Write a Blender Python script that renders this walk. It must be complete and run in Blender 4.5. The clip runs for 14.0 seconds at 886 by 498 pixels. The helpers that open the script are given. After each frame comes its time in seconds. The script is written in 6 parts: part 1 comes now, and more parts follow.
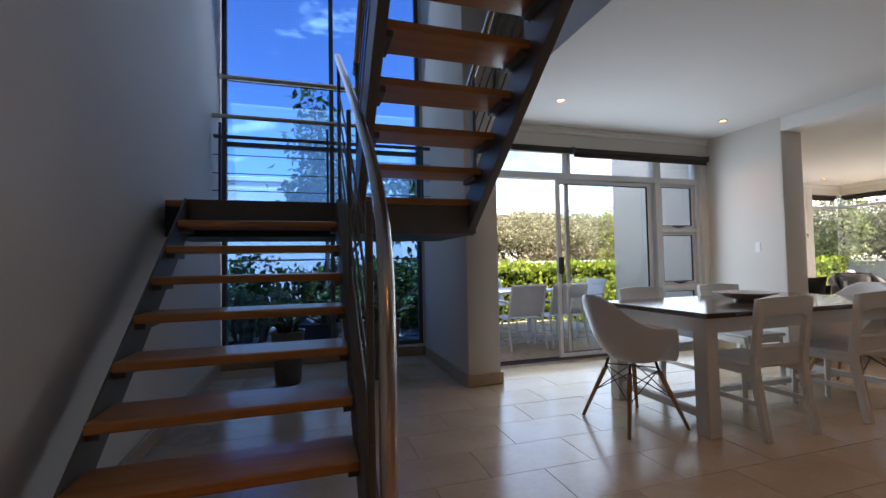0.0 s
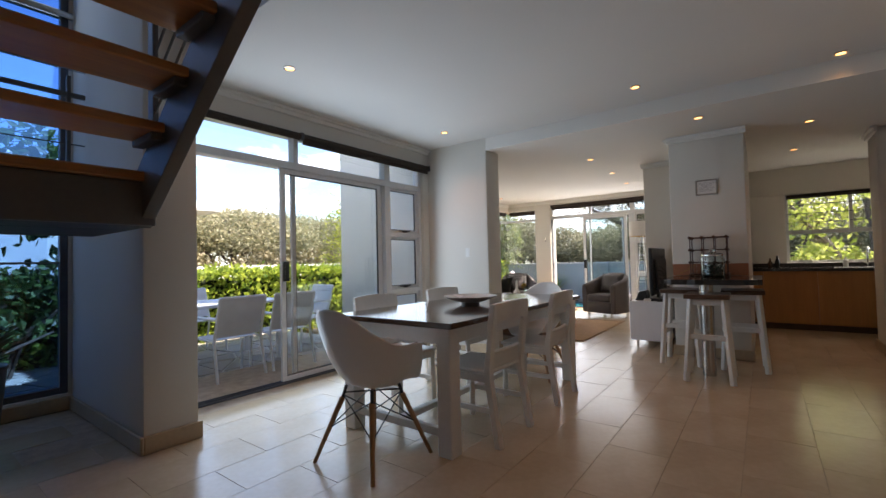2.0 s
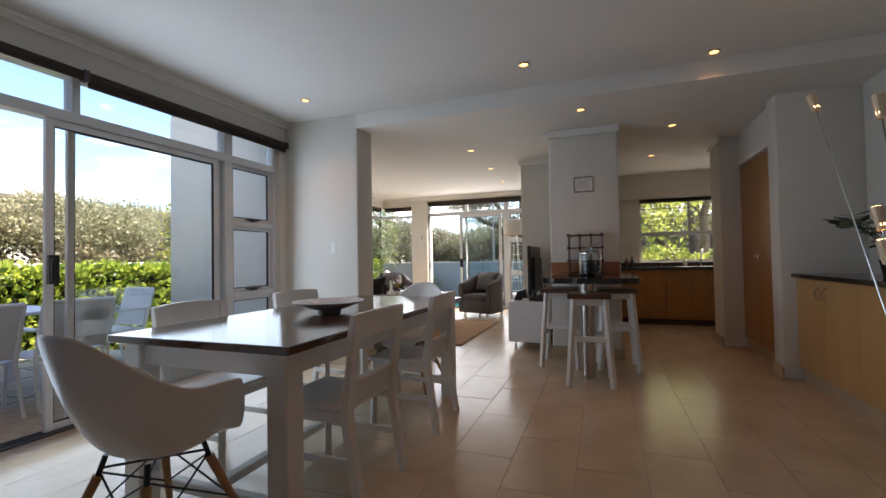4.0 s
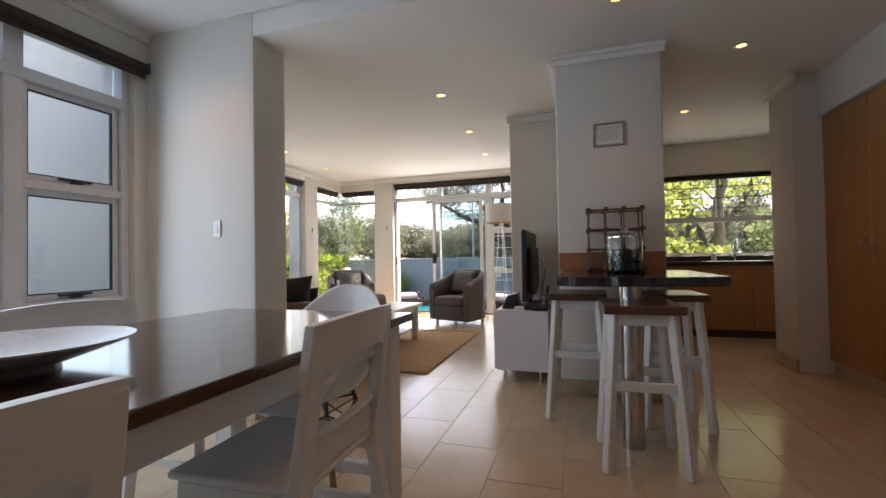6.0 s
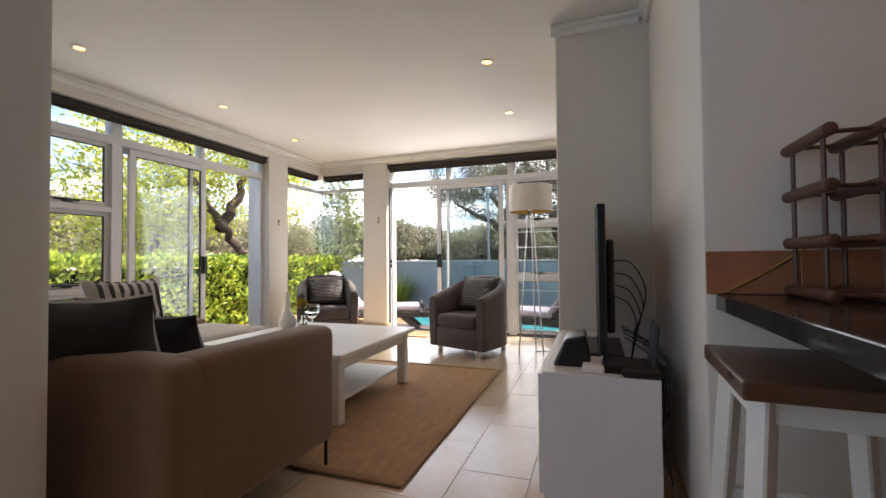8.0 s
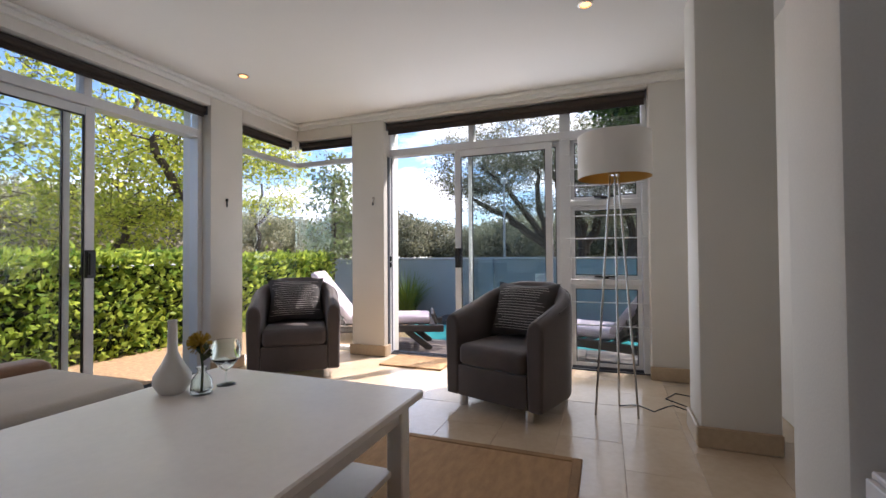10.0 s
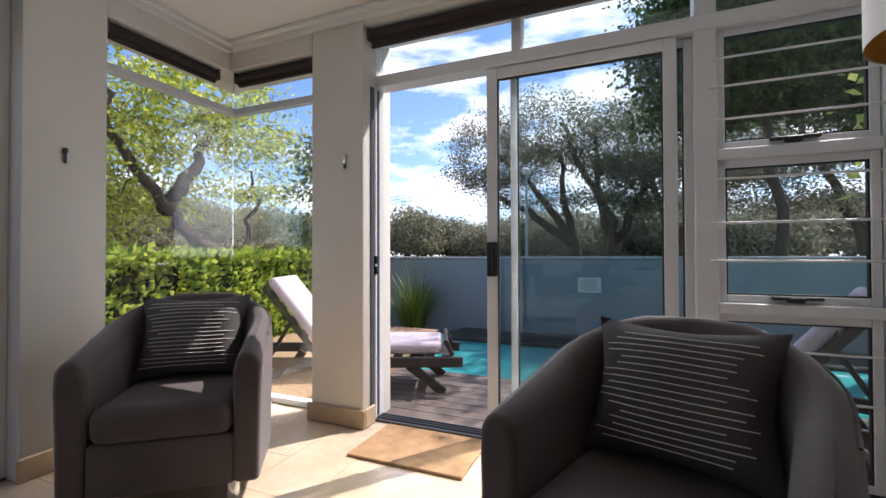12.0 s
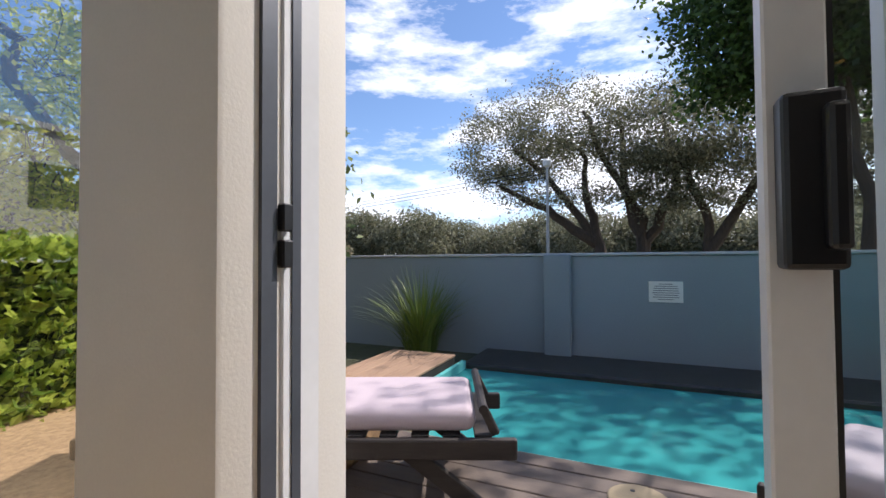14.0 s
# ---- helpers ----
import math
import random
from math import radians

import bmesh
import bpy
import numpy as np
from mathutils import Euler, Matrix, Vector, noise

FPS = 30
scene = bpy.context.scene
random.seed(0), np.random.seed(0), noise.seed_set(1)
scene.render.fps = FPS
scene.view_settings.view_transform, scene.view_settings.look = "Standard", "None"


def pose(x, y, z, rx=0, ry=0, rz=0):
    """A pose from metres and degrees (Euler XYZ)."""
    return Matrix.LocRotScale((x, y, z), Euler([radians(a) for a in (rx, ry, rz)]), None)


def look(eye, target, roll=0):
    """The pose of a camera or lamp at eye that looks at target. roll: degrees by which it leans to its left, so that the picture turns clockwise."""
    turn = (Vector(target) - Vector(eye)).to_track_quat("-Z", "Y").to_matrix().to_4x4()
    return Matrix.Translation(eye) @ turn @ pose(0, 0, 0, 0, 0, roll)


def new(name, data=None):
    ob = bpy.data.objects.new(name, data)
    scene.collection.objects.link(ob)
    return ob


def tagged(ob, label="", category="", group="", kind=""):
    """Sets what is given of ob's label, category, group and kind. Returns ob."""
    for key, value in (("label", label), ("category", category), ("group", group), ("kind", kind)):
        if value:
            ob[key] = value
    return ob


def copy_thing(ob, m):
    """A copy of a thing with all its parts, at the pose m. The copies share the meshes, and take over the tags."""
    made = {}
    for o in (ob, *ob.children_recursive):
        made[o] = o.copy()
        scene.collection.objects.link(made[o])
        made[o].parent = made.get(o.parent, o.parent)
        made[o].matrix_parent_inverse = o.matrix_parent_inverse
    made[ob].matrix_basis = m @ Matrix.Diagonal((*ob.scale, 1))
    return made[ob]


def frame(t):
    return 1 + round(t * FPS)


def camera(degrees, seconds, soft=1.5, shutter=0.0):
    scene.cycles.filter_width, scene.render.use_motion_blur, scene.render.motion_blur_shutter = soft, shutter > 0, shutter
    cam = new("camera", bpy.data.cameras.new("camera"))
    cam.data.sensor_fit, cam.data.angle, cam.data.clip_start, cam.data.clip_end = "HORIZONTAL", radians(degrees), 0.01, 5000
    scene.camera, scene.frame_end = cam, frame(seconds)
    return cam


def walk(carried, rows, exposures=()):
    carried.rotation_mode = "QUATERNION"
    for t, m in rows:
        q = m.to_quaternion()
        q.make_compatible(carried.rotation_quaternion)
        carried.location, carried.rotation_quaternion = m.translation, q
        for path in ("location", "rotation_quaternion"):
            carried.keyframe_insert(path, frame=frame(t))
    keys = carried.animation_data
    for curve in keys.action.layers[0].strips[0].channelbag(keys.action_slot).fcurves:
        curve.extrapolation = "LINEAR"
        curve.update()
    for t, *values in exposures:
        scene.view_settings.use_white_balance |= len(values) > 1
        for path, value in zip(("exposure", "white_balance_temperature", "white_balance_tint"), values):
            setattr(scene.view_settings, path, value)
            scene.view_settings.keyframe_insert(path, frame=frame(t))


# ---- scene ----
cam = camera(91.93, 14.0)
PATH = [
    (0.0, 0.392, -0.284, 1.105, -16.95, 2.05, 1.11),
    (0.5, 0.464, -0.062, 1.107, -28.42, 2.10, 1.33),
    (1.0, 0.565, 0.134, 1.096, -37.87, 2.02, 1.49),
    (1.5, 0.651, 0.274, 1.125, -46.08, 1.79, 1.41),
    (2.0, 0.736, 0.341, 1.121, -53.13, 1.71, 1.38),
    (2.5, 0.853, 0.399, 1.112, -59.17, 1.63, 1.26),
    (3.0, 0.985, 0.485, 1.096, -63.23, 1.60, 1.04),
    (3.5, 1.140, 0.565, 1.097, -67.19, 1.54, 0.93),
    (6.0, 2.994, 1.041, 1.016, -72.29, 1.07, 1.01),
    (6.5, 3.447, 1.132, 1.011, -72.87, 1.00, 0.87),
    (7.0, 3.874, 1.244, 1.015, -73.16, 1.07, 0.87),
    (7.5, 4.311, 1.366, 1.010, -72.06, 1.25, 0.80),
    (8.0, 4.761, 1.503, 1.013, -70.34, 1.38, 0.51),
    (10.5, 6.803, 2.381, 1.009, -68.93, 1.01, 0.40),
    (11.0, 7.242, 2.543, 1.007, -68.46, 0.98, 0.39),
    (11.5, 7.679, 2.700, 1.004, -67.71, 0.80, 0.26),
    (12.0, 8.097, 2.902, 1.021, -67.21, 0.76, 0.15),
    (12.5, 8.522, 3.133, 1.031, -66.09, 0.82, 0.04),
    (13.0, 8.957, 3.387, 1.015, -65.17, 0.95, -0.06),
    (13.5, 9.369, 3.592, 0.963, -64.86, 1.30, 0.15),
    (14.0, 9.793, 3.740, 0.913, -66.13, 1.43, 0.35),
]
walk(cam, [(t, pose(x, y, z, 90 + pitch, roll, yaw)) for t, x, y, z, yaw, pitch, roll in PATH],
     exposures=[(0.0, 1.82, 7050, 19), (3.0, 1.66, 7050, 18), (6.0, 1.8, 7000, 18), (8.0, 1.72, 6950, 19), (10.5, 0.86, 6250, 20), (12.5, 0.55, 6250, 19), (14.0, 0.3, 6350, 16)])


def daylight(name, at, target, w, h, watts, color=(0.86, 0.93, 1.0)):
    """The sky's light that falls in through one opening."""
    d = bpy.data.lights.new(name, "AREA")
    d.shape, d.size, d.size_y, d.energy, d.color = "RECTANGLE", w, h, watts, color
    new(name, d).matrix_world = look(at, target)


daylight("daylight_terrace", (3.6, 3.87, 1.2), (3.6, 0.0, 1.1), 2.9, 2.2, 13, (0.58, 0.79, 1.0))
daylight("daylight_stairs", (0.58, 4.86, 3.2), (0.58, 0.0, 1.4), 2.1, 2.8, 3.6, (0.60, 0.80, 1.0))
daylight("daylight_pool", (10.2, 3.1, 1.2), (5.0, 3.1, 1.0), 2.3, 2.2, 10, (0.86, 0.94, 1.0))
daylight("daylight_garden", (7.9, 5.38, 1.2), (7.9, 1.0, 1.0), 2.4, 2.1, 5, (0.88, 0.97, 1.0))
daylight("daylight_kitchen", (9.42, -0.7, 1.5), (5.0, -0.7, 0.8), 1.4, 1.0, 0.6, (1.0, 1.0, 0.85))
# The two at x 0.70 are unseen, added to brighten the stair wall.
DOWNLIGHTS = [(2.64, 3.19, 2.63), (4.73, 3.27, 2.63), (4.78, 1.20, 2.63), (2.64, 1.20, 2.63), (5.12, -0.18, 2.63), (5.60, 0.81, 2.48), (6.50, -0.08, 2.48),
              (7.95, -0.02, 2.48), (0.70, -0.90, 2.63), (0.70, -2.90, 2.63), (6.65, 2.20, 2.48), (7.84, 2.24, 2.48), (9.00, 2.30, 2.48), (6.65, 4.80, 2.48), (7.85, 4.80, 2.48), (9.02, 4.92, 2.48)]
for dl_x, dl_y, dl_z in DOWNLIGHTS:
    dl_d = bpy.data.lights.new("downlight_beam", "SPOT")
    dl_d.energy, dl_d.spot_size, dl_d.spot_blend, dl_d.color, dl_d.shadow_soft_size = (10.0 if dl_x < 2 else 1.7 if dl_y < 1.0 else 0.6 if dl_x > 8.5 else 1.8 if dl_x > 6 else 3.2), radians(115), 0.8, (1.0, 0.44, 0.13), 0.03
    new("downlight_beam", dl_d).matrix_world = look((dl_x, dl_y, dl_z - 0.012), (dl_x, dl_y, 0))

# ---- world, sun, exposure ----
SUN_EL, SUN_AZ = radians(51), radians(126)  # azimuth clockwise from +y
world = bpy.data.worlds.new("world")
scene.world = world
world.use_nodes = True
wn, wl = world.node_tree.nodes, world.node_tree.links
wn.clear()
w_out = wn.new("ShaderNodeOutputWorld")
w_sky = wn.new("ShaderNodeTexSky")
w_sky.sky_type, w_sky.sun_disc = "NISHITA", False
w_sky.sun_elevation, w_sky.sun_rotation = SUN_EL, SUN_AZ
w_sky.air_density, w_sky.dust_density, w_sky.ozone_density = 1.0, 0.15, 5.0
w_co = wn.new("ShaderNodeTexCoord")
w_map = wn.new("ShaderNodeMapping")
w_map.inputs["Scale"].default_value = (1.6, 1.6, 5.0)
w_map.inputs["Rotation"].default_value = (0.1, 0.25, 0.6)
w_no = wn.new("ShaderNodeTexNoise")
w_no.inputs["Scale"].default_value, w_no.inputs["Detail"].default_value = 2.4, 9.0
w_no.inputs["Roughness"].default_value = 0.62
w_ra = wn.new("ShaderNodeValToRGB")
w_ra.color_ramp.elements[0].position, w_ra.color_ramp.elements[1].position = 0.44, 0.62
w_mi = wn.new("ShaderNodeMix")
w_mi.data_type = "RGBA"
w_mi.inputs["B"].default_value = (9.0, 9.2, 9.6, 1)
w_bg = wn.new("ShaderNodeBackground")
w_bg.inputs["Strength"].default_value = 0.14
wl.new(w_co.outputs["Generated"], w_map.inputs["Vector"])
wl.new(w_map.outputs["Vector"], w_no.inputs["Vector"])
w_sep = wn.new("ShaderNodeSeparateXYZ")
wl.new(w_co.outputs["Generated"], w_sep.inputs["Vector"])
w_cov = wn.new("ShaderNodeMath")
w_cov.operation = "MULTIPLY_ADD"
w_cov.inputs[1].default_value = 0.10
wl.new(w_sep.outputs["X"], w_cov.inputs[0])
wl.new(w_no.outputs["Fac"], w_cov.inputs[2])
w_low = wn.new("ShaderNodeMath")
w_low.operation = "MULTIPLY_ADD"
w_low.inputs[1].default_value = -0.20
wl.new(w_sep.outputs["Z"], w_low.inputs[0])
w_clr = wn.new("ShaderNodeMath")
w_clr.operation = "MULTIPLY_ADD"
w_clr.inputs[1].default_value = -0.09
wl.new(w_sep.outputs["Y"], w_clr.inputs[0])
wl.new(w_cov.outputs[0], w_clr.inputs[2])
wl.new(w_clr.outputs[0], w_low.inputs[2])
wl.new(w_low.outputs[0], w_ra.inputs["Fac"])
wl.new(w_ra.outputs["Color"], w_mi.inputs["Factor"])
wl.new(w_sky.outputs["Color"], w_mi.inputs["A"])
wl.new(w_mi.outputs["Result"], w_bg.inputs["Color"])
wl.new(w_bg.outputs["Background"], w_out.inputs["Surface"])

sun_data = bpy.data.lights.new("sun", "SUN")
sun_data.energy, sun_data.angle, sun_data.color = 5.0, radians(0.6), (1.0, 0.94, 0.86)
sun = new("sun", sun_data)
sun.matrix_world = look((20 * math.sin(SUN_AZ), 20 * math.cos(SUN_AZ), 20 * math.tan(SUN_EL)), (0, 0, 0))

# ---- materials ----
MATS = {}


def mat(name, color, rough=0.5, metal=0.0, var=0.12, scale=6.0, fine=60.0, bump=0.0, stretch=(1, 1, 1), tint=None, coat=0.0, obj_var=0.0, spec=0.5, sheen=0.0, island=0.0, rough_var=0.08):
    """A painted, woven, stone or wooden surface with large and small variation of tone, gloss and relief."""
    if name in MATS:
        return MATS[name]
    m = bpy.data.materials.new(name)
    m.use_nodes = True
    n, l = m.node_tree.nodes, m.node_tree.links
    b = n["Principled BSDF"]
    co = n.new("ShaderNodeTexCoord")
    mp = n.new("ShaderNodeMapping")
    mp.inputs["Scale"].default_value = stretch
    l.new(co.outputs["Object"], mp.inputs["Vector"])
    big = n.new("ShaderNodeTexNoise")
    big.inputs["Scale"].default_value, big.inputs["Detail"].default_value = scale, 4
    small = n.new("ShaderNodeTexNoise")
    small.inputs["Scale"].default_value, small.inputs["Detail"].default_value = fine, 3
    for t in (big, small):
        l.new(mp.outputs["Vector"], t.inputs["Vector"])
    add = n.new("ShaderNodeMath")
    add.operation = "MULTIPLY_ADD"
    add.inputs[1].default_value = 0.45
    l.new(small.outputs["Fac"], add.inputs[0])
    l.new(big.outputs["Fac"], add.inputs[2])
    last = add.outputs[0]
    if obj_var or island:
        if obj_var:
            oi = n.new("ShaderNodeObjectInfo")
            src = oi.outputs["Random"]
        else:
            oi = n.new("ShaderNodeNewGeometry")
            src = oi.outputs["Random Per Island"]
        a2 = n.new("ShaderNodeMath")
        a2.operation = "MULTIPLY_ADD"
        a2.inputs[1].default_value = obj_var or island
        l.new(src, a2.inputs[0])
        l.new(last, a2.inputs[2])
        last = a2.outputs[0]
    mid = 0.72 + (obj_var or island) / 2
    rm = n.new("ShaderNodeMapRange")
    rm.inputs["From Min"].default_value, rm.inputs["From Max"].default_value = mid - 0.33 - (obj_var or island) / 2, mid + 0.33 + (obj_var or island) / 2
    l.new(last, rm.inputs["Value"])
    mx = n.new("ShaderNodeMix")
    mx.data_type = "RGBA"
    c = Vector(color)
    tt = Vector(tint) if tint else c * (1 - 2 * var)
    mx.inputs["A"].default_value = (*[max(0, v) for v in tt], 1)
    mx.inputs["B"].default_value = (*[min(1, v) for v in (c * (1 + var * 0.5) if not tint else c)], 1)
    l.new(rm.outputs["Result"], mx.inputs["Factor"])
    l.new(mx.outputs["Result"], b.inputs["Base Color"])
    rr = n.new("ShaderNodeMapRange")
    rr.inputs["To Min"].default_value, rr.inputs["To Max"].default_value = max(0.02, rough - rough_var), min(1, rough + rough_var)
    l.new(big.outputs["Fac"], rr.inputs["Value"])
    l.new(rr.outputs["Result"], b.inputs["Roughness"])
    b.inputs["Metallic"].default_value = metal
    b.inputs["Specular IOR Level"].default_value = spec
    b.inputs["Coat Weight"].default_value = coat
    b.inputs["Coat Roughness"].default_value = 0.12
    b.inputs["Sheen Weight"].default_value = sheen
    if bump:
        bp = n.new("ShaderNodeBump")
        bp.inputs["Strength"].default_value, bp.inputs["Distance"].default_value = bump, 0.004
        l.new(small.outputs["Fac"], bp.inputs["Height"])
        l.new(bp.outputs["Normal"], b.inputs["Normal"])
    MATS[name] = m
    return m


def glass_mat(name, color=(1, 1, 1), rough=0.0, ior=1.45):
    if name in MATS:
        return MATS[name]
    m = bpy.data.materials.new(name)
    m.use_nodes = True
    b = m.node_tree.nodes["Principled BSDF"]
    b.inputs["Base Color"].default_value = (*color, 1)
    b.inputs["Transmission Weight"].default_value = 1.0
    b.inputs["Roughness"].default_value = rough
    b.inputs["IOR"].default_value = ior
    MATS[name] = m
    return m


def glow_mat(name, color, strength):
    if name in MATS:
        return MATS[name]
    m = bpy.data.materials.new(name)
    m.use_nodes = True
    b = m.node_tree.nodes["Principled BSDF"]
    b.inputs["Base Color"].default_value = (*color, 1)
    b.inputs["Emission Color"].default_value = (*color, 1)
    b.inputs["Emission Strength"].default_value = strength
    MATS[name] = m
    return m


PLASTER = mat("plaster", (0.72, 0.69, 0.63), 0.75, var=0.05, scale=0.9, fine=140, bump=0.12)
CEILING = mat("ceiling_paint", (0.76, 0.74, 0.70), 0.8, var=0.03, scale=0.7, fine=160, bump=0.06)
CORNICE = mat("cornice_paint", (0.80, 0.79, 0.75), 0.6, var=0.03)
SKIRT = mat("skirting_stone", (0.50, 0.38, 0.25), 0.35, var=0.14, scale=4, fine=40, bump=0.1)
TILE = mat("travertine", (0.60, 0.48, 0.345), 0.19, var=0.2, scale=2.6, fine=26, bump=0.05, obj_var=0.12, tint=(0.44, 0.34, 0.23), rough_var=0.07)
GROUT = mat("grout", (0.48, 0.385, 0.28), 0.8, var=0.2, scale=12, fine=90, bump=0.2)
ALU = mat("white_aluminium", (0.70, 0.71, 0.72), 0.38, var=0.05, scale=5, fine=50)
ALU_DARK = mat("grey_aluminium", (0.10, 0.11, 0.13), 0.45, 0.4, var=0.1)
RUBBER = mat("black_rubber", (0.015, 0.015, 0.016), 0.55)
BLACK = mat("black_plastic", (0.012, 0.012, 0.013), 0.35, var=0.2)
BLIND = mat("dark_blind_fabric", (0.045, 0.032, 0.025), 0.85, var=0.2, fine=200, bump=0.2)
GLASS = glass_mat("window_glass", (0.97, 1.0, 0.99))
STEEL = mat("grey_steel_paint", (0.13, 0.125, 0.115), 0.5, 0.2, var=0.12, scale=3, fine=45, bump=0.06)
STAINLESS = mat("stainless_steel", (0.55, 0.54, 0.52), 0.22, 1.0, var=0.1, scale=8, fine=80, stretch=(1, 1, 0.1))
CHROME = mat("chrome", (0.7, 0.7, 0.7), 0.12, 1.0, var=0.05)
PINE = mat("stair_pine", (0.58, 0.275, 0.08), 0.32, var=0.25, scale=2.2, fine=16, bump=0.06, stretch=(0.35, 7, 7), tint=(0.33, 0.13, 0.036), coat=0.25)
DARKWOOD = mat("dark_varnished_wood", (0.085, 0.040, 0.022), 0.13, var=0.25, scale=2, fine=18, stretch=(0.4, 7, 7), tint=(0.035, 0.016, 0.010), coat=0.5)
SEATWOOD = mat("dark_stool_wood", (0.12, 0.058, 0.032), 0.3, var=0.25, scale=3, fine=20, stretch=(6, 0.5, 6), tint=(0.05, 0.024, 0.014), coat=0.2)
WHITEPAINT = mat("white_furniture_paint", (0.76, 0.74, 0.70), 0.38, var=0.06, scale=3, fine=40, bump=0.04)
WHITEPLASTIC = mat("white_plastic", (0.78, 0.77, 0.74), 0.32, var=0.03, scale=2)
BEECH = mat("beech_legs", (0.46, 0.24, 0.10), 0.4, var=0.2, scale=4, fine=30, stretch=(5, 5, 0.5))
CUPBOARD = mat("orange_wood_veneer", (0.42, 0.19, 0.055), 0.3, var=0.2, scale=1.6, fine=12, stretch=(5, 5, 0.4), tint=(0.30, 0.125, 0.035))
CUPBOARD_LIGHT = mat("pale_wood_veneer", (0.56, 0.34, 0.14), 0.3, var=0.16, scale=1.6, fine=12, stretch=(5, 5, 0.4), tint=(0.44, 0.25, 0.09))
GRANITE = mat("dark_granite", (0.05, 0.045, 0.042), 0.09, var=0.5, scale=35, fine=160, tint=(0.012, 0.011, 0.011))
TERRACOTTA = mat("terracotta_tile", (0.38, 0.16, 0.085), 0.3, var=0.15, scale=4, fine=40)
BRASSY = mat("satin_nickel", (0.6, 0.55, 0.48), 0.25, 1.0, var=0.05)

# ---- mesh helpers ----
def thing(name, label, category, at=(0, 0, 0), rz=0.0, group="", kind=""):
    e = new(name)
    e.empty_display_size = 0.1
    e.matrix_world = pose(*at, 0, 0, rz)
    tagged(e, label, category, group, kind)
    return e


def part(name, bm, material, parent=None, label="", smooth=False, at=None, rz=0.0):
    me = bpy.data.meshes.new(name)
    bmesh.ops.recalc_face_normals(bm, faces=bm.faces[:])
    bm.to_mesh(me)
    bm.free()
    me.materials.append(material)
    if smooth:
        me.polygons.foreach_set("use_smooth", [True] * len(me.polygons))
        me.set_sharp_from_angle(angle=radians(38))
    ob = new(name, me)
    if parent is not None:
        ob.parent = parent
    if at is not None:
        ob.matrix_basis = pose(*at, 0, 0, rz)
    if label:
        ob["label"] = label
    return ob


def setting(name, bm, material, label, category, smooth=False):
    return tagged(part(name, bm, material, smooth=smooth), label, category, kind="structure")


def box(bm, x0, x1, y0, y1, z0, z1, bevel=0.0, seg=1):
    vs = [bm.verts.new((x, y, z)) for z in (z0, z1) for x, y in ((x0, y0), (x1, y0), (x1, y1), (x0, y1))]
    fs = [bm.faces.new([vs[i] for i in f]) for f in ((3, 2, 1, 0), (4, 5, 6, 7), (0, 1, 5, 4), (1, 2, 6, 5), (2, 3, 7, 6), (3, 0, 4, 7))]
    if bevel:
        edges = list({e for f in fs for e in f.edges})
        bmesh.ops.bevel(bm, geom=edges, offset=bevel, segments=seg, affect="EDGES", profile=0.5)
    return bm


def B(*a, **k):
    return box(bmesh.new(), *a, **k)


def tube(bm, pts, r, n=8, cap=True, closed=False):
    """A round bar along points; r is one radius or one per point."""
    pts = [Vector(p) for p in pts]
    rs = r if isinstance(r, (list, tuple)) else [r] * len(pts)
    rings = []
    up = Vector((0, 0, 1))
    for i, p in enumerate(pts):
        a = pts[i - 1] if i or closed else p
        b = pts[(i + 1) % len(pts)] if i < len(pts) - 1 or closed else p
        d = (b - a).normalized()
        if abs(d.dot(up)) > 0.98:
            up = Vector((0, 1, 0)) if abs(d.y) < 0.9 else Vector((1, 0, 0))
        s = d.cross(up).normalized()
        u = s.cross(d).normalized()
        up = u
        rings.append([bm.verts.new(p + rs[i] * (math.cos(2 * math.pi * k / n) * s + math.sin(2 * math.pi * k / n) * u)) for k in range(n)])
    for i in range(len(rings) - (0 if closed else 1)):
        p, q = rings[i], rings[(i + 1) % len(rings)]
        for k in range(n):
            bm.faces.new((p[k], p[(k + 1) % n], q[(k + 1) % n], q[k]))
    if cap and not closed:
        bm.faces.new(rings[0][::-1])
        bm.faces.new(rings[-1])
    return bm


def T(pts, r, n=8):
    return tube(bmesh.new(), pts, r, n)


def lathe(bm, prof, n=24, c=(0, 0)):
    """Turns (radius, z) pairs round the upright axis."""
    rings = []
    for r, z in prof:
        rings.append([bm.verts.new((c[0] + r * math.cos(2 * math.pi * k / n), c[1] + r * math.sin(2 * math.pi * k / n), z)) for k in range(n)])
    for p, q in zip(rings, rings[1:]):
        for k in range(n):
            bm.faces.new((p[k], p[(k + 1) % n], q[(k + 1) % n], q[k]))
    if prof[0][0] > 1e-4:
        bm.faces.new(rings[0][::-1])
    if prof[-1][0] > 1e-4:
        bm.faces.new(rings[-1])
    bmesh.ops.remove_doubles(bm, verts=bm.verts[:], dist=1e-5)
    return bm


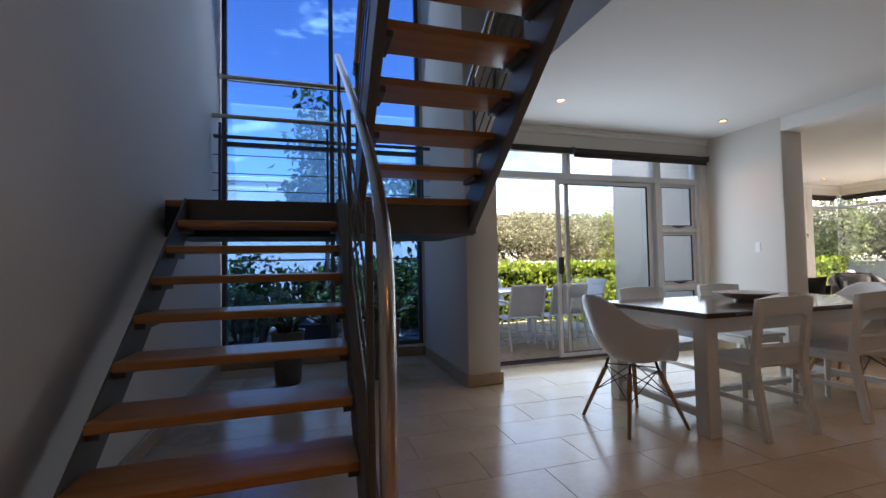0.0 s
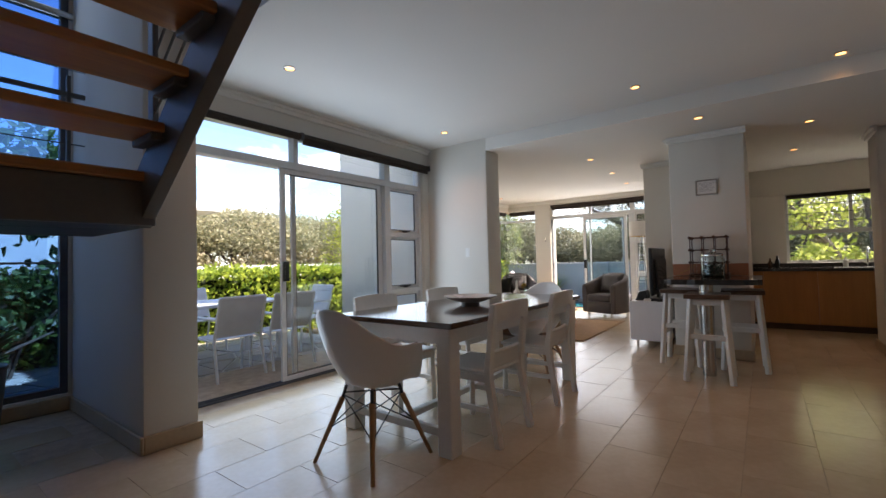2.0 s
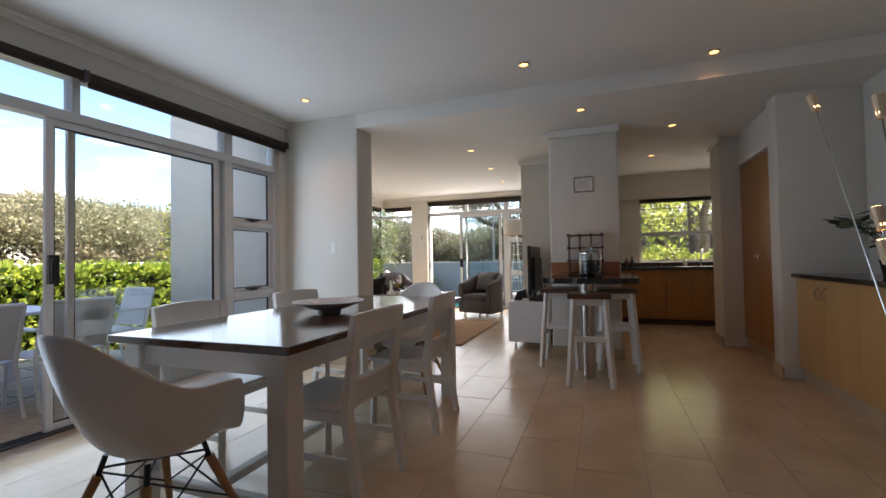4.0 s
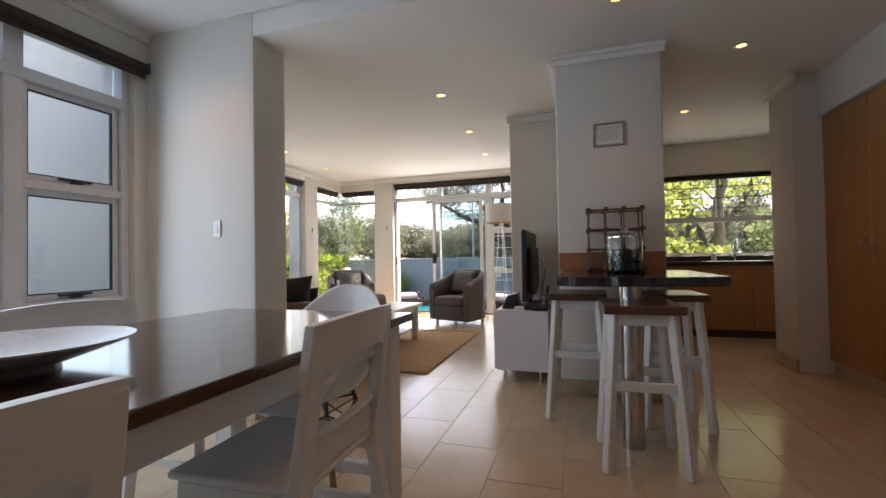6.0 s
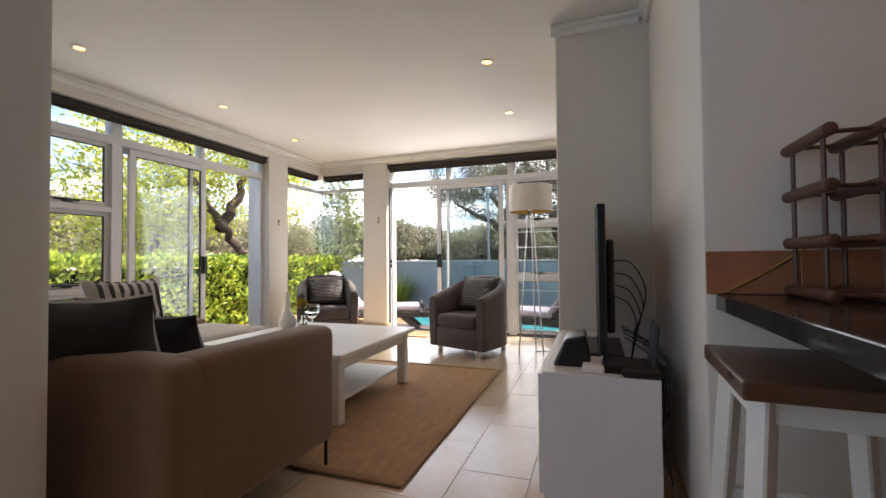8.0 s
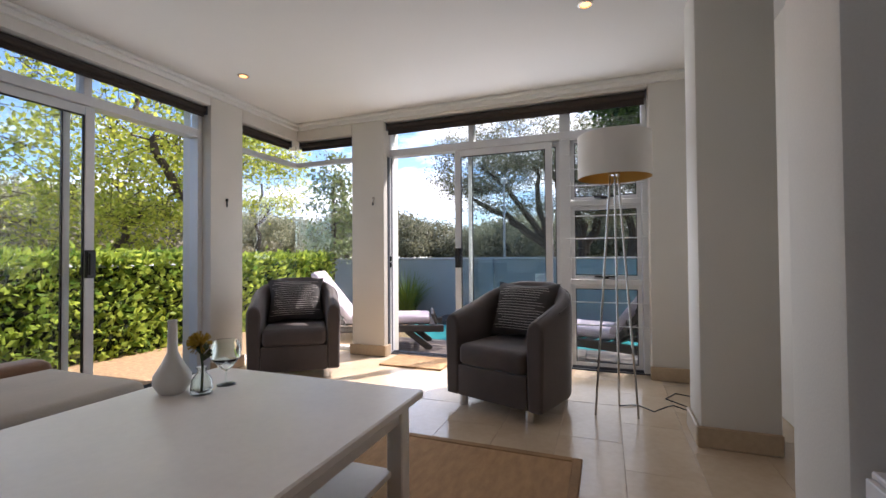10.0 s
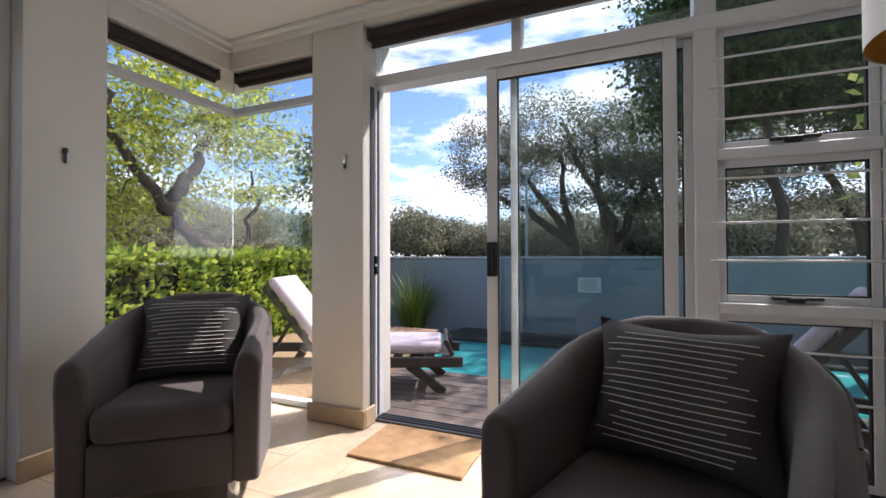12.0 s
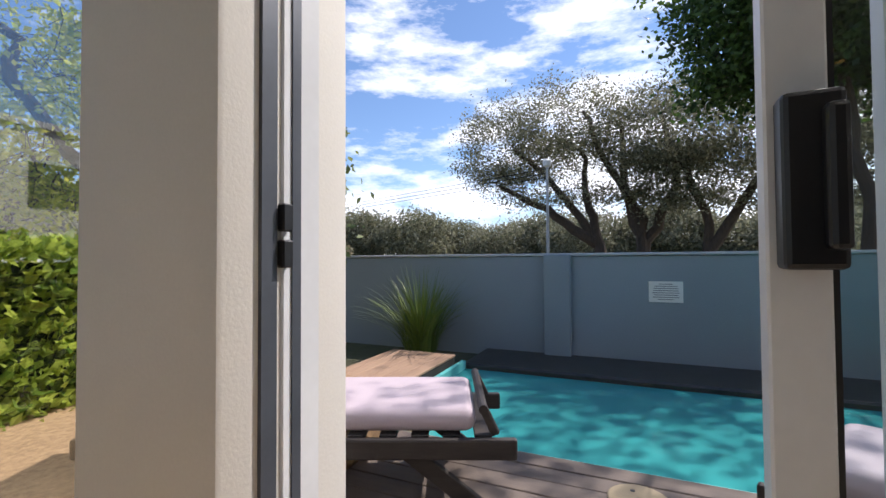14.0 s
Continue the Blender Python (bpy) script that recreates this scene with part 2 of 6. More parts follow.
def prism(bm, outline, axis, a, b, bevel=0.0):
    """Pushes a flat outline along one axis: 'x' takes (y, z), 'y' takes (x, z), 'z' takes (x, y)."""
    put = {"x": lambda u, v, w: (w, u, v), "y": lambda u, v, w: (u, w, v), "z": lambda u, v, w: (u, v, w)}[axis]
    p = [bm.verts.new(put(u, v, a)) for u, v in outline]
    q = [bm.verts.new(put(u, v, b)) for u, v in outline]
    fs = [bm.faces.new(p[::-1]), bm.faces.new(q)]
    n = len(p)
    fs += [bm.faces.new((p[i], p[(i + 1) % n], q[(i + 1) % n], q[i])) for i in range(n)]
    if bevel:
        bmesh.ops.bevel(bm, geom=list({e for f in fs for e in f.edges}), offset=bevel, segments=2, affect="EDGES", profile=0.5)
    return bm


def beam(bm, p, q, w, h, bevel=0.0):
    """A straight bar of w by h between two points."""
    p, q = Vector(p), Vector(q)
    d = (q - p).normalized()
    s = d.cross(Vector((0, 0, 1)))
    s = Vector((1, 0, 0)) if s.length < 1e-3 else s.normalized()
    u = s.cross(d).normalized()
    c = [(-w / 2, -h / 2), (w / 2, -h / 2), (w / 2, h / 2), (-w / 2, h / 2)]
    a = [bm.verts.new(p + x * s + y * u) for x, y in c]
    b = [bm.verts.new(q + x * s + y * u) for x, y in c]
    fs = [bm.faces.new(a[::-1]), bm.faces.new(b)] + [bm.faces.new((a[i], a[(i + 1) % 4], b[(i + 1) % 4], b[i])) for i in range(4)]
    if bevel:
        bmesh.ops.bevel(bm, geom=list({e for f in fs for e in f.edges}), offset=bevel, segments=1, affect="EDGES", profile=0.5)
    return bm


def soft(ob, width=0.01, seg=2, sub=0):
    m = ob.modifiers.new("bevel", "BEVEL")
    m.width, m.segments, m.limit_method = width, seg, "ANGLE"
    if sub:
        s = ob.modifiers.new("sub", "SUBSURF")
        s.levels = s.render_levels = sub
    return ob


def pane(name, bm, parent, label=""):
    ob = part(name, bm, GLASS, parent, label)
    ob.visible_shadow = False
    return ob

# ---- the house: floor, walls, ceilings ----
H_DIN, H_LIV, H_TOP = 2.63, 2.48, 5.2


def wall(name, boxes, label, bevel=0.012):
    bm = bmesh.new()
    for b in boxes:
        box(bm, *b, bevel=bevel, seg=2)
    return setting(name, bm, PLASTER, label, "wall", smooth=True)


floor = setting("floor", B(-0.9, 10.5, -4.2, 5.0, -0.12, -0.003), GROUT, "polished beige travertine floor tiles with thin joints", "floor")
setting("floor_living_edge", B(5.4, 10.5, 5.0, 5.62, -0.12, -0.003), GROUT, "travertine floor beside the garden door", "floor")

wall("wall_stair_side", [(-0.83, -0.58, -4.2, 5.15, 0, H_TOP)], "tall plain plaster wall beside the stairs")
wall("wall_stair_window", [(-0.58, 1.73, 4.9, 5.12, 0, 0.13), (-0.58, 1.73, 4.9, 5.12, 4.9, H_TOP), (1.705, 1.73, 4.9, 5.12, 0.13, 4.9)], "plaster wall under the tall stair window", 0.003)
wall("wall_stair_pier", [(1.73, 2.05, 3.38, 5.12, 0, H_TOP)], "plaster pier between stair window and terrace doors", 0.015)
wall("wall_terrace", [(2.05, 5.26, 3.95, 4.25, 2.42, 2.95), (5.15, 5.26, 3.95, 4.25, 0, 2.42)], "plaster wall above the terrace sliding doors", 0.004)
# The second box is unseen, added above to keep sun off the terrace.
wall("wall_switch", [(5.25, 5.58, 3.03, 5.78, 0, 2.95), (5.25, 5.58, 3.96, 5.78, 2.951, 5.3)], "plaster wall end with a light switch, upper part added for shade", 0.035)
wall("wall_garden", [(5.58, 9.14, 5.41, 5.75, 2.34, 2.95), (5.58, 6.6, 5.41, 5.75, 0, 2.34), (9.14, 9.49, 5.41, 5.75, 0, 2.95), (9.49, 10.58, 5.41, 5.75, 2.30, 2.95)], "plaster wall of the living room towards the garden", 0.008)
wall("wall_pool", [(10.25, 10.58, 4.70, 5.41, 2.30, 2.95), (10.25, 10.58, 4.32, 4.70, 0, 2.95), (10.25, 10.58, 1.87, 4.32, 2.39, 2.95), (10.25, 10.58, 1.0, 1.87, 0, 2.95)], "plaster wall of the living room towards the pool", 0.012)
wall("wall_living_side", [(9.0, 9.3, 1.39, 1.75, 0, 2.7), (7.85, 10.3, 1.0, 1.2, 0, 2.7)], "plaster wall and column beside the floor lamp")
wall("wall_chimney", [(6.28, 7.55, 0.47, 1.19, 0, 2.7), (7.55, 7.85, 0.47, 1.73, 0, 2.7)], "plaster wall block with a framed notice", 0.02)
wall("wall_kitchen", [(9.45, 9.7, -3.0, 1.0, 0, 0.97), (9.45, 9.7, -3.0, 1.0, 2.05, 2.7), (9.45, 9.7, 0.05, 1.0, 0.97, 2.05), (9.45, 9.7, -3.0, -1.5, 0.97, 2.05)], "kitchen wall round the window", 0.004)
wall("wall_kitchen_side", [(7.3, 7.75, -1.5, -0.68, 0, 2.7), (7.75, 9.7, -1.7, -1.5, 0, 2.7), (6.12, 7.3, -1.5, -1.4, 0, 2.7), (6.12, 7.3, -1.4, -0.86, 2.12, 2.7)], "plaster wall round the tall kitchen cupboards", 0.012)
wall("wall_sideboard", [(5.9, 6.12, -1.5, -0.8, 0, 2.7), (2.64, 5.9, -1.6, -1.4, 0, 2.7)], "plaster wall behind the low cupboards", 0.012)
wall("wall_entrance", [(2.39, 2.64, -4.2, -0.05, 0, 2.7)], "plaster wall end beside the entrance", 0.015)
wall("wall_back", [(-0.83, 2.64, -4.4, -4.2, 0, 2.7)], "plain plaster wall of the entrance", 0.004)
wall("wall_upper", [(-0.58, 3.2, 0.0, 0.15, 2.95, H_TOP), (3.0, 3.2, 0.15, 4.1, 2.95, H_TOP), (2.05, 3.2, 4.1, 4.25, 2.95, H_TOP)], "plain plaster walls of the upper landing", 0.004)

# ceilings: the dining slab stops at the stair void
bm = bmesh.new()
prism(bm, [(-0.58, -4.2), (5.25, -4.2), (5.25, 3.95), (2.08, 3.95), (2.08, 0.15), (-0.58, 0.15)], "z", H_DIN, 2.95)
setting("ceiling_dining", bm, CEILING, "smooth white plaster ceiling over the dining room", "ceiling")
bm = bmesh.new()
box(bm, 5.262, 10.3, 1.0, 5.45, H_LIV, 2.95)
box(bm, 5.262, 9.5, -1.6, 1.0, H_LIV, 2.95)
setting("ceiling_living", bm, CEILING, "smooth white plaster ceiling over living room and kitchen", "ceiling")
setting("ceiling_stairs", B(-0.83, 3.2, 0.0, 5.15, H_TOP, H_TOP + 0.15), CEILING, "white ceiling high above the stairs", "ceiling")


def cornice(name, p, q, z, inward):
    """A two-step plaster cove along the top of a wall; inward is the way into the room."""
    bm = bmesh.new()
    (x0, y0), (x1, y1) = p, q
    ix, iy = inward
    for d, h in ((0.026, 0.066), (0.055, 0.028)):
        xs, ys = sorted((x0, x1, x0 + ix * d, x1 + ix * d)), sorted((y0, y1, y0 + iy * d, y1 + iy * d))
        box(bm, xs[0], xs[-1], ys[0], ys[-1], z - h, z - 0.001, 0.004)
    return setting(name, bm, CORNICE, "narrow white stepped plaster cornice", "cornice")


cornice("cornice_terrace", (2.06, 3.949), (5.249, 3.949), H_DIN, (0, -1))
cornice("cornice_garden", (5.58, 5.409), (10.25, 5.409), H_LIV, (0, -1))
cornice("cornice_pool", (10.249, 1.2), (10.249, 5.36), H_LIV, (-1, 0))
cornice("cornice_chimney_front", (6.279, 0.45), (6.279, 1.21), H_LIV, (-1, 0))
cornice("cornice_chimney_side", (6.28, 1.191), (7.55, 1.191), H_LIV, (0, 1))
cornice("cornice_nib", (7.549, 1.24), (7.549, 1.75), H_LIV, (-1, 0))
cornice("cornice_kitchen", (7.2, -0.679), (7.76, -0.679), H_LIV, (0, 1))


def skirting(name, x0, x1, y0, y1):
    return setting(name, B(x0, x1, y0, y1, 0.0, 0.11, bevel=0.006), SKIRT, "polished travertine skirting", "baseboard")


skirting("baseboard_pier_front", 1.728, 2.068, 3.358, 3.379)
skirting("baseboard_pier_side", 1.709, 1.729, 3.358, 4.88)
skirting("baseboard_stair_window", -0.58, 1.709, 4.88, 4.899)
skirting("baseboard_stair_wall", -0.579, -0.56, -4.2, 4.88)
skirting("baseboard_garden", 9.13, 9.50, 5.388, 5.409)
skirting("baseboard_pool_pier", 10.229, 10.249, 4.30, 4.72)
skirting("baseboard_pool_pier_side", 10.25, 10.36, 4.30, 4.319)
skirting("baseboard_pool", 10.229, 10.249, 1.2, 1.88)
skirting("baseboard_chimney", 6.259, 6.279, 0.45, 1.21)
skirting("baseboard_chimney_side", 6.28, 7.53, 1.191, 1.21)
skirting("baseboard_nib", 7.53, 7.549, 1.21, 1.75)
skirting("baseboard_kitchen", 7.3, 7.77, -0.679, -0.66)
skirting("baseboard_kitchen_pier", 5.88, 6.12, -0.799, -0.78)
skirting("baseboard_switch_wall", 5.23, 5.249, 3.02, 3.94)
skirting("baseboard_switch_end", 5.25, 5.58, 3.01, 3.029)
skirting("baseboard_column", 8.98, 8.999, 1.39, 1.77)
skirting("baseboard_column_side", 9.0, 9.3, 1.751, 1.77)

# ---- doors, windows, blinds ----
def swap(bm, along):
    """Turns a frame drawn along x into one along y (the wall towards the pool)."""
    if along == "y":
        for v in bm.verts:
            v.co = Vector((v.co.y, v.co.x, v.co.z))
    return bm


def bar(along, u0, u1, w0, w1, z0, z1, bevel=0.004):
    return swap(B(u0, u1, w0, w1, z0, z1, bevel=bevel), along)


def sheet(along, u0, u1, w, z0, z1):
    return swap(B(u0, u1, w - 0.003, w + 0.003, z0, z1), along)


def sash(parent, name, along, u0, u1, w, z0, z1, st=0.05, dep=0.035, label="", frame_mat=None, glazing=None):
    """A glazed leaf: four rails, a gasket line and one pane."""
    bm = bmesh.new()
    box(bm, u0, u0 + st, w - dep / 2, w + dep / 2, z0, z1, 0.003)
    box(bm, u1 - st, u1, w - dep / 2, w + dep / 2, z0, z1, 0.003)
    box(bm, u0 + st, u1 - st, w - dep / 2 + 0.001, w + dep / 2 - 0.001, z1 - st, z1, 0.003)
    box(bm, u0 + st, u1 - st, w - dep / 2 + 0.001, w + dep / 2 - 0.001, z0, z0 + st, 0.003)
    leaf = part(name, swap(bm, along), frame_mat or ALU, parent, label)
    bm = bmesh.new()
    g = 0.007
    box(bm, u0 + st, u0 + st + g, w - 0.011, w + 0.011, z0 + st, z1 - st)
    box(bm, u1 - st - g, u1 - st, w - 0.011, w + 0.011, z0 + st, z1 - st)
    box(bm, u0 + st + g, u1 - st - g, w - 0.011, w + 0.011, z0 + st, z0 + st + g)
    box(bm, u0 + st + g, u1 - st - g, w - 0.011, w + 0.011, z1 - st - g, z1 - st)
    part("gasket", swap(bm, along), RUBBER, leaf)
    pane("glass_pane", sheet(along, u0 + st, u1 - st, w, z0 + st, z1 - st), leaf).data.materials[0] = glazing or GLASS
    return leaf


def door_lock(parent, along, u, w, z, side):
    bm = bmesh.new()
    ws = sorted((w, w + side * 0.035))
    box(bm, u - 0.028, u + 0.028, ws[0], ws[1], z, z + 0.19, 0.006, 2)
    ws = sorted((w + side * 0.034, w + side * 0.055))
    box(bm, u - 0.024, u - 0.004, ws[0], ws[1], z + 0.02, z + 0.17, 0.006, 2)
    return part("lock_handle", swap(bm, along), BLACK, parent, "black sliding door lock with pull")


def stay(parent, along, u, w, z, side):
    bm = bmesh.new()
    ws = sorted((w, w + side * 0.03))
    box(bm, u - 0.09, u + 0.09, ws[0], ws[1], z, z + 0.014, 0.003)
    box(bm, u - 0.025, u + 0.035, ws[0] - 0.004, ws[1] + 0.004, z - 0.012, z + 0.012, 0.004)
    return part("window_stay", swap(bm, along), BLACK, parent, "black window stay")


def sliding_set(name, along, u0, u1, w, top, side, open_hi, win, meet, label, transom=(2.06, 2.13), tmull=None, lock_z=0.88, glazing=None, bars=()):
    """A sliding door with transom lights and a side window. side: the sign of the way into the room; win: (from, to) of the
    window column; meet: where the leading stile stands; open_hi: whether the door stands open towards the higher end."""
    d = tagged(new(name), label, "sliding door", kind="structure")
    bm = bmesh.new()
    f = 0.045
    box(bm, u0, u0 + f, w - 0.05, w + 0.05, 0, top, 0.003)
    box(bm, u1 - f, u1, w - 0.05, w + 0.05, 0, top, 0.003)
    box(bm, u0 + f, u1 - f, w - 0.05, w + 0.05, top - f, top, 0.003)
    box(bm, u0 + f, u1 - f, w - 0.055, w + 0.055, transom[0], transom[1], 0.003)
    wa, wb = win
    m0, m1 = (wa - 0.09, wa) if wa > (u0 + u1) / 2 else (wb, wb + 0.09)
    box(bm, m0, m1, w - 0.052, w + 0.052, 0, transom[0], 0.003)
    box(bm, m0, m1, w - 0.052, w + 0.052, transom[1], top - f, 0.003)
    if tmull:
        box(bm, tmull - 0.025, tmull + 0.025, w - 0.05, w + 0.05, transom[1], top - f, 0.003)
    part("door_frame", swap(bm, along), ALU, d)
    bm = bmesh.new()
    box(bm, u0, u1, w - 0.055, w + 0.055, -0.002, 0.012, 0.003)
    for k in (-0.03, 0.0, 0.03):
        box(bm, u0, u1, w + k - 0.003, w + k + 0.003, 0.012, 0.022)
    part("threshold_track", swap(bm, along), ALU_DARK, d, "grey aluminium sliding track")
    cuts = sorted([u0 + f, u1 - f] + ([tmull] if tmull else []) + [(m0 + m1) / 2])
    for a, b in zip(cuts, cuts[1:]):
        pane("transom_pane", sheet(along, a + 0.025, b - 0.025, w, transom[1] + 0.003, top - f - 0.003), d)
    lo, hi = (u0 + f, m0) if m0 > u0 + 0.5 and wa > (u0 + u1) / 2 else (m1, u1 - f)
    ws, wf = w + side * 0.022, w - side * 0.022
    if open_hi:
        sl = sash(d, "sliding_panel", along, lo + 0.07, meet, ws, 0.024, transom[0] - 0.004, 0.06, glazing=glazing)
        sash(d, "fixed_panel", along, lo, meet - 0.125, wf, 0.024, transom[0] - 0.004, 0.038, glazing=glazing)
        door_lock(sl, along, meet - 0.036, ws + side * 0.018, lock_z, side)
    else:
        sl = sash(d, "sliding_panel", along, meet, hi - 0.07, ws, 0.024, transom[0] - 0.004, 0.045, glazing=glazing)
        sash(d, "fixed_panel", along, meet + 0.145, hi, wf, 0.024, transom[0] - 0.004, 0.04, glazing=glazing)
        door_lock(sl, along, meet + 0.032, ws + side * 0.018, lock_z, side)
    # window column: two opening lights over a fixed one
    for z0, z1 in ((1.50, transom[0]), (0.80, 1.45), (0.03, 0.75)):
        sash(d, "window_sash", along, wa, wb, w, z0, z1, 0.035, glazing=glazing)
    for z in (1.45, 0.75):
        part("transom_bar", bar(along, wa, wb, w - 0.05, w + 0.05, z, z + 0.05), ALU, d)
        stay(d, along, (wa + wb) / 2, w + side * 0.02, z + 0.07, side)
    for z in bars:
        part("burglar_bar", swap(tube(bmesh.new(), [(wa - 0.04, w + side * 0.062, z), (wb + 0.03, w + side * 0.062, z)], 0.0055, 8), along), ALU, d, "white horizontal burglar bar", smooth=True)
    return d


sliding_set("door_1", "x", 2.05, 5.15, 4.05, 2.42, -1, False, (4.56, 5.10), 3.075, "white aluminium terrace sliding door standing open", tmull=3.24, lock_z=0.97)
sliding_set("door_2", "y", 1.87, 4.36, 10.43, 2.39, -1, True, (1.92, 2.50), 3.60, "white aluminium sliding door to the pool deck, standing open", tmull=3.43, lock_z=0.90, glazing=glass_mat("grey_tinted_glass", (0.82, 0.89, 0.89)),
            bars=(1.91, 1.78, 1.63, 1.36, 1.16, 0.99, 0.60, 0.40))
sliding_set("door_3", "x", 6.60, 9.14, 5.56, 2.34, -1, True, (6.66, 7.32), 8.30, "white aluminium garden sliding door standing open", tmull=8.25)

# corner window
cw = tagged(new("window_1"), "frameless glass corner window with white transom", "window", kind="structure")
part("transom_bar", B(9.49, 10.45, 5.54, 5.59, 2.05, 2.10, bevel=0.003), ALU, cw)
part("transom_bar", B(10.40, 10.45, 4.70, 5.54, 2.05, 2.10, bevel=0.003), ALU, cw)
part("window_sill", B(9.49, 10.47, 5.53, 5.60, 0.0, 0.04, bevel=0.004), ALU, cw)
part("window_sill", B(10.39, 10.46, 4.70, 5.53, 0.0, 0.04, bevel=0.004), ALU, cw)
pane("glass_pane", B(9.49, 10.42, 5.562, 5.57, 0.04, 2.05), cw)
pane("glass_pane", B(10.421, 10.429, 4.70, 5.575, 0.04, 2.05), cw)
pane("glass_pane", B(9.49, 10.42, 5.562, 5.57, 2.10, 2.30), cw)
pane("glass_pane", B(10.421, 10.429, 4.70, 5.575, 2.10, 2.30), cw)

# stair window, two storeys high
sw = tagged(new("window_2"), "tall grey-framed stair window of two storeys", "window", kind="structure")
bm = bmesh.new()
box(bm, -0.56, -0.51, 4.92, 4.99, 0.13, 4.9, 0.003)
box(bm, 1.655, 1.705, 4.92, 4.99, 0.13, 4.9, 0.003)
box(bm, 0.60, 0.65, 4.92, 4.99, 0.13, 4.9, 0.003)
for z in (0.13, 1.18, 2.47, 3.22, 4.85):
    h = 0.016 if z == 1.18 else 0.05
    box(bm, -0.51, 0.60, 4.925, 4.985, z, z + h, 0.003)
    box(bm, 0.65, 1.655, 4.925, 4.985, z, z + h, 0.003)
part("window_frame", bm, mat("stair_window_frame", (0.10, 0.115, 0.14), 0.4, 0.3, var=0.1), sw)
for a, b in ((-0.51, 0.60), (0.65, 1.655)):
    for z0, z1 in ((0.18, 1.18), (1.196, 2.47), (2.52, 3.22), (3.27, 4.85)):
        pane("glass_pane", B(a, b, 4.948, 4.954, z0, z1), sw, "tinted glass pane").data.materials[0] = glass_mat("tinted_glass", (0.12, 0.29, 0.60))

# kitchen window
kw = tagged(new("window_3"), "white aluminium kitchen window with burglar bars", "window", kind="structure")
bm = bmesh.new()
for y0, y1 in ((-1.5, -1.46), (0.01, 0.05)):
    box(bm, 9.50, 9.55, y0, y1, 0.97, 2.05)
for z0, z1 in ((0.97, 1.01), (1.42, 1.48), (2.01, 2.05)):
    box(bm, 9.50, 9.55, -1.46, 0.01, z0, z1)
box(bm, 9.50, 9.55, -0.74, -0.70, 1.48, 2.01)
part("window_frame", bm, ALU, kw)
for y0, y1, z0, z1 in ((-1.46, 0.01, 1.01, 1.42), (-1.46, -0.74, 1.48, 2.01), (-0.70, 0.01, 1.48, 2.01)):
    pane("glass_pane", B(9.522, 9.528, y0, y1, z0, z1), kw)
for z in (1.60, 1.74, 1.88):
    part("burglar_bar", T([(9.49, -1.48, z), (9.49, 0.03, z)], 0.006, 6), ALU_DARK, kw)

# roller blinds
def blind(name, along, u0, u1, w, z0, z1):
    b = thing(name, "rolled-up dark brown roller blind above the glass", "blind")
    part("roll", swap(tube(bmesh.new(), [(u0 + 0.01, w, z1 - 0.035), (u1 - 0.01, w, z1 - 0.035)], 0.032, 12), along), BLIND, b, smooth=True)
    part("fabric", bar(along, u0 + 0.015, u1 - 0.015, w - 0.004, w + 0.004, z0 + 0.012, z1 - 0.03, 0.002), BLIND, b)
    part("bottom_rail", bar(along, u0 + 0.015, u1 - 0.015, w - 0.01, w + 0.01, z0, z0 + 0.016, 0.003), BLIND, b)
    for u in (u0, u1 - 0.01):
        part("bracket", bar(along, u, u + 0.01, w - 0.035, w + 0.03, z1 - 0.075, z1, 0.002), ALU_DARK, b)
    return b


blind("roller_blind", "x", 2.1, 3.235, 3.915, 2.34, 2.41)
blind("roller_blind", "x", 3.245, 5.22, 3.915, 2.30, 2.41)
blind("roller_blind", "x", 5.60, 9.13, 5.47, 2.24, 2.335)
blind("roller_blind", "x", 9.50, 10.20, 5.47, 2.20, 2.295)
blind("roller_blind", "y", 4.71, 5.40, 10.31, 2.20, 2.295)
blind("roller_blind", "y", 1.88, 4.31, 10.31, 2.27, 2.385)
blind("roller_blind", "y", -1.48, 0.03, 9.47, 1.99, 2.045)

kp = tagged(new("door_keeper"), "black lock keeper on the door jamb", "door lock", kind="structure")
for z in (0.90, 0.965):
    part("keeper_plate", B(10.367, 10.393, 4.300, 4.317, z, z + 0.05, bevel=0.003), BLACK, kp)
# Flat dark strips stand in for the shaded recesses of the jamb.
part("jamb_channel", B(10.330, 10.3645, 4.312, 4.320, 0.03, 2.05), ALU_DARK, kp)
part("jamb_groove", B(10.402, 10.424, 4.312, 4.320, 0.03, 2.05), ALU_DARK, kp)

# ---- staircase ----
R1, G1, X1A, X1B = 0.171, 0.224, -0.40, 0.555   # lower flight: rise, going, sides
Z1, Y1 = 1.41, 2.70                             # its top tread: upper face, front edge
LAND = 1.575
stairs = thing("staircase", "open staircase of grey steel stringers and orange pine treads", "staircase", (0, 0, 0))


def tread(x0, x1, y0, y1, z, name="tread"):
    return part(name, B(x0, x1, y0, y1, z - 0.042, z, bevel=0.008, seg=2), PINE, stairs)


for k in range(8):
    tread(X1A, X1B, Y1 - G1 * k, Y1 - G1 * k + 0.265, Z1 - R1 * k)


def stringer(x0, x1, pts):
    bm = bmesh.new()
    return prism(bm, pts, "x", x0, x1, 0.004)


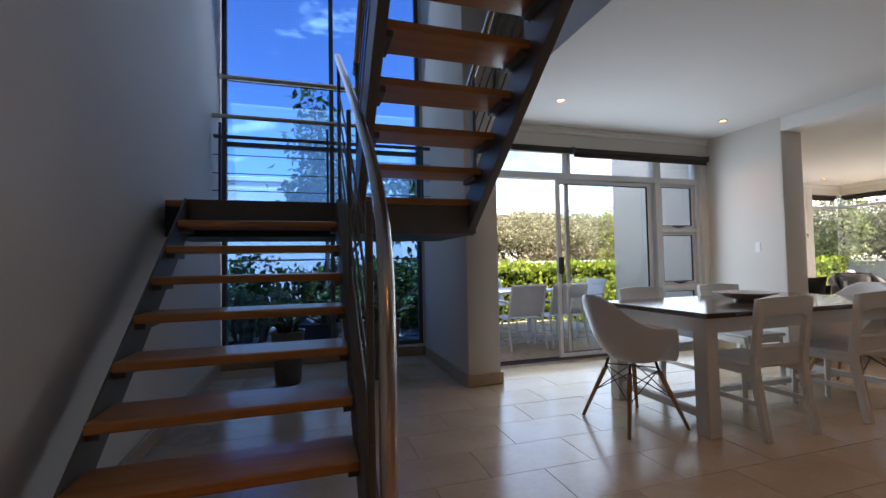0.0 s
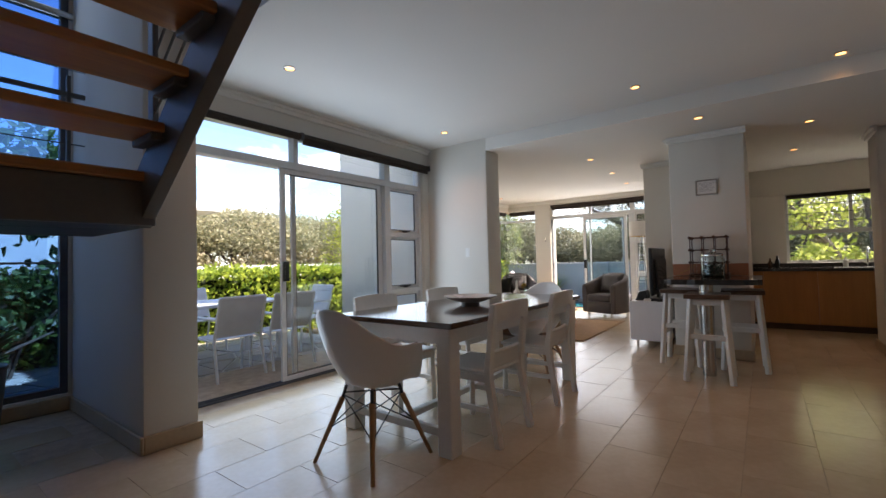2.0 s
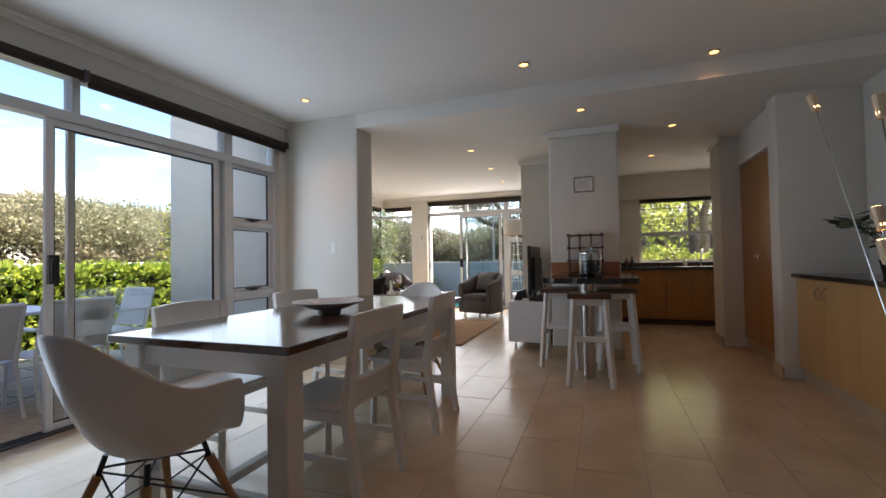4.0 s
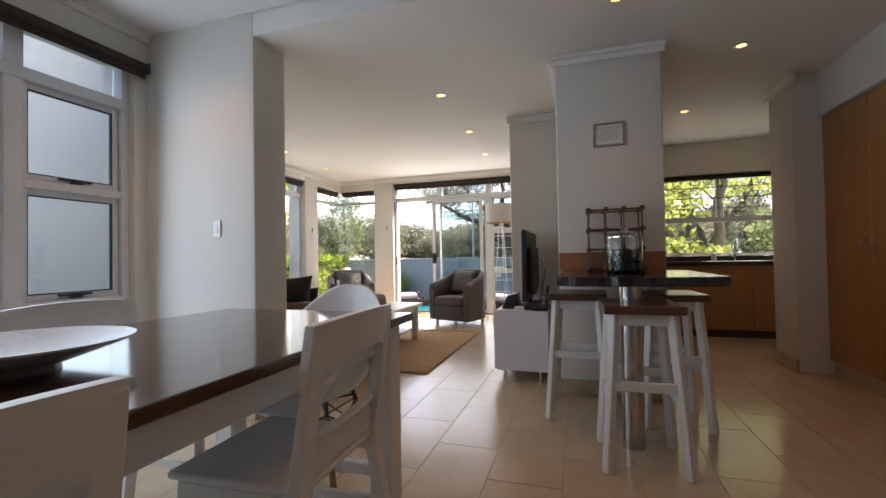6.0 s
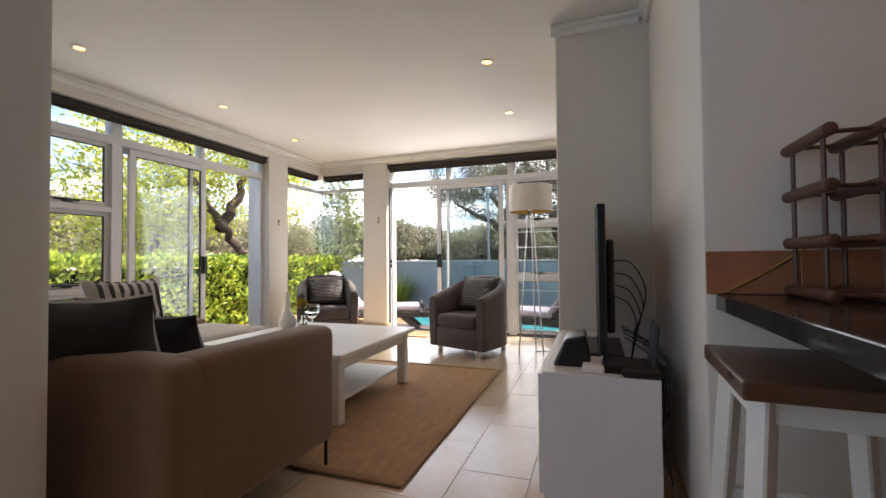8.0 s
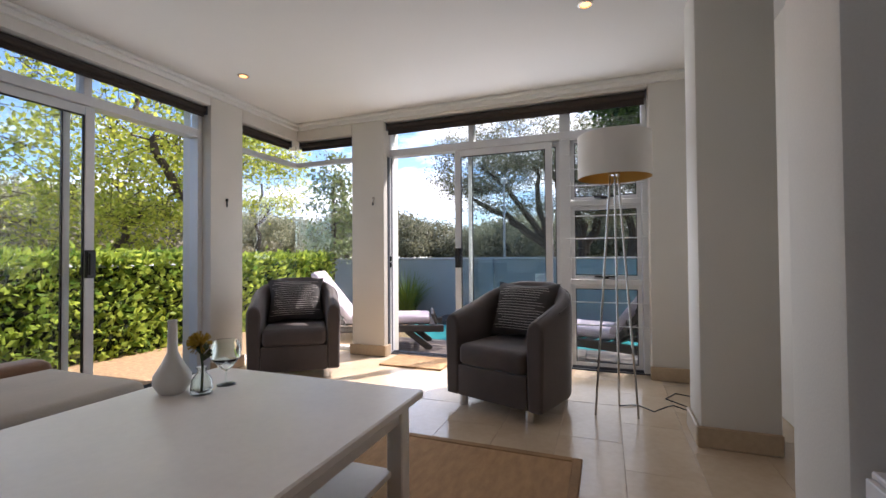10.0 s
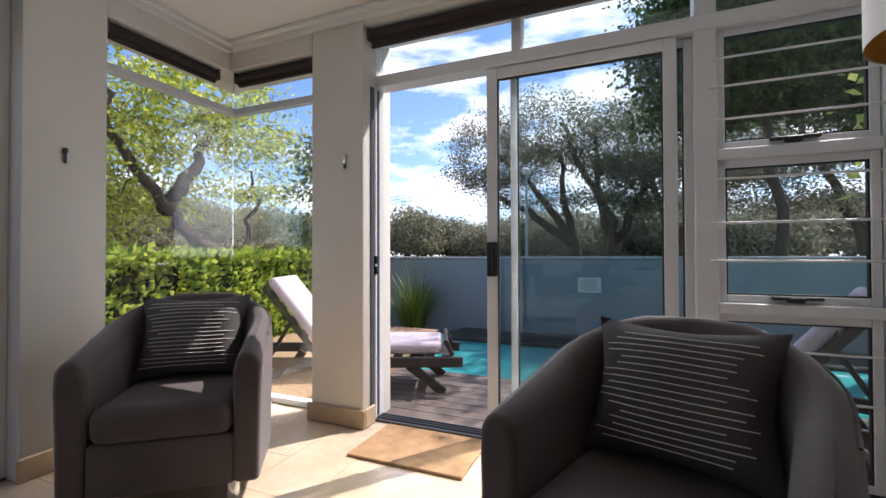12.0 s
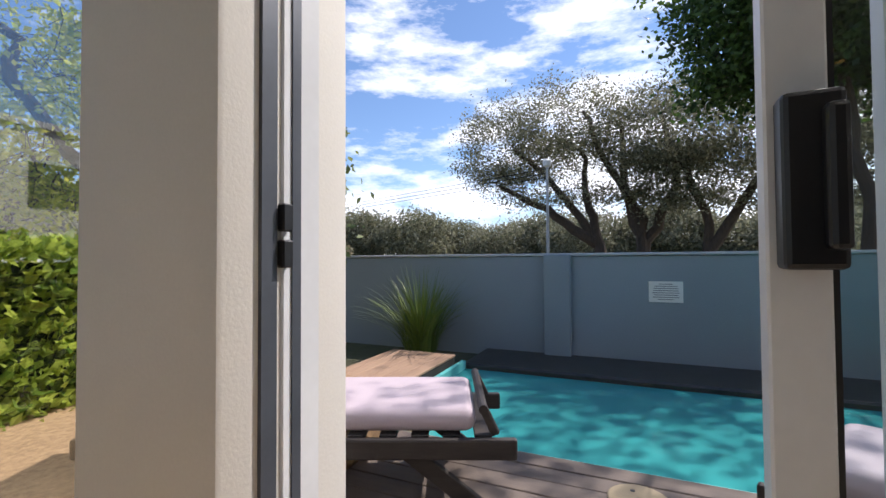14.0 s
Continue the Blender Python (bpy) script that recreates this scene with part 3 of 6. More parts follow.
part("stringer", stringer(X1A - 0.014, X1A - 0.002, [(Y1 - G1 * 7.75, 0.0), (Y1 - G1 * 6.5, 0.0), (Y1 + 0.28, LAND - 0.22), (Y1 + 0.28, LAND), (Y1 + 0.20, LAND)]), STEEL, stairs)
part("stringer", stringer(X1B + 0.002, X1B + 0.055, [(Y1 - G1 * 8.1, 0.0), (Y1 - G1 * 6.6, 0.0), (Y1 + 0.28, LAND - 0.24), (Y1 + 0.28, LAND), (Y1 + 0.06, LAND)]), STEEL, stairs)
for k in range(8):
    for x in (X1A, X1B - 0.04):
        part("tread_bracket", B(x, x + 0.04, Y1 - G1 * k + 0.03, Y1 - G1 * k + 0.23, Z1 - R1 * k - 0.07, Z1 - R1 * k - 0.043), STEEL, stairs)
# landing
part("landing_channel", B(X1A - 0.014, X1B + 0.05, Y1 + 0.24, Y1 + 0.29, LAND - 0.17, LAND, bevel=0.004), STEEL, stairs)
part("landing_channel", B(0.68, 1.55, 2.66, 2.71, LAND - 0.25, LAND - 0.045, bevel=0.004), STEEL, stairs)
# Darker copy of the stair steel: the underside's shade is in its colour.
part("landing_plate", B(-0.55, 1.55, Y1 + 0.29, 3.62, LAND - 0.25, LAND - 0.046, bevel=0.004), mat("shaded_steel_underside", (0.03, 0.03, 0.032), 0.5, 0.3), stairs)
part("landing_plate", B(0.68, 1.55, 2.711, Y1 + 0.289, LAND - 0.25, LAND - 0.046, bevel=0.004), MATS["shaded_steel_underside"], stairs)
part("landing_board", B(0.68, 1.55, 2.63, Y1 + 0.289, LAND - 0.045, LAND, bevel=0.006), PINE, stairs)
part("landing_board", B(-0.55, 1.55, Y1 + 0.29, 3.62, LAND - 0.045, LAND, bevel=0.006), PINE, stairs)
# upper flight, back over the room
R2, G2, X2A, X2B = 0.173, 0.236, 0.72, 1.49
for k in range(1, 9):
    tread(X2A, X2B, 2.40 - G2 * (k - 1) - 0.02, 2.40 - G2 * (k - 1) + 0.245, LAND + R2 * k)
for xa, xb in ((X2A - 0.055, X2A - 0.002), (X2B + 0.002, X2B + 0.06)):
    a, b = (2.72, LAND - 0.26), (2.72 - G2 * 9.2, LAND - 0.26 + R2 * 9.2)
    part("stringer", stringer(xa, xb, [a, b, (b[0], b[1] + 0.30), (2.72, LAND + 0.02)]), STEEL, stairs)
for k in range(1, 9):
    y = 2.40 - G2 * (k - 1)
    for x in (X2A, X2B - 0.05):
        part("tread_bracket", B(x, x + 0.05, y, y + 0.22, LAND + R2 * k - 0.075, LAND + R2 * k - 0.043, bevel=0.004), STEEL, stairs)


# railings
def rod_line(a, b, n, dx, dz, r, m, parent=stairs, name="rail_rod"):
    for i in range(n):
        part(name, T([Vector(a) + Vector((dx * i, 0, dz * i)), Vector(b) + Vector((dx * i, 0, dz * i))], r, 6), m, parent)


def flight1(y, up):
    return Z1 + (y - Y1) * R1 / G1 + up


XR = 0.585
for y in (1.25, 2.05, 2.86):
    part("rail_post", B(XR - 0.012, XR + 0.012, y - 0.025, y + 0.025, flight1(y, -0.1), flight1(y, 1.03), bevel=0.003), STEEL, stairs)
for h in (0.20, 0.36, 0.52, 0.68, 0.84):
    part("rail_rod", T([(XR, 1.22, flight1(1.22, h)), (XR, 2.88, flight1(2.88, h))], 0.006, 6), STEEL, stairs)
part("handrail", T([(0.57, 0.80, 0.0), (0.57, 0.795, 0.57), (0.58, 0.85, 0.91), (0.59, 0.92, 1.08), (0.60, 1.03, 1.235), (0.61, 1.2, 1.38), (0.615, 1.4, 1.54), (0.615, 2.0, 1.97), (0.60, 2.45, 2.30), (0.585, 2.97, 2.68)], 0.024, 12), STAINLESS, stairs, "polished stainless steel handrail", smooth=True)


def flight2(y, up):
    return LAND + (2.45 - y) * R2 / G2 + up


for xx in (X2A - 0.03, X2B + 0.03):
    for y in (2.6, 1.75, 0.9):
        part("rail_post", B(xx - 0.012, xx + 0.012, y - 0.03, y + 0.03, flight2(y, 0.0), flight2(y, 1.0), bevel=0.003), STEEL, stairs)
    for h in (0.22, 0.36, 0.50, 0.64, 0.78):
        part("rail_rod", T([(xx, 2.62, flight2(2.62, h)), (xx, 0.7, flight2(0.7, h))], 0.006, 6), STEEL, stairs)
    part("handrail", T([(xx, 2.66, flight2(2.66, 1.0)), (xx, 0.66, flight2(0.66, 1.0))], 0.024, 10), STAINLESS, stairs, smooth=True)

# guard rail in front of the stair window
guard = thing("guard_rail", "stainless guard rail with tension wires before the stair window", "railing", (0, 0, 0))
part("handrail", T([(-0.575, 4.52, 2.67), (1.72, 4.52, 2.67)], 0.024, 10), STAINLESS, guard, smooth=True)
for x in (-0.50, 0.56, 1.62):
    part("post", B(x - 0.012, x + 0.012, 4.50, 4.54, 1.50, 2.60, bevel=0.003), STEEL, guard)
part("rail", B(-0.56, 1.72, 4.505, 4.535, 2.44, 2.475, bevel=0.004), STEEL, guard)
for z in (2.27, 2.08, 1.90, 1.70):
    part("wire", T([(-0.57, 4.52, z), (1.72, 4.52, z)], 0.005, 6), STEEL, guard)
part("floor_beam", B(-0.57, 1.72, 4.49, 4.55, 1.44, 1.51, bevel=0.004), STEEL, guard)
part("window_tube", T([(-0.575, 4.86, 3.22), (1.72, 4.86, 3.22)], 0.03, 10), STAINLESS, guard, smooth=True)

# galvanised pot with a spiky plant
def potted_plant(at, seed, h=0.55, r=0.17):
    rng = random.Random(seed)
    p = thing("potted_plant", "galvanised metal pot with a small spiky plant under the stairs", "potted plant", at)
    part("pot", lathe(bmesh.new(), [(r * 0.68, 0), (r * 0.72, 0.01), (r * 0.96, h - 0.03), (r * 1.02, h - 0.015), (r, h), (r * 0.92, h - 0.01), (r * 0.85, h - 0.08), (0.0, h - 0.08)], 28), mat("galvanised_pot", (0.22, 0.21, 0.20), 0.42, 0.85, var=0.15, scale=5, fine=40), p, smooth=True)
    bm = bmesh.new()
    for _ in range(34):
        a, l = rng.uniform(0, 6.28), rng.uniform(0.18, 0.36)
        pts = [(0.05 * math.cos(a), 0.05 * math.sin(a), h - 0.08), (0.10 * math.cos(a), 0.10 * math.sin(a), h - 0.08 + l * 0.6), (0.22 * math.cos(a), 0.22 * math.sin(a), h - 0.08 + l * rng.uniform(0.7, 1.0))]
        tube(bm, pts, [0.011, 0.012, 0.002], 4)
    part("leaves", bm, mat("succulent_leaf", (0.05, 0.085, 0.03), 0.5, var=0.3), p)
    return p


potted_plant((1.05, 4.02, 0), 5, 0.57, 0.19)
potted_plant((0.16, 4.12, 0), 6, 0.5, 0.16)

# ---- dining room ----
table = thing("dining_table", "long dining table with glossy dark top and white legs", "table", (3.70, 2.24, 0))
part("tabletop", B(-1.04, 1.04, -0.50, 0.50, 0.742, 0.776, bevel=0.006, seg=2), DARKWOOD, table, "glossy dark wooden top")
for sx in (-1, 1):
    for sy in (-1, 1):
        x, y = sx * 0.945, sy * 0.405
        part("leg", B(x - 0.05, x + 0.05, y - 0.05, y + 0.05, 0, 0.741, bevel=0.006), WHITEPAINT, table)
    part("stretcher", B(sx * 0.945 - 0.02, sx * 0.945 + 0.02, -0.354, 0.354, 0.10, 0.15, bevel=0.004), WHITEPAINT, table)
for sy in (-1, 1):
    part("apron", B(-0.894, 0.894, sy * 0.42 - 0.012, sy * 0.42 + 0.012, 0.64, 0.741, bevel=0.003), WHITEPAINT, table)
for sx in (-1, 1):
    part("apron", B(sx * 0.96 - 0.012, sx * 0.96 + 0.012, -0.354, 0.354, 0.64, 0.741, bevel=0.003), WHITEPAINT, table)
part("stretcher", B(-0.924, 0.924, -0.025, 0.025, 0.105, 0.145, bevel=0.004), WHITEPAINT, table)


def dining_chair(at, rz):
    """Faces +y at rz 0; the rear posts lean back and carry a curved slab with an opening under it."""
    c = thing("dining_chair", "white painted wooden dining chair with an arched back slab", "chair", at, rz, "chairs at the dining table")
    part("seat", B(-0.215, 0.215, -0.20, 0.22, 0.425, 0.45, bevel=0.010, seg=2), WHITEPAINT, c)
    for s in (-1, 1):
        part("front_leg", beam(bmesh.new(), (s * 0.195, 0.195, 0), (s * 0.185, 0.185, 0.424), 0.034, 0.034, 0.004), WHITEPAINT, c)
        bm = bmesh.new()
        prism(bm, [(-0.275, 0), (-0.238, 0), (-0.175, 0.40), (-0.172, 0.46), (-0.235, 0.845), (-0.262, 0.845), (-0.213, 0.46), (-0.215, 0.40)], "x", s * 0.209 - 0.024, s * 0.209 + 0.024, 0.005)
        part("rear_leg", bm, WHITEPAINT, c)
        part("side_rail", B(s * 0.2 - 0.010, s * 0.2 + 0.010, -0.18, 0.18, 0.375, 0.424, bevel=0.002), WHITEPAINT, c)
        part("stretcher", B(s * 0.195 - 0.009, s * 0.195 + 0.009, -0.215, 0.18, 0.19, 0.222, bevel=0.002), WHITEPAINT, c)
    part("front_rail", B(-0.17, 0.17, 0.172, 0.192, 0.375, 0.424, bevel=0.002), WHITEPAINT, c)
    # back slab: bowed, arched underneath, with one round stud hole
    bm = bmesh.new()
    n = 12
    cols = []
    for i in range(n + 1):
        u = -1 + 2 * i / n
        x = u * 0.235
        bow = -0.030 * (1 - u * u)
        z0 = 0.755 - 0.06 * abs(u) ** 4
        z1 = 0.868 - 0.012 * u * u
        col = []
        for z, dy in ((z0, 0.0), ((z0 + z1) / 2, 0.0), (z1, 0.0), (z1, -0.026), ((z0 + z1) / 2, -0.026), (z0, -0.026)):
            col.append(bm.verts.new((x, -0.165 - (z - 0.46) * 0.165 + bow + dy, z)))
        cols.append(col)
    for a, b in zip(cols, cols[1:]):
        for k in range(6):
            bm.faces.new((a[k], a[(k + 1) % 6], b[(k + 1) % 6], b[k]))
    bm.faces.new(cols[0])
    bm.faces.new(cols[-1][::-1])
    part("backrest", bm, WHITEPAINT, c, smooth=True)
    part("lower_rail", tube(bmesh.new(), [(-0.2 + 0.4 * i / n, -0.19 - 0.02 * (1 - (2 * i / n - 1) ** 2), 0.555) for i in range(n + 1)], 0.015, 8), WHITEPAINT, c, smooth=True)
    part("lower_panel", B(-0.186, 0.186, -0.196, -0.178, 0.45, 0.545, bevel=0.004), WHITEPAINT, c)
    return c


ch = dining_chair((3.20, 1.90, 0), 0)
copy_thing(ch, pose(4.10, 1.91, 0, 0, 0, 2))
copy_thing(ch, pose(3.22, 2.66, 0, 0, 0, 180))
copy_thing(ch, pose(4.12, 2.66, 0, 0, 0, 178))


def shell_chair(at, rz):
    """A moulded armchair that faces +x at rz 0."""
    c = thing("shell_armchair", "white moulded plastic armchair on splayed wooden legs", "chair", at, rz, "shell armchairs at the table ends")
    bm = bmesh.new()
    n, m = 40, 12
    rings = []
    for j in range(m + 1):
        s = j / m
        ring = []
        for i in range(n):
            a = 2 * math.pi * i / n
            back = max(0.0, -math.cos(a))
            side = abs(math.sin(a))
            front = max(0.0, math.cos(a))
            deg = math.degrees(math.acos(max(-1.0, min(1.0, math.cos(a)))))
            k1, k2 = min(1.0, max(0.0, (deg - 22) / 46)), min(1.0, max(0.0, (deg - 104) / 66))
            rim = 0.25 * k1 * k1 * (3 - 2 * k1) + 0.205 * k2 * k2 * (3 - 2 * k2) - 0.01 * front
            rx = 0.255 + 0.035 * back + 0.01 * front
            ry = 0.305
            e = s ** 0.72
            x = rx * e * math.cos(a) - 0.06 * back * s ** 2
            y = ry * e * math.sin(a)
            z = 0.415 + rim * s ** 3.0 + 0.018 * s ** 2 - 0.02 * front * s ** 4
            ring.append(bm.verts.new((x + 0.02, y, z)))
        rings.append(ring)
        if j == 0:
            bmesh.ops.remove_doubles(bm, verts=ring, dist=1e-4)
            rings[0] = [bm.verts[:][0]] * n
    for j in range(m):
        for i in range(n):
            f = [rings[j][i], rings[j][(i + 1) % n], rings[j + 1][(i + 1) % n], rings[j + 1][i]]
            f = list(dict.fromkeys(f))
            if len(f) > 2:
                bm.faces.new(f)
    sh = part("seat_shell", bm, WHITEPLASTIC, c, smooth=True)
    so = sh.modifiers.new("solid", "SOLIDIFY")
    so.thickness = 0.007
    ss = sh.modifiers.new("sub", "SUBSURF")
    ss.levels = ss.render_levels = 1
    for sx in (-1, 1):
        for sy in (-1, 1):
            foot, top = (sx * 0.235, sy * 0.235, 0.0), (sx * 0.12, sy * 0.12, 0.36)
            part("leg", tube(bmesh.new(), [foot, top], [0.011, 0.017], 10), BEECH, c, "pale wooden dowel leg", smooth=True)
            part("leg_bracket", tube(bmesh.new(), [top, (sx * 0.105, sy * 0.105, 0.425)], 0.010, 6), BLACK, c)
    for (ax, ay), (bx, by) in (((-1, -1), (-1, 1)), ((-1, 1), (1, 1)), ((1, 1), (1, -1)), ((1, -1), (-1, -1))):
        for z0, z1 in ((0.19, 0.37), (0.37, 0.19)):
            r0, r1 = 0.235 - 0.115 * z0 / 0.36, 0.235 - 0.115 * z1 / 0.36
            part("wire_brace", T([(ax * r0, ay * r0, z0), (bx * r1, by * r1, z1)], 0.004, 5), BLACK, c, "thin black wire bracing")
    for (ax, ay), (bx, by) in (((-1, -1), (1, 1)), ((-1, 1), (1, -1))):
        part("wire_brace", T([(ax * 0.115, ay * 0.115, 0.385), (bx * 0.115, by * 0.115, 0.385)], 0.005, 5), BLACK, c, "thin black wire bracing")
    return c


sc = shell_chair((2.49, 2.19, 0), 0)
copy_thing(sc, pose(4.66, 2.17, 0, 0, 0, 180))

bowl = thing("platter", "wide shallow cream platter on the dining table", "bowl", (3.62, 2.24, 0.776))
part("dish", lathe(bmesh.new(), [(0.072, 0.016), (0.10, 0.022), (0.185, 0.052), (0.214, 0.064), (0.216, 0.069), (0.185, 0.060), (0.10, 0.032), (0.0, 0.024)], 40), mat("cream_ceramic", (0.60, 0.55, 0.52), 0.25, var=0.1), bowl, smooth=True)
part("foot_ring", lathe(bmesh.new(), [(0.066, 0.0), (0.074, 0.0), (0.072, 0.0155), (0.064, 0.0155)], 40), mat("dark_foot_glaze", (0.10, 0.075, 0.06), 0.35, var=0.15), bowl, "dark unglazed foot ring", smooth=True)

# light switches
def switch(at, axis):
    s = thing("light_switch", "white plastic double light switch on the wall", "light switch", at)
    if axis == "x":
        part("plate", B(-0.008, 0, -0.03, 0.03, -0.055, 0.055, bevel=0.002), WHITEPLASTIC, s)
        for z in (-0.02, 0.012):
            part("rocker", B(-0.012, -0.0081, -0.01, 0.01, z - 0.009, z + 0.012, bevel=0.001), WHITEPLASTIC, s)
    return s


switch((5.249, 3.33, 1.23), "x")


# white terrace furniture
def terrace_chair(at, rz):
    c = thing("terrace_chair", "white metal terrace chair with white mesh seat and back", "chair", at, rz, "chairs on the terrace")
    wm = mat("white_powder_coat", (0.74, 0.75, 0.76), 0.45, var=0.04)
    for s in (-1, 1):
        part("front_leg", tube(bmesh.new(), [(s * 0.26, 0.23, 0), (s * 0.25, 0.21, 0.42), (s * 0.25, 0.21, 0.64)], 0.014, 8), wm, c, smooth=True)
        part("rear_leg", tube(bmesh.new(), [(s * 0.25, -0.30, 0), (s * 0.24, -0.20, 0.42), (s * 0.235, -0.32, 0.85)], 0.014, 8), wm, c, smooth=True)
        part("armrest", B(s * 0.25 - 0.022, s * 0.25 + 0.022, -0.26, 0.25, 0.63, 0.655, bevel=0.006), wm, c)
        part("seat_rail", tube(bmesh.new(), [(s * 0.24, -0.21, 0.42), (s * 0.24, 0.22, 0.43)], 0.012, 6), wm, c)
    part("top_rail", T([(-0.235, -0.32, 0.85), (0.235, -0.32, 0.85)], 0.014, 8), wm, c, smooth=True)
    mesh_m = mat("white_mesh_fabric", (0.66, 0.67, 0.68), 0.8, var=0.08, fine=300, bump=0.3)
    bm = bmesh.new()
    prism(bm, [(-0.205, 0.455), (-0.195, 0.455), (-0.31, 0.845), (-0.32, 0.845)], "x", -0.222, 0.222)
    part("back_sling", bm, mesh_m, c)
    part("seat_sling", B(-0.228, 0.228, -0.20, 0.215, 0.43, 0.438), mesh_m, c)
    return c


tc = terrace_chair((2.99, 4.87, -0.035), 0)
for x, y, r in ((3.60, 4.86, -4), (2.10, 4.78, 3), (2.55, 6.55, 178), (3.45, 6.6, 182), (4.45, 5.62, 88)):
    copy_thing(tc, pose(x, y, -0.035, 0, 0, r))
tt = thing("terrace_table", "long white metal terrace table", "table", (2.8, 5.70, -0.035))
wm = MATS["white_powder_coat"]
part("tabletop", B(-0.85, 1.15, -0.48, 0.48, 0.705, 0.735, bevel=0.006), wm, tt)
for sx in (-0.75, 1.05):
    for sy in (-0.4, 0.4):
        part("leg", B(sx - 0.03, sx + 0.03, sy - 0.03, sy + 0.03, 0, 0.704, bevel=0.004), wm, tt)

# ---- bar, kitchen and entrance side ----
bar_top = thing("bar_counter", "dark stone bar counter with rough edge on steel post", "counter", (0, 0, 0))
rng = random.Random(11)
bm = bmesh.new()
out = []
for i in range(25):
    out.append((5.28 + 0.03 * noise.noise((i * 0.5, 0, 0)) + 0.012 * noise.noise((i * 2.3, 4, 0)) + (0.10 * abs(i - 12) / 12) ** 2 * 6, 1.16 - 0.80 * i / 24))
out = [(6.279, 1.16)] + out + [(6.279, 0.36)]
prism(bm, out, "z", 0.852, 0.90, 0.004)
part("slab", bm, GRANITE, bar_top, "dark polished stone slab")
part("post", lathe(bmesh.new(), [(0.056, 0), (0.056, 0.852)], 24, (5.46, 0.79)), STAINLESS, bar_top, "brushed steel post", smooth=True)
sp = thing("splashback", "terracotta tiled strip above the bar counter", "splashback", (0, 0, 0))
for i in range(3):
    y = 0.475 + i * 0.2375
    part("tile", B(6.268, 6.2795, y + 0.001, y + 0.236, 0.901, 1.03, bevel=0.002), TERRACOTTA, sp)


def bar_stool(at, rz):
    s = thing("bar_stool", "white wooden bar stool with a dark wooden seat", "stool", at, rz, "stools at the bar counter")
    part("seat", B(-0.19, 0.19, -0.175, 0.175, 0.735, 0.775, bevel=0.006, seg=2), SEATWOOD, s, "dark varnished saddle seat")
    for sx in (-1, 1):
        for sy in (-1, 1):
            part("leg", beam(bmesh.new(), (sx * 0.175, sy * 0.175, 0), (sx * 0.125, sy * 0.125, 0.734), 0.042, 0.042, 0.005), WHITEPAINT, s)
        part("side_rail", B(sx * 0.128 - 0.010, sx * 0.128 + 0.010, -0.11, 0.11, 0.678, 0.734, bevel=0.002), WHITEPAINT, s)
        part("side_rail", B(-0.11, 0.11, sx * 0.128 - 0.010, sx * 0.128 + 0.010, 0.678, 0.734, bevel=0.002), WHITEPAINT, s)
        part("stretcher", B(sx * 0.150 - 0.012, sx * 0.150 + 0.012, -0.142, 0.142, 0.375, 0.42, bevel=0.003), WHITEPAINT, s)
        part("stretcher", B(-0.142, 0.142, sx * 0.154 - 0.012, sx * 0.154 + 0.012, 0.30, 0.345, bevel=0.003), WHITEPAINT, s)
    return s


bs = bar_stool((5.32, 0.77, 0), 2)
copy_thing(bs, pose(5.92, 1.06, 0, 0, 0, -2))
copy_thing(bs, pose(5.92, 0.53, 0, 0, 0, 3))

# wine rack of thick and thin dowels
rack = thing("wine_rack", "dark wooden wine rack of dowels on the bar counter", "wine rack", (6.13, 0.80, 0.90))
RW = mat("rack_wood", (0.10, 0.040, 0.022), 0.45, var=0.25, scale=5, fine=30)
for i in range(4):
    y = -0.15 + i * 0.11
    for k in range(4):
        z = 0.017 + k * 0.132
        part("depth_dowel", T([(-0.125, y, z), (-0.121, y, z), (0.121, y, z), (0.125, y, z)], [0.011, 0.0165, 0.0165, 0.011], 10), RW, rack, smooth=True)
        for x in (-0.085, 0.085):
            if k < 3:
                part("upright", T([(x, y, z + 0.012), (x, y, z + 0.120)], 0.0058, 6), RW, rack)
            if i < 3:
                part("cross_dowel", T([(x, y + 0.012, z), (x, y + 0.098, z)], 0.0058, 6), RW, rack)
jar = thing("glass_jar", "large lidded glass jar half full of bottle tops on the bar", "jar", (5.93, 0.77, 0.90))
part("body", lathe(bmesh.new(), [(0.000, 0.000), (0.100, 0.000), (0.108, 0.013), (0.108, 0.187), (0.097, 0.215), (0.091, 0.218), (0.101, 0.185), (0.103, 0.015), (0.000, 0.009)], 36), glass_mat("jar_glass", (0.93, 0.98, 0.95)), jar, smooth=True)
part("rim", lathe(bmesh.new(), [(0.089, 0.216), (0.105, 0.216), (0.105, 0.227), (0.089, 0.227)], 36), CHROME, jar, smooth=True)
part("lid", lathe(bmesh.new(), [(0.000, 0.228), (0.100, 0.228), (0.096, 0.238), (0.034, 0.248), (0.016, 0.255), (0.027, 0.270), (0.023, 0.284), (0.000, 0.287)], 36), glass_mat("jar_glass"), jar, smooth=True)
bm = bmesh.new()
rng = random.Random(4)
for _ in range(170):
    a, r, z = rng.uniform(0, 6.28), 0.082 * math.sqrt(rng.random()), rng.uniform(0.014, 0.11)
    m = pose(r * math.cos(a) * 0.9, r * math.sin(a) * 0.9, z, rng.uniform(0, 180), rng.uniform(0, 180), 0)
    bmesh.ops.create_cone(bm, cap_ends=True, segments=8, radius1=0.013, radius2=0.012, depth=0.006, matrix=m)
for v in bm.verts:
    v.co *= 1.12
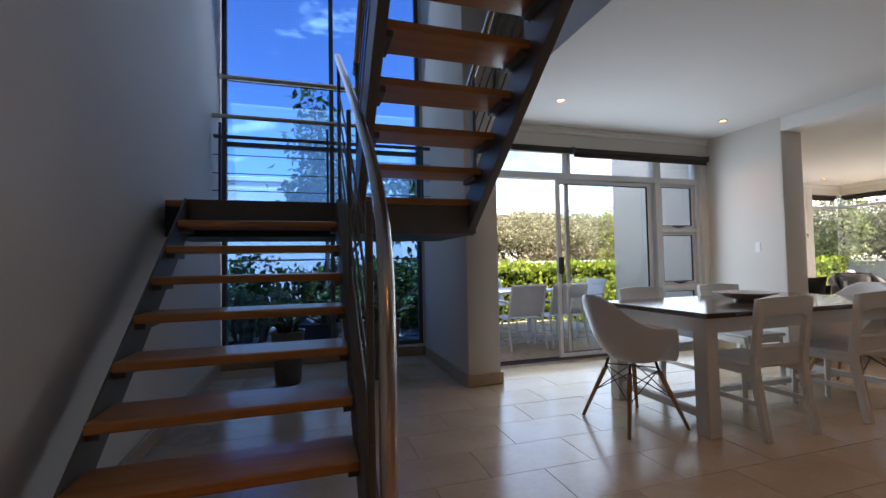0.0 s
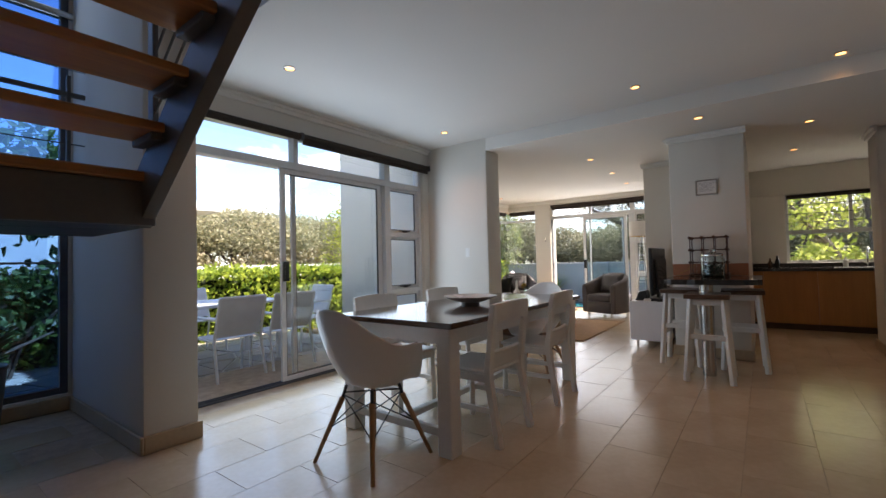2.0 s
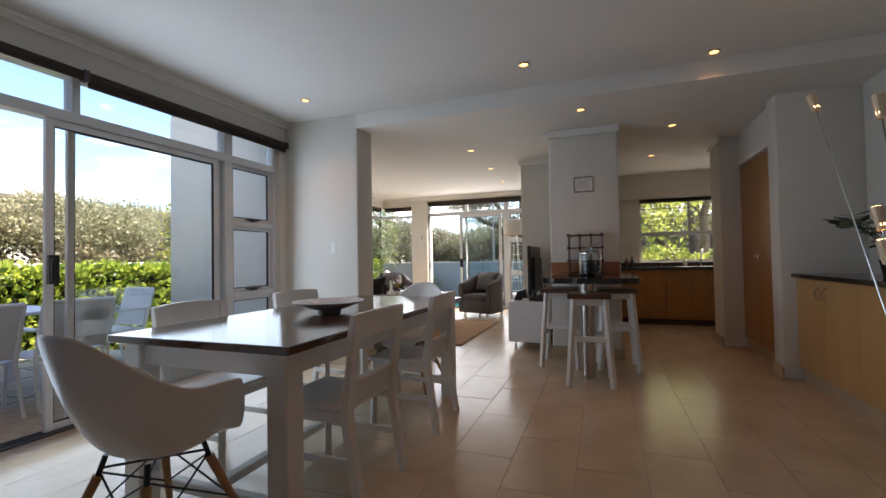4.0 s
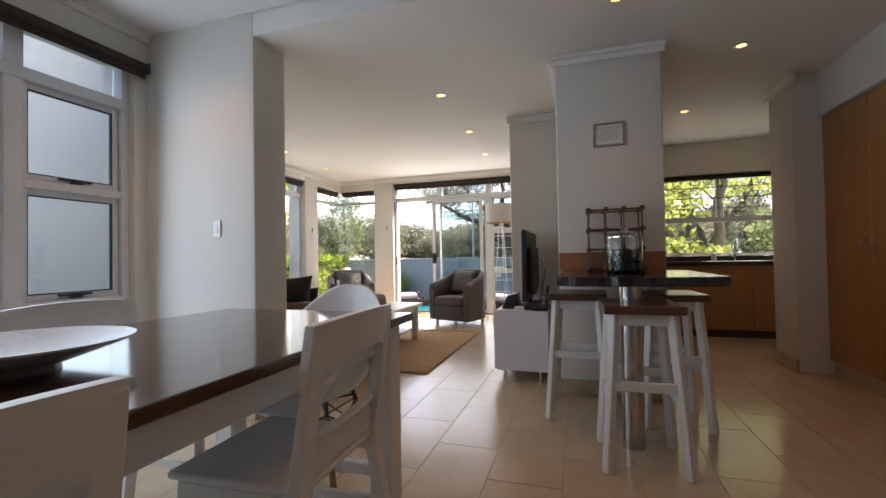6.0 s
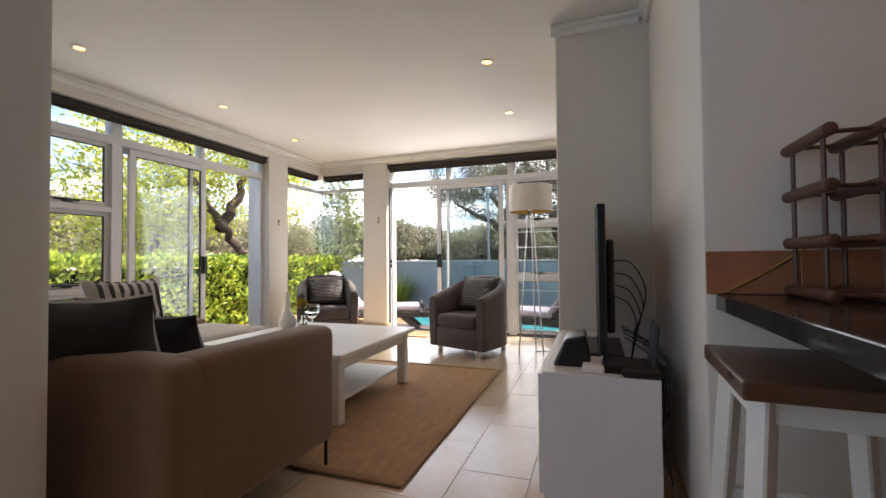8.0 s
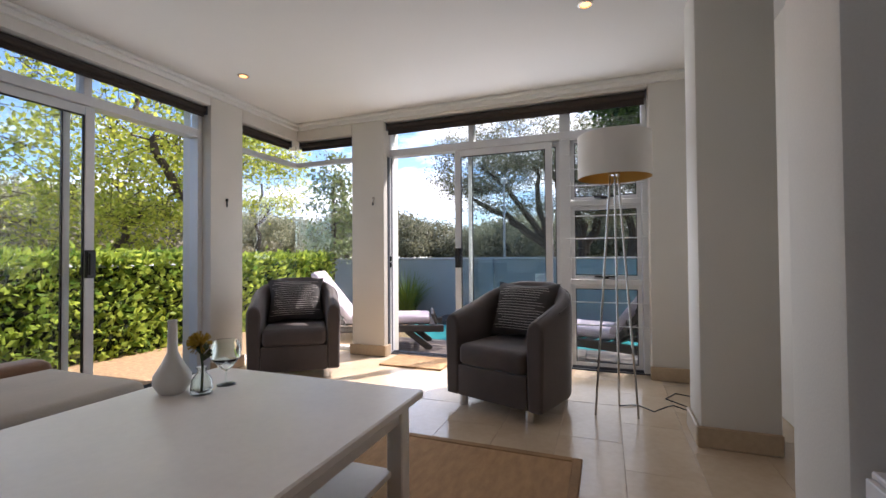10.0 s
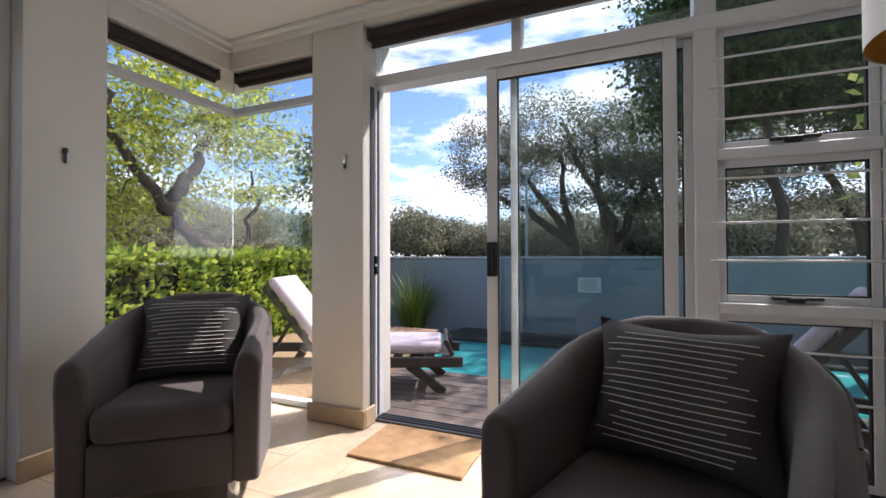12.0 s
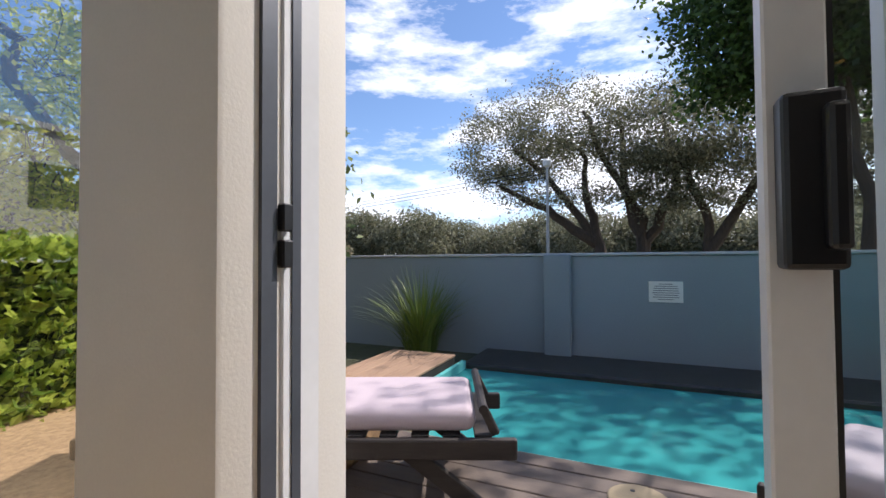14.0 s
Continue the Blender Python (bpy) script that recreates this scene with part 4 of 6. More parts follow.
part("contents", bm, mat("bottle_tops", (0.05, 0.10, 0.06), 0.4, 0.3, var=0.2, island=1.0, tint=(0.02, 0.02, 0.025)), jar, "dark green and black bottle tops")["kind"] = "stuff"

notice = thing("framed_notice", "small framed white notice on the plaster wall", "picture frame", (6.279, 0.825, 1.875))
bm = bmesh.new()
for y0, y1, z0, z1 in ((-0.105, -0.09, -0.085, 0.085), (0.09, 0.105, -0.085, 0.085), (-0.09, 0.09, 0.07, 0.085), (-0.09, 0.09, -0.085, -0.07)):
    box(bm, -0.018, 0, y0, y1, z0, z1, 0.002)
part("frame", bm, mat("silver_frame", (0.42, 0.38, 0.33), 0.35, 0.5), notice)
part("sheet", B(-0.008, -0.001, -0.09, 0.09, -0.07, 0.07), mat("paper", (0.72, 0.70, 0.68), 0.7, var=0.03), notice)
bm = bmesh.new()
rng = random.Random(2)
for k in range(8):
    w = rng.uniform(0.05, 0.075)
    box(bm, -0.0088, -0.0082, -w, w, 0.048 - k * 0.013, 0.0515 - k * 0.013)
part("text_lines", bm, mat("grey_ink", (0.35, 0.34, 0.33), 0.7), notice)

# kitchen units along the window wall
def handle_arc(at, parent, axis="x"):
    pts = [(0, 0, -0.05), (-0.025, 0, -0.035), (-0.032, 0, 0), (-0.025, 0, 0.035), (0, 0, 0.05)]
    if axis == "y":
        pts = [(p[1], -p[0], p[2]) for p in pts]
    return part("handle", T([Vector(at) + Vector(p) for p in pts], 0.005, 6), BRASSY, parent, "satin metal bow handle", smooth=True)


for i in range(4):
    y0 = -1.5 + i * 0.62
    u = thing("base_unit", "orange wood veneer kitchen base unit under the window", "cabinet", (8.85, y0, 0), 0, "kitchen base units")
    part("body", B(0.022, 0.599, 0.0, 0.619, 0.09, 0.859), CUPBOARD, u)
    part("door", B(0.0, 0.0215, 0.003, 0.617, 0.10, 0.855, bevel=0.002), CUPBOARD, u)
    part("plinth", B(0.05, 0.58, 0.0, 0.619, 0.0, 0.089), mat("dark_plinth", (0.06, 0.035, 0.02), 0.5), u)
kt = thing("kitchen_worktop", "dark polished stone kitchen worktop", "worktop", (0, 0, 0))
part("slab", B(8.82, 9.449, -1.5, 0.98, 0.86, 0.90, bevel=0.004), GRANITE, kt)
part("upstand", B(9.43, 9.449, -1.5, 0.98, 0.901, 0.968, bevel=0.002), GRANITE, kt)
part("sink_edge", B(8.95, 9.32, -1.25, -0.45, 0.9005, 0.906, bevel=0.002), STAINLESS, kt, "stainless sink edge")
tap = thing("kitchen_tap", "chrome swan-neck kitchen tap", "tap", (9.36, -0.85, 0.90))
part("spout", T([(0, 0, 0), (0, 0, 0.20), (-0.03, 0, 0.26), (-0.09, 0, 0.28), (-0.14, 0, 0.25), (-0.15, 0, 0.20)], 0.011, 8), CHROME, tap, smooth=True)
part("lever", T([(0, 0.0, 0.05), (0, 0.07, 0.08)], 0.007, 6), CHROME, tap)
for y, h, c in ((-0.02, 0.19, (0.02, 0.02, 0.02)), (0.07, 0.15, (0.06, 0.03, 0.02))):
    b = thing("bottle", "small dark bottle on the kitchen worktop", "bottle", (9.30, y + 0.2, 0.90), 0, "bottles on the worktop")
    part("glass", lathe(bmesh.new(), [(0.032, 0), (0.034, 0.01), (0.034, h * 0.55), (0.014, h * 0.75), (0.013, h), (0.0, h)], 16), mat("dark_bottle_%d" % int(h * 100), c, 0.12), b, smooth=True)
soap = thing("soap_dispenser", "clear soap bottle beside the kitchen sink", "bottle", (9.38, -0.62, 0.90))
part("glass", lathe(bmesh.new(), [(0.03, 0), (0.032, 0.1), (0.012, 0.12), (0.01, 0.15), (0, 0.15)], 14), mat("pale_soap", (0.5, 0.5, 0.45), 0.2), soap, smooth=True)

# tall cupboards
for i in range(2):
    x0 = 6.125 + i * 0.585
    u = thing("tall_cupboard", "tall orange wood veneer cupboard", "cupboard", (x0, -0.885, 0), 0, "tall kitchen cupboards")
    part("body", B(0.0, 0.584, -0.51, -0.022, 0.12, 2.11), CUPBOARD, u)
    part("door", B(0.002, 0.582, -0.021, 0.0, 0.125, 2.105, bevel=0.002), CUPBOARD, u)
    part("plinth", B(0.0, 0.584, -0.5, -0.03, 0, 0.119), SKIRT, u)
    handle_arc(((0.53 if i == 0 else 0.05), 0.0, 1.05), u, "y")

# low cupboards with dark top beside the entrance
for i in range(4):
    x0 = 4.0 + i * 0.47
    u = thing("low_cupboard", "pale wood veneer low cupboard with bow handles", "cupboard", (x0, -0.90, 0), 0, "low cupboards by the entrance")
    part("body", B(0.0, 0.469, -0.48, -0.022, 0.12, 0.879), CUPBOARD_LIGHT, u)
    part("door", B(0.002, 0.467, -0.021, 0.0, 0.125, 0.875, bevel=0.002), CUPBOARD_LIGHT, u)
    part("plinth", B(0.0, 0.469, -0.47, -0.03, 0, 0.119), SKIRT, u)
    handle_arc((0.42 if i % 2 == 0 else 0.05, 0.0, 0.77), u, "y")
st = thing("stone_worktop", "dark polished stone top on the low cupboards", "worktop", (0, 0, 0))
part("slab", B(4.0, 5.899, -1.399, -0.87, 0.88, 0.915, bevel=0.004), GRANITE, st)

# fan of lit rods
fl = thing("rod_floor_lamp", "floor lamp of thin bent rods with small lit glass shades", "floor lamp", (3.59, -0.60, 0))
part("base", lathe(bmesh.new(), [(0.0, 0), (0.14, 0), (0.14, 0.015), (0.02, 0.02), (0.0, 0.02)], 24), STAINLESS, fl, smooth=True)
GLOW = glow_mat("lit_lamp_glass", (1.0, 0.55, 0.22), 8.0)
for x, y, z in ((0.77, 0.12, 1.96), (0.235, 0.085, 1.755), (0.30, 0.07, 1.24), (0.255, 0.075, 1.08)):
    d = Vector((x, y, z)) - Vector((0.02, 0, 0.02))
    e = Vector((0.02, 0, 0.02)) + d * 0.955
    part("rod", T([(0.02, 0, 0.02), tuple(e)], 0.004, 6), STAINLESS, fl)
    sh = part("lamp_shade", tube(bmesh.new(), [tuple(e), tuple(e + d.normalized() * 0.11)], [0.018, 0.024], 10), mat("frosted_lamp_glass", (0.8, 0.6, 0.4), 0.4), fl)
    part("bulb", tube(bmesh.new(), [tuple(e + d.normalized() * 0.02), tuple(e + d.normalized() * 0.112)], 0.019, 8), GLOW, sh, "glowing warm bulb")
sp = thing("sideboard_plant", "leafy green house plant on the low cupboards", "potted plant", (5.05, -1.15, 0.915))
part("pot", lathe(bmesh.new(), [(0.06, 0), (0.08, 0.12), (0.07, 0.12), (0.0, 0.10)], 20), BLACK, sp, smooth=True)
bm = bmesh.new()
rng = random.Random(12)
fronds = bmesh.new()
for k in range(16):
    a, l = k * 0.393 + rng.uniform(-0.2, 0.2), rng.uniform(0.35, 0.6)
    line = [Vector((math.cos(a) * l * f, math.sin(a) * l * 0.5 * f, 0.10 + l * (1.35 * f - 0.75 * f * f))) for f in (0, 0.25, 0.5, 0.75, 1.0)]
    tube(bm, line, 0.003, 4)
    for p in line[1:]:
        for side in (-1, 1):
            d = Vector((-math.sin(a) * side, math.cos(a) * side, rng.uniform(-0.3, 0.4)))
            n = Vector((math.cos(a), math.sin(a), 0)) * 0.028
            q = [fronds.verts.new(v) for v in (p, p + d * 0.06 + n, p + d * 0.13, p + d * 0.06 - n)]
            fronds.faces.new(q)
part("stems", bm, mat("house_plant_leaf", (0.05, 0.11, 0.03), 0.4, var=0.3), sp)
part("leaves", fronds, MATS["house_plant_leaf"], sp)["kind"] = "stuff"

# ---- living room ----
TAUPE = mat("taupe_velvet", (0.072, 0.054, 0.050), 0.75, var=0.2, scale=5, fine=120, bump=0.2, sheen=0.2)
BROWN = mat("brown_suede", (0.185, 0.092, 0.042), 0.8, var=0.16, scale=3, fine=90, bump=0.2, sheen=0.3)
BEIGE = mat("beige_seat_fabric", (0.46, 0.42, 0.36), 0.85, var=0.1, scale=4, fine=140, bump=0.25)
DARKCUSH = mat("charcoal_cushion", (0.028, 0.026, 0.021), 0.85, var=0.2, scale=6, fine=160, bump=0.3, sheen=0.3)
GREYCUSH = mat("grey_cushion", (0.085, 0.078, 0.075), 0.85, var=0.2, scale=6, fine=160, bump=0.3)
JUTE = mat("jute_rug", (0.43, 0.26, 0.125), 0.95, var=0.25, scale=9, fine=120, bump=0.7, stretch=(1, 3, 1), tint=(0.26, 0.15, 0.07))
STITCH = mat("white_stitching", (0.62, 0.58, 0.55), 0.8)


def cushion(name, label, m, at, rx, rz, w=0.42, h=0.42, d=0.13, stripes=0, smat=None, group="", upright=False):
    """A stuffed cushion: puffed in the middle, pinched at seams and corners."""
    c = thing(name, label, "cushion", (0, 0, 0), 0, group)
    c.matrix_world = pose(*at, rx, 0, rz)
    bm = bmesh.new()
    n = 16
    for s in (-1, 1):
        g = []
        for i in range(n + 1):
            row = []
            for j in range(n + 1):
                u, v = -1 + 2 * i / n, -1 + 2 * j / n
                puff = (1 - u ** 4) * (1 - v ** 4)
                pinch = 1 - 0.11 * (u * u * (1 - v * v) + v * v * (1 - u * u)) * 1.2
                wr = 0.012 * noise.noise((u * 2.2, v * 2.2, s + at[0])) * puff
                row.append(bm.verts.new((u * w / 2 * pinch, s * (d / 2 * puff ** 0.6 + wr), h / 2 + v * h / 2 * pinch)))
            g.append(row)
        for i in range(n):
            for j in range(n):
                bm.faces.new((g[i][j], g[i + 1][j], g[i + 1][j + 1], g[i][j + 1]))
    bmesh.ops.remove_doubles(bm, verts=bm.verts[:], dist=1e-4)
    cover = part("cover", bm, m, c, smooth=True)
    rng = random.Random(int(at[0] * 100))
    bm = bmesh.new()
    for k in range(stripes):
        v = -0.84 + 1.68 * (k + 0.5) / stripes
        a, b = (rng.uniform(-0.92, -0.5), rng.uniform(0.5, 0.92)) if smat is None else (-0.97, 0.97)
        pts = []
        for i in range(9):
            u = a + (b - a) * i / 8
            puff = (1 - u ** 4) * (1 - v ** 4)
            pinch = 1 - 0.11 * (u * u * (1 - v * v) + v * v * (1 - u * u)) * 1.2
            wr = 0.012 * noise.noise((u * 2.2, v * 2.2, -1 + at[0])) * puff
            if upright:
                wr = 0.012 * noise.noise((v * 2.2, u * 2.2, -1 + at[0])) * puff
            du, dv = (v, u) if upright else (u, v)
            pts.append((du * w / 2 * pinch, -(d / 2 * puff ** 0.6 + wr) - 0.0018, h / 2 + dv * h / 2 * pinch))
        if smat is None:
            tube(bm, pts, 0.0018, 4)
        else:
            for p, q in zip(pts, pts[1:]):
                beam(bm, p, q, 0.026 if upright else 0.006, 0.006 if upright else 0.022)
    if stripes:
        part("stripe_stitching" if smat is None else "stripe", bm, smat or STITCH, cover)
    return c


def tub_chair(at, rz):
    """A round tub armchair that faces -y at rz 0."""
    c = thing("tub_armchair", "taupe velvet tub armchair on short chrome feet", "armchair", at, rz, "tub armchairs")
    bm = bmesh.new()
    # the wrap: an upright U, highest behind, rolled on top, sloping to the front
    n = 30
    path = []
    for i in range(n + 1):
        t = -1 + 2 * i / n
        if abs(t) < 0.72:
            ang = t / 0.72 * math.pi / 2
            x, y = 0.315 * math.sin(ang), 0.02 + 0.31 * math.cos(ang)
            nx, ny = math.sin(ang), math.cos(ang)
        else:
            k = (abs(t) - 0.72) / 0.28
            x, y = math.copysign(0.315, t), 0.02 - 0.345 * k
            nx, ny = math.copysign(1, t), 0.0
        z = 0.822 - 0.205 * max(0.0, (abs(t) - 0.18) / 0.82) ** 1.35
        path.append((x, y, nx, ny, z))
    prof = [(-0.052, 0.10), (-0.055, 0.45), (-0.058, 0.86), (-0.045, 0.955), (-0.012, 1.0), (0.025, 0.985), (0.052, 0.93), (0.056, 0.80), (0.05, 0.45), (0.046, 0.10)]
    rings = [[bm.verts.new((x + nx * o, y + ny * o, 0.075 + (z - 0.075) * (h - 0.1) / 0.9)) for o, h in prof] for x, y, nx, ny, z in path]
    for p, q in zip(rings, rings[1:]):
        for k in range(len(prof) - 1):
            bm.faces.new((p[k], p[k + 1], q[k + 1], q[k]))
        bm.faces.new((p[-1], p[0], q[0], q[-1]))
    bm.faces.new(rings[0])
    bm.faces.new(rings[-1][::-1])
    w = part("wrap_backrest", bm, TAUPE, c, smooth=True)
    soft(w, 0.04, 4)
    part("seat_cushion", B(-0.255, 0.255, -0.335, 0.24, 0.28, 0.425, bevel=0.045, seg=4), TAUPE, c, smooth=True)
    part("seat_base", B(-0.262, 0.262, -0.325, 0.26, 0.075, 0.285, bevel=0.015, seg=2), TAUPE, c, smooth=True)
    bm = bmesh.new()
    tube(bm, [(x + nx * 0.046, y + ny * 0.046, z - 0.035) for x, y, nx, ny, z in path[3:-3]], 0.004, 5)
    part("piping", bm, TAUPE, w)
    for x in (-0.25, 0.25):
        for y in (-0.27, 0.22):
            part("foot", lathe(bmesh.new(), [(0.022, 0), (0.027, 0.004), (0.027, 0.076)], 14, (x, y)), CHROME, c, "short chrome foot", smooth=True)
    return c


A1, A2 = (9.50, 4.80, math.degrees(math.atan2(-0.61, -0.79)) + 90), (9.36, 2.80, math.degrees(math.atan2(0.33, -0.945)) + 90)
tb = tub_chair((A1[0], A1[1], 0), A1[2])
copy_thing(tb, pose(A2[0], A2[1], 0, 0, 0, A2[2]))
for (x, y, r), k in ((A1, 0.02), (A2, 0.0)):
    f = Vector((math.sin(radians(r)), -math.cos(radians(r)), 0))
    cushion("scatter_cushion", "dark grey cushion with white stitched lines on the armchair", GREYCUSH, (x - f.x * 0.05, y - f.y * 0.05, 0.43), -20, r + k * 100, 0.50, 0.41, 0.16, 17, None, "cushions on the armchairs")

# sofa
sofa = thing("sofa", "brown suede corner sofa with beige chaise cushions and thin metal legs", "sofa", (5.72, 2.74, 0))
part("frame", B(0.02, 0.86, 0.02, 2.28, 0.13, 0.30, bevel=0.02, seg=2), BROWN, sofa, smooth=True)
part("armrest", B(0.10, 0.90, 0.0, 0.20, 0.125, 0.69, bevel=0.05, seg=4), BROWN, sofa, smooth=True)
part("armrest", B(0.10, 2.02, 2.10, 2.30, 0.125, 0.50, bevel=0.05, seg=4), BROWN, sofa, smooth=True)
part("backrest", B(0.0, 0.22, 0.004, 2.29, 0.127, 0.685, bevel=0.06, seg=4), BROWN, sofa, smooth=True)
part("seat_cushion", B(0.20, 0.91, 0.205, 1.41, 0.29, 0.45, bevel=0.045, seg=4), BEIGE, sofa, "beige seat cushion", smooth=True)
part("chaise_base", B(0.861, 2.0, 1.43, 2.11, 0.13, 0.33, bevel=0.02, seg=2), BROWN, sofa, smooth=True)
part("chaise_cushion", B(0.20, 2.02, 1.415, 2.12, 0.30, 0.46, bevel=0.045, seg=4), BEIGE, sofa, "beige chaise cushion", smooth=True)
for y in (1.47, 2.06):
    part("leg", T([(1.95, y, 0), (1.95, y, 0.13)], 0.009, 8), BLACK, sofa, "thin dark metal leg")
for x in (0.05, 0.85):
    for y in (0.03, 2.25):
        part("leg", T([(x, y, 0), (x, y, 0.13)], 0.009, 8), BLACK, sofa, "thin dark metal leg")
COVER_STRIPED = mat("striped_cover", (0.55, 0.53, 0.50), 0.85, fine=150, bump=0.2)
COVER_TAUPE = mat("taupe_cover", (0.24, 0.22, 0.20), 0.85, fine=150, bump=0.2)
COVER_BLACK = mat("black_cushion", (0.02, 0.02, 0.022), 0.8, fine=150, bump=0.2)
on_sofa = "cushions on the sofa"
cushion("scatter_cushion", "large charcoal cushion leaning in the sofa corner", DARKCUSH, (5.95, 3.36, 0.452), -24, 118, 0.50, 0.48, 0.20, group=on_sofa)
cushion("scatter_cushion", "small black cushion on the sofa seat", COVER_BLACK, (6.32, 3.46, 0.452), -30, 110, 0.40, 0.37, 0.14, group=on_sofa)
cushion("scatter_cushion", "grey and white striped cushion on the chaise", COVER_STRIPED, (6.80, 4.46, 0.462), -16, -4, 0.52, 0.46, 0.15, 7, DARKCUSH, group=on_sofa, upright=True)
cushion("scatter_cushion", "plain grey-taupe cushion before the striped one", COVER_TAUPE, (6.60, 4.22, 0.462), -24, -8, 0.44, 0.38, 0.13, group=on_sofa)
cushion("scatter_cushion", "olive-brown cushion against the sofa back", mat("olive_cover", (0.13, 0.115, 0.08), 0.85, fine=150, bump=0.2), (6.16, 4.22, 0.462), -20, 50, 0.60, 0.46, 0.18, group=on_sofa)

# rug
rug = thing("rug", "brown woven jute rug under the coffee table", "rug", (7.55, 3.45, 0))
bm = bmesh.new()
nx, ny = 60, 50
g = [[None] * (ny + 1) for _ in range(nx + 1)]
for i in range(nx + 1):
    for j in range(ny + 1):
        x, y = -1.05 + 2.1 * i / nx, -1.12 + 2.24 * j / ny
        e = min(i, nx - i, j, ny - j)
        z = 0.011 + 0.003 * noise.noise((x * 3, y * 3, 0)) if e > 0 else 0.001
        wob = 0.02 * noise.noise((x * 1.6, y * 1.6, 5)) if e < 2 else 0
        g[i][j] = bm.verts.new((x + wob, y + wob, z))
for i in range(nx):
    for j in range(ny):
        bm.faces.new((g[i][j], g[i + 1][j], g[i + 1][j + 1], g[i][j + 1]))
part("weave", bm, JUTE, rug, smooth=True)
bm = bmesh.new()
box(bm, -1.055, 1.055, -1.125, -1.08, 0.002, 0.016, 0.005)
box(bm, -1.055, 1.055, 1.08, 1.125, 0.002, 0.016, 0.005)
box(bm, -1.055, -1.01, -1.08, 1.08, 0.002, 0.016, 0.005)
box(bm, 1.01, 1.055, -1.08, 1.08, 0.002, 0.016, 0.005)
part("border", bm, mat("rug_border", (0.32, 0.19, 0.09), 0.95, var=0.2, fine=90, bump=0.5), rug)

# coffee table
ct = thing("coffee_table", "white painted coffee table with a lower shelf", "coffee table", (7.50, 3.50, 0.012))
part("tabletop", B(-0.55, 0.55, -0.57, 0.57, 0.405, 0.44, bevel=0.006), WHITEPAINT, ct)
for sx in (-1, 1):
    for sy in (-1, 1):
        part("leg", B(sx * 0.47 - 0.035, sx * 0.47 + 0.035, sy * 0.49 - 0.035, sy * 0.49 + 0.035, 0, 0.404, bevel=0.005), WHITEPAINT, ct)
    part("apron", B(sx * 0.485 - 0.01, sx * 0.485 + 0.01, -0.454, 0.454, 0.33, 0.404, bevel=0.002), WHITEPAINT, ct)
    part("apron", B(-0.434, 0.434, sx * 0.505 - 0.01, sx * 0.505 + 0.01, 0.33, 0.404, bevel=0.002), WHITEPAINT, ct)
part("shelf", B(-0.455, 0.455, -0.475, 0.475, 0.11, 0.135, bevel=0.003), WHITEPAINT, ct)
TZ = 0.452
v = thing("bottle_vase", "white porcelain bottle vase on the coffee table", "vase", (7.66, 3.90, TZ))
part("body", lathe(bmesh.new(), [(0.045, 0), (0.05, 0.004), (0.072, 0.04), (0.07, 0.075), (0.04, 0.125), (0.020, 0.17), (0.017, 0.29), (0.02, 0.30), (0.015, 0.298), (0.013, 0.20), (0.0, 0.19)], 28), WHITEPLASTIC, v, smooth=True)
v = thing("flower_vase", "small glass vase holding one yellow pincushion flower", "vase", (7.69, 3.77, TZ))
part("body", lathe(bmesh.new(), [(0.0, 0), (0.038, 0), (0.043, 0.02), (0.038, 0.06), (0.016, 0.09), (0.022, 0.11), (0.02, 0.108), (0.014, 0.09), (0.034, 0.06), (0.038, 0.02), (0.0, 0.006)], 24), glass_mat("jar_glass"), v, smooth=True)
part("stem", T([(0, 0, 0.01), (0.004, 0.0, 0.12), (-0.01, 0.0, 0.20)], 0.005, 6), mat("flower_stem", (0.05, 0.09, 0.02), 0.6), v)
bm = bmesh.new()
rng = random.Random(8)
for _ in range(130):
    d = Vector((rng.gauss(0, 1), rng.gauss(0, 1), rng.gauss(0.5, 0.8))).normalized()
    tube(bm, [(-0.01, 0, 0.205), tuple(Vector((-0.01, 0, 0.21)) + d * 0.048)], 0.0022, 3)
part("flower", bm, mat("yellow_petal", (0.55, 0.36, 0.03), 0.7, var=0.2), v, "yellow spiky flower head")
bm = bmesh.new()
for _ in range(14):
    a = rng.uniform(0, 6.28)
    z = rng.uniform(0.12, 0.18)
    tube(bm, [(0, 0, z), (0.035 * math.cos(a), 0.035 * math.sin(a), z + 0.03)], [0.003, 0.009], 4)
part("leaves", bm, mat("vase_leaf", (0.05, 0.07, 0.02), 0.6), v)
v = thing("glass_goblet", "clear glass goblet on the coffee table", "glass", (7.82, 3.78, TZ))
part("glass", lathe(bmesh.new(), [(0.0, 0), (0.04, 0), (0.04, 0.003), (0.006, 0.012), (0.005, 0.06), (0.03, 0.08), (0.06, 0.12), (0.062, 0.16), (0.05, 0.195), (0.048, 0.194), (0.059, 0.16), (0.057, 0.12), (0.0, 0.075)], 28), glass_mat("jar_glass"), v, smooth=True)

# television and its cabinet
tv = thing("tv_cabinet", "white television cabinet on short metal legs", "cabinet", (6.47, 1.29, 0))
part("body", B(0, 1.04, 0, 0.42, 0.09, 0.572, bevel=0.003), mat("white_laminate", (0.70, 0.70, 0.72), 0.4, var=0.03), tv)
for k in range(2):
    part("door", B(0.012 + k * 0.51, 0.515 + k * 0.51, 0.4205, 0.436, 0.10, 0.562, bevel=0.002), MATS["white_laminate"], tv)
for x in (0.06, 0.98):
    for y in (0.07, 0.36):
        part("leg", T([(x, y, 0), (x, y, 0.09)], 0.014, 10), CHROME, tv, "short metal leg", smooth=True)
t = thing("television", "flat black television on a stand, seen edge on", "television", (7.03, 1.49, 0.572))
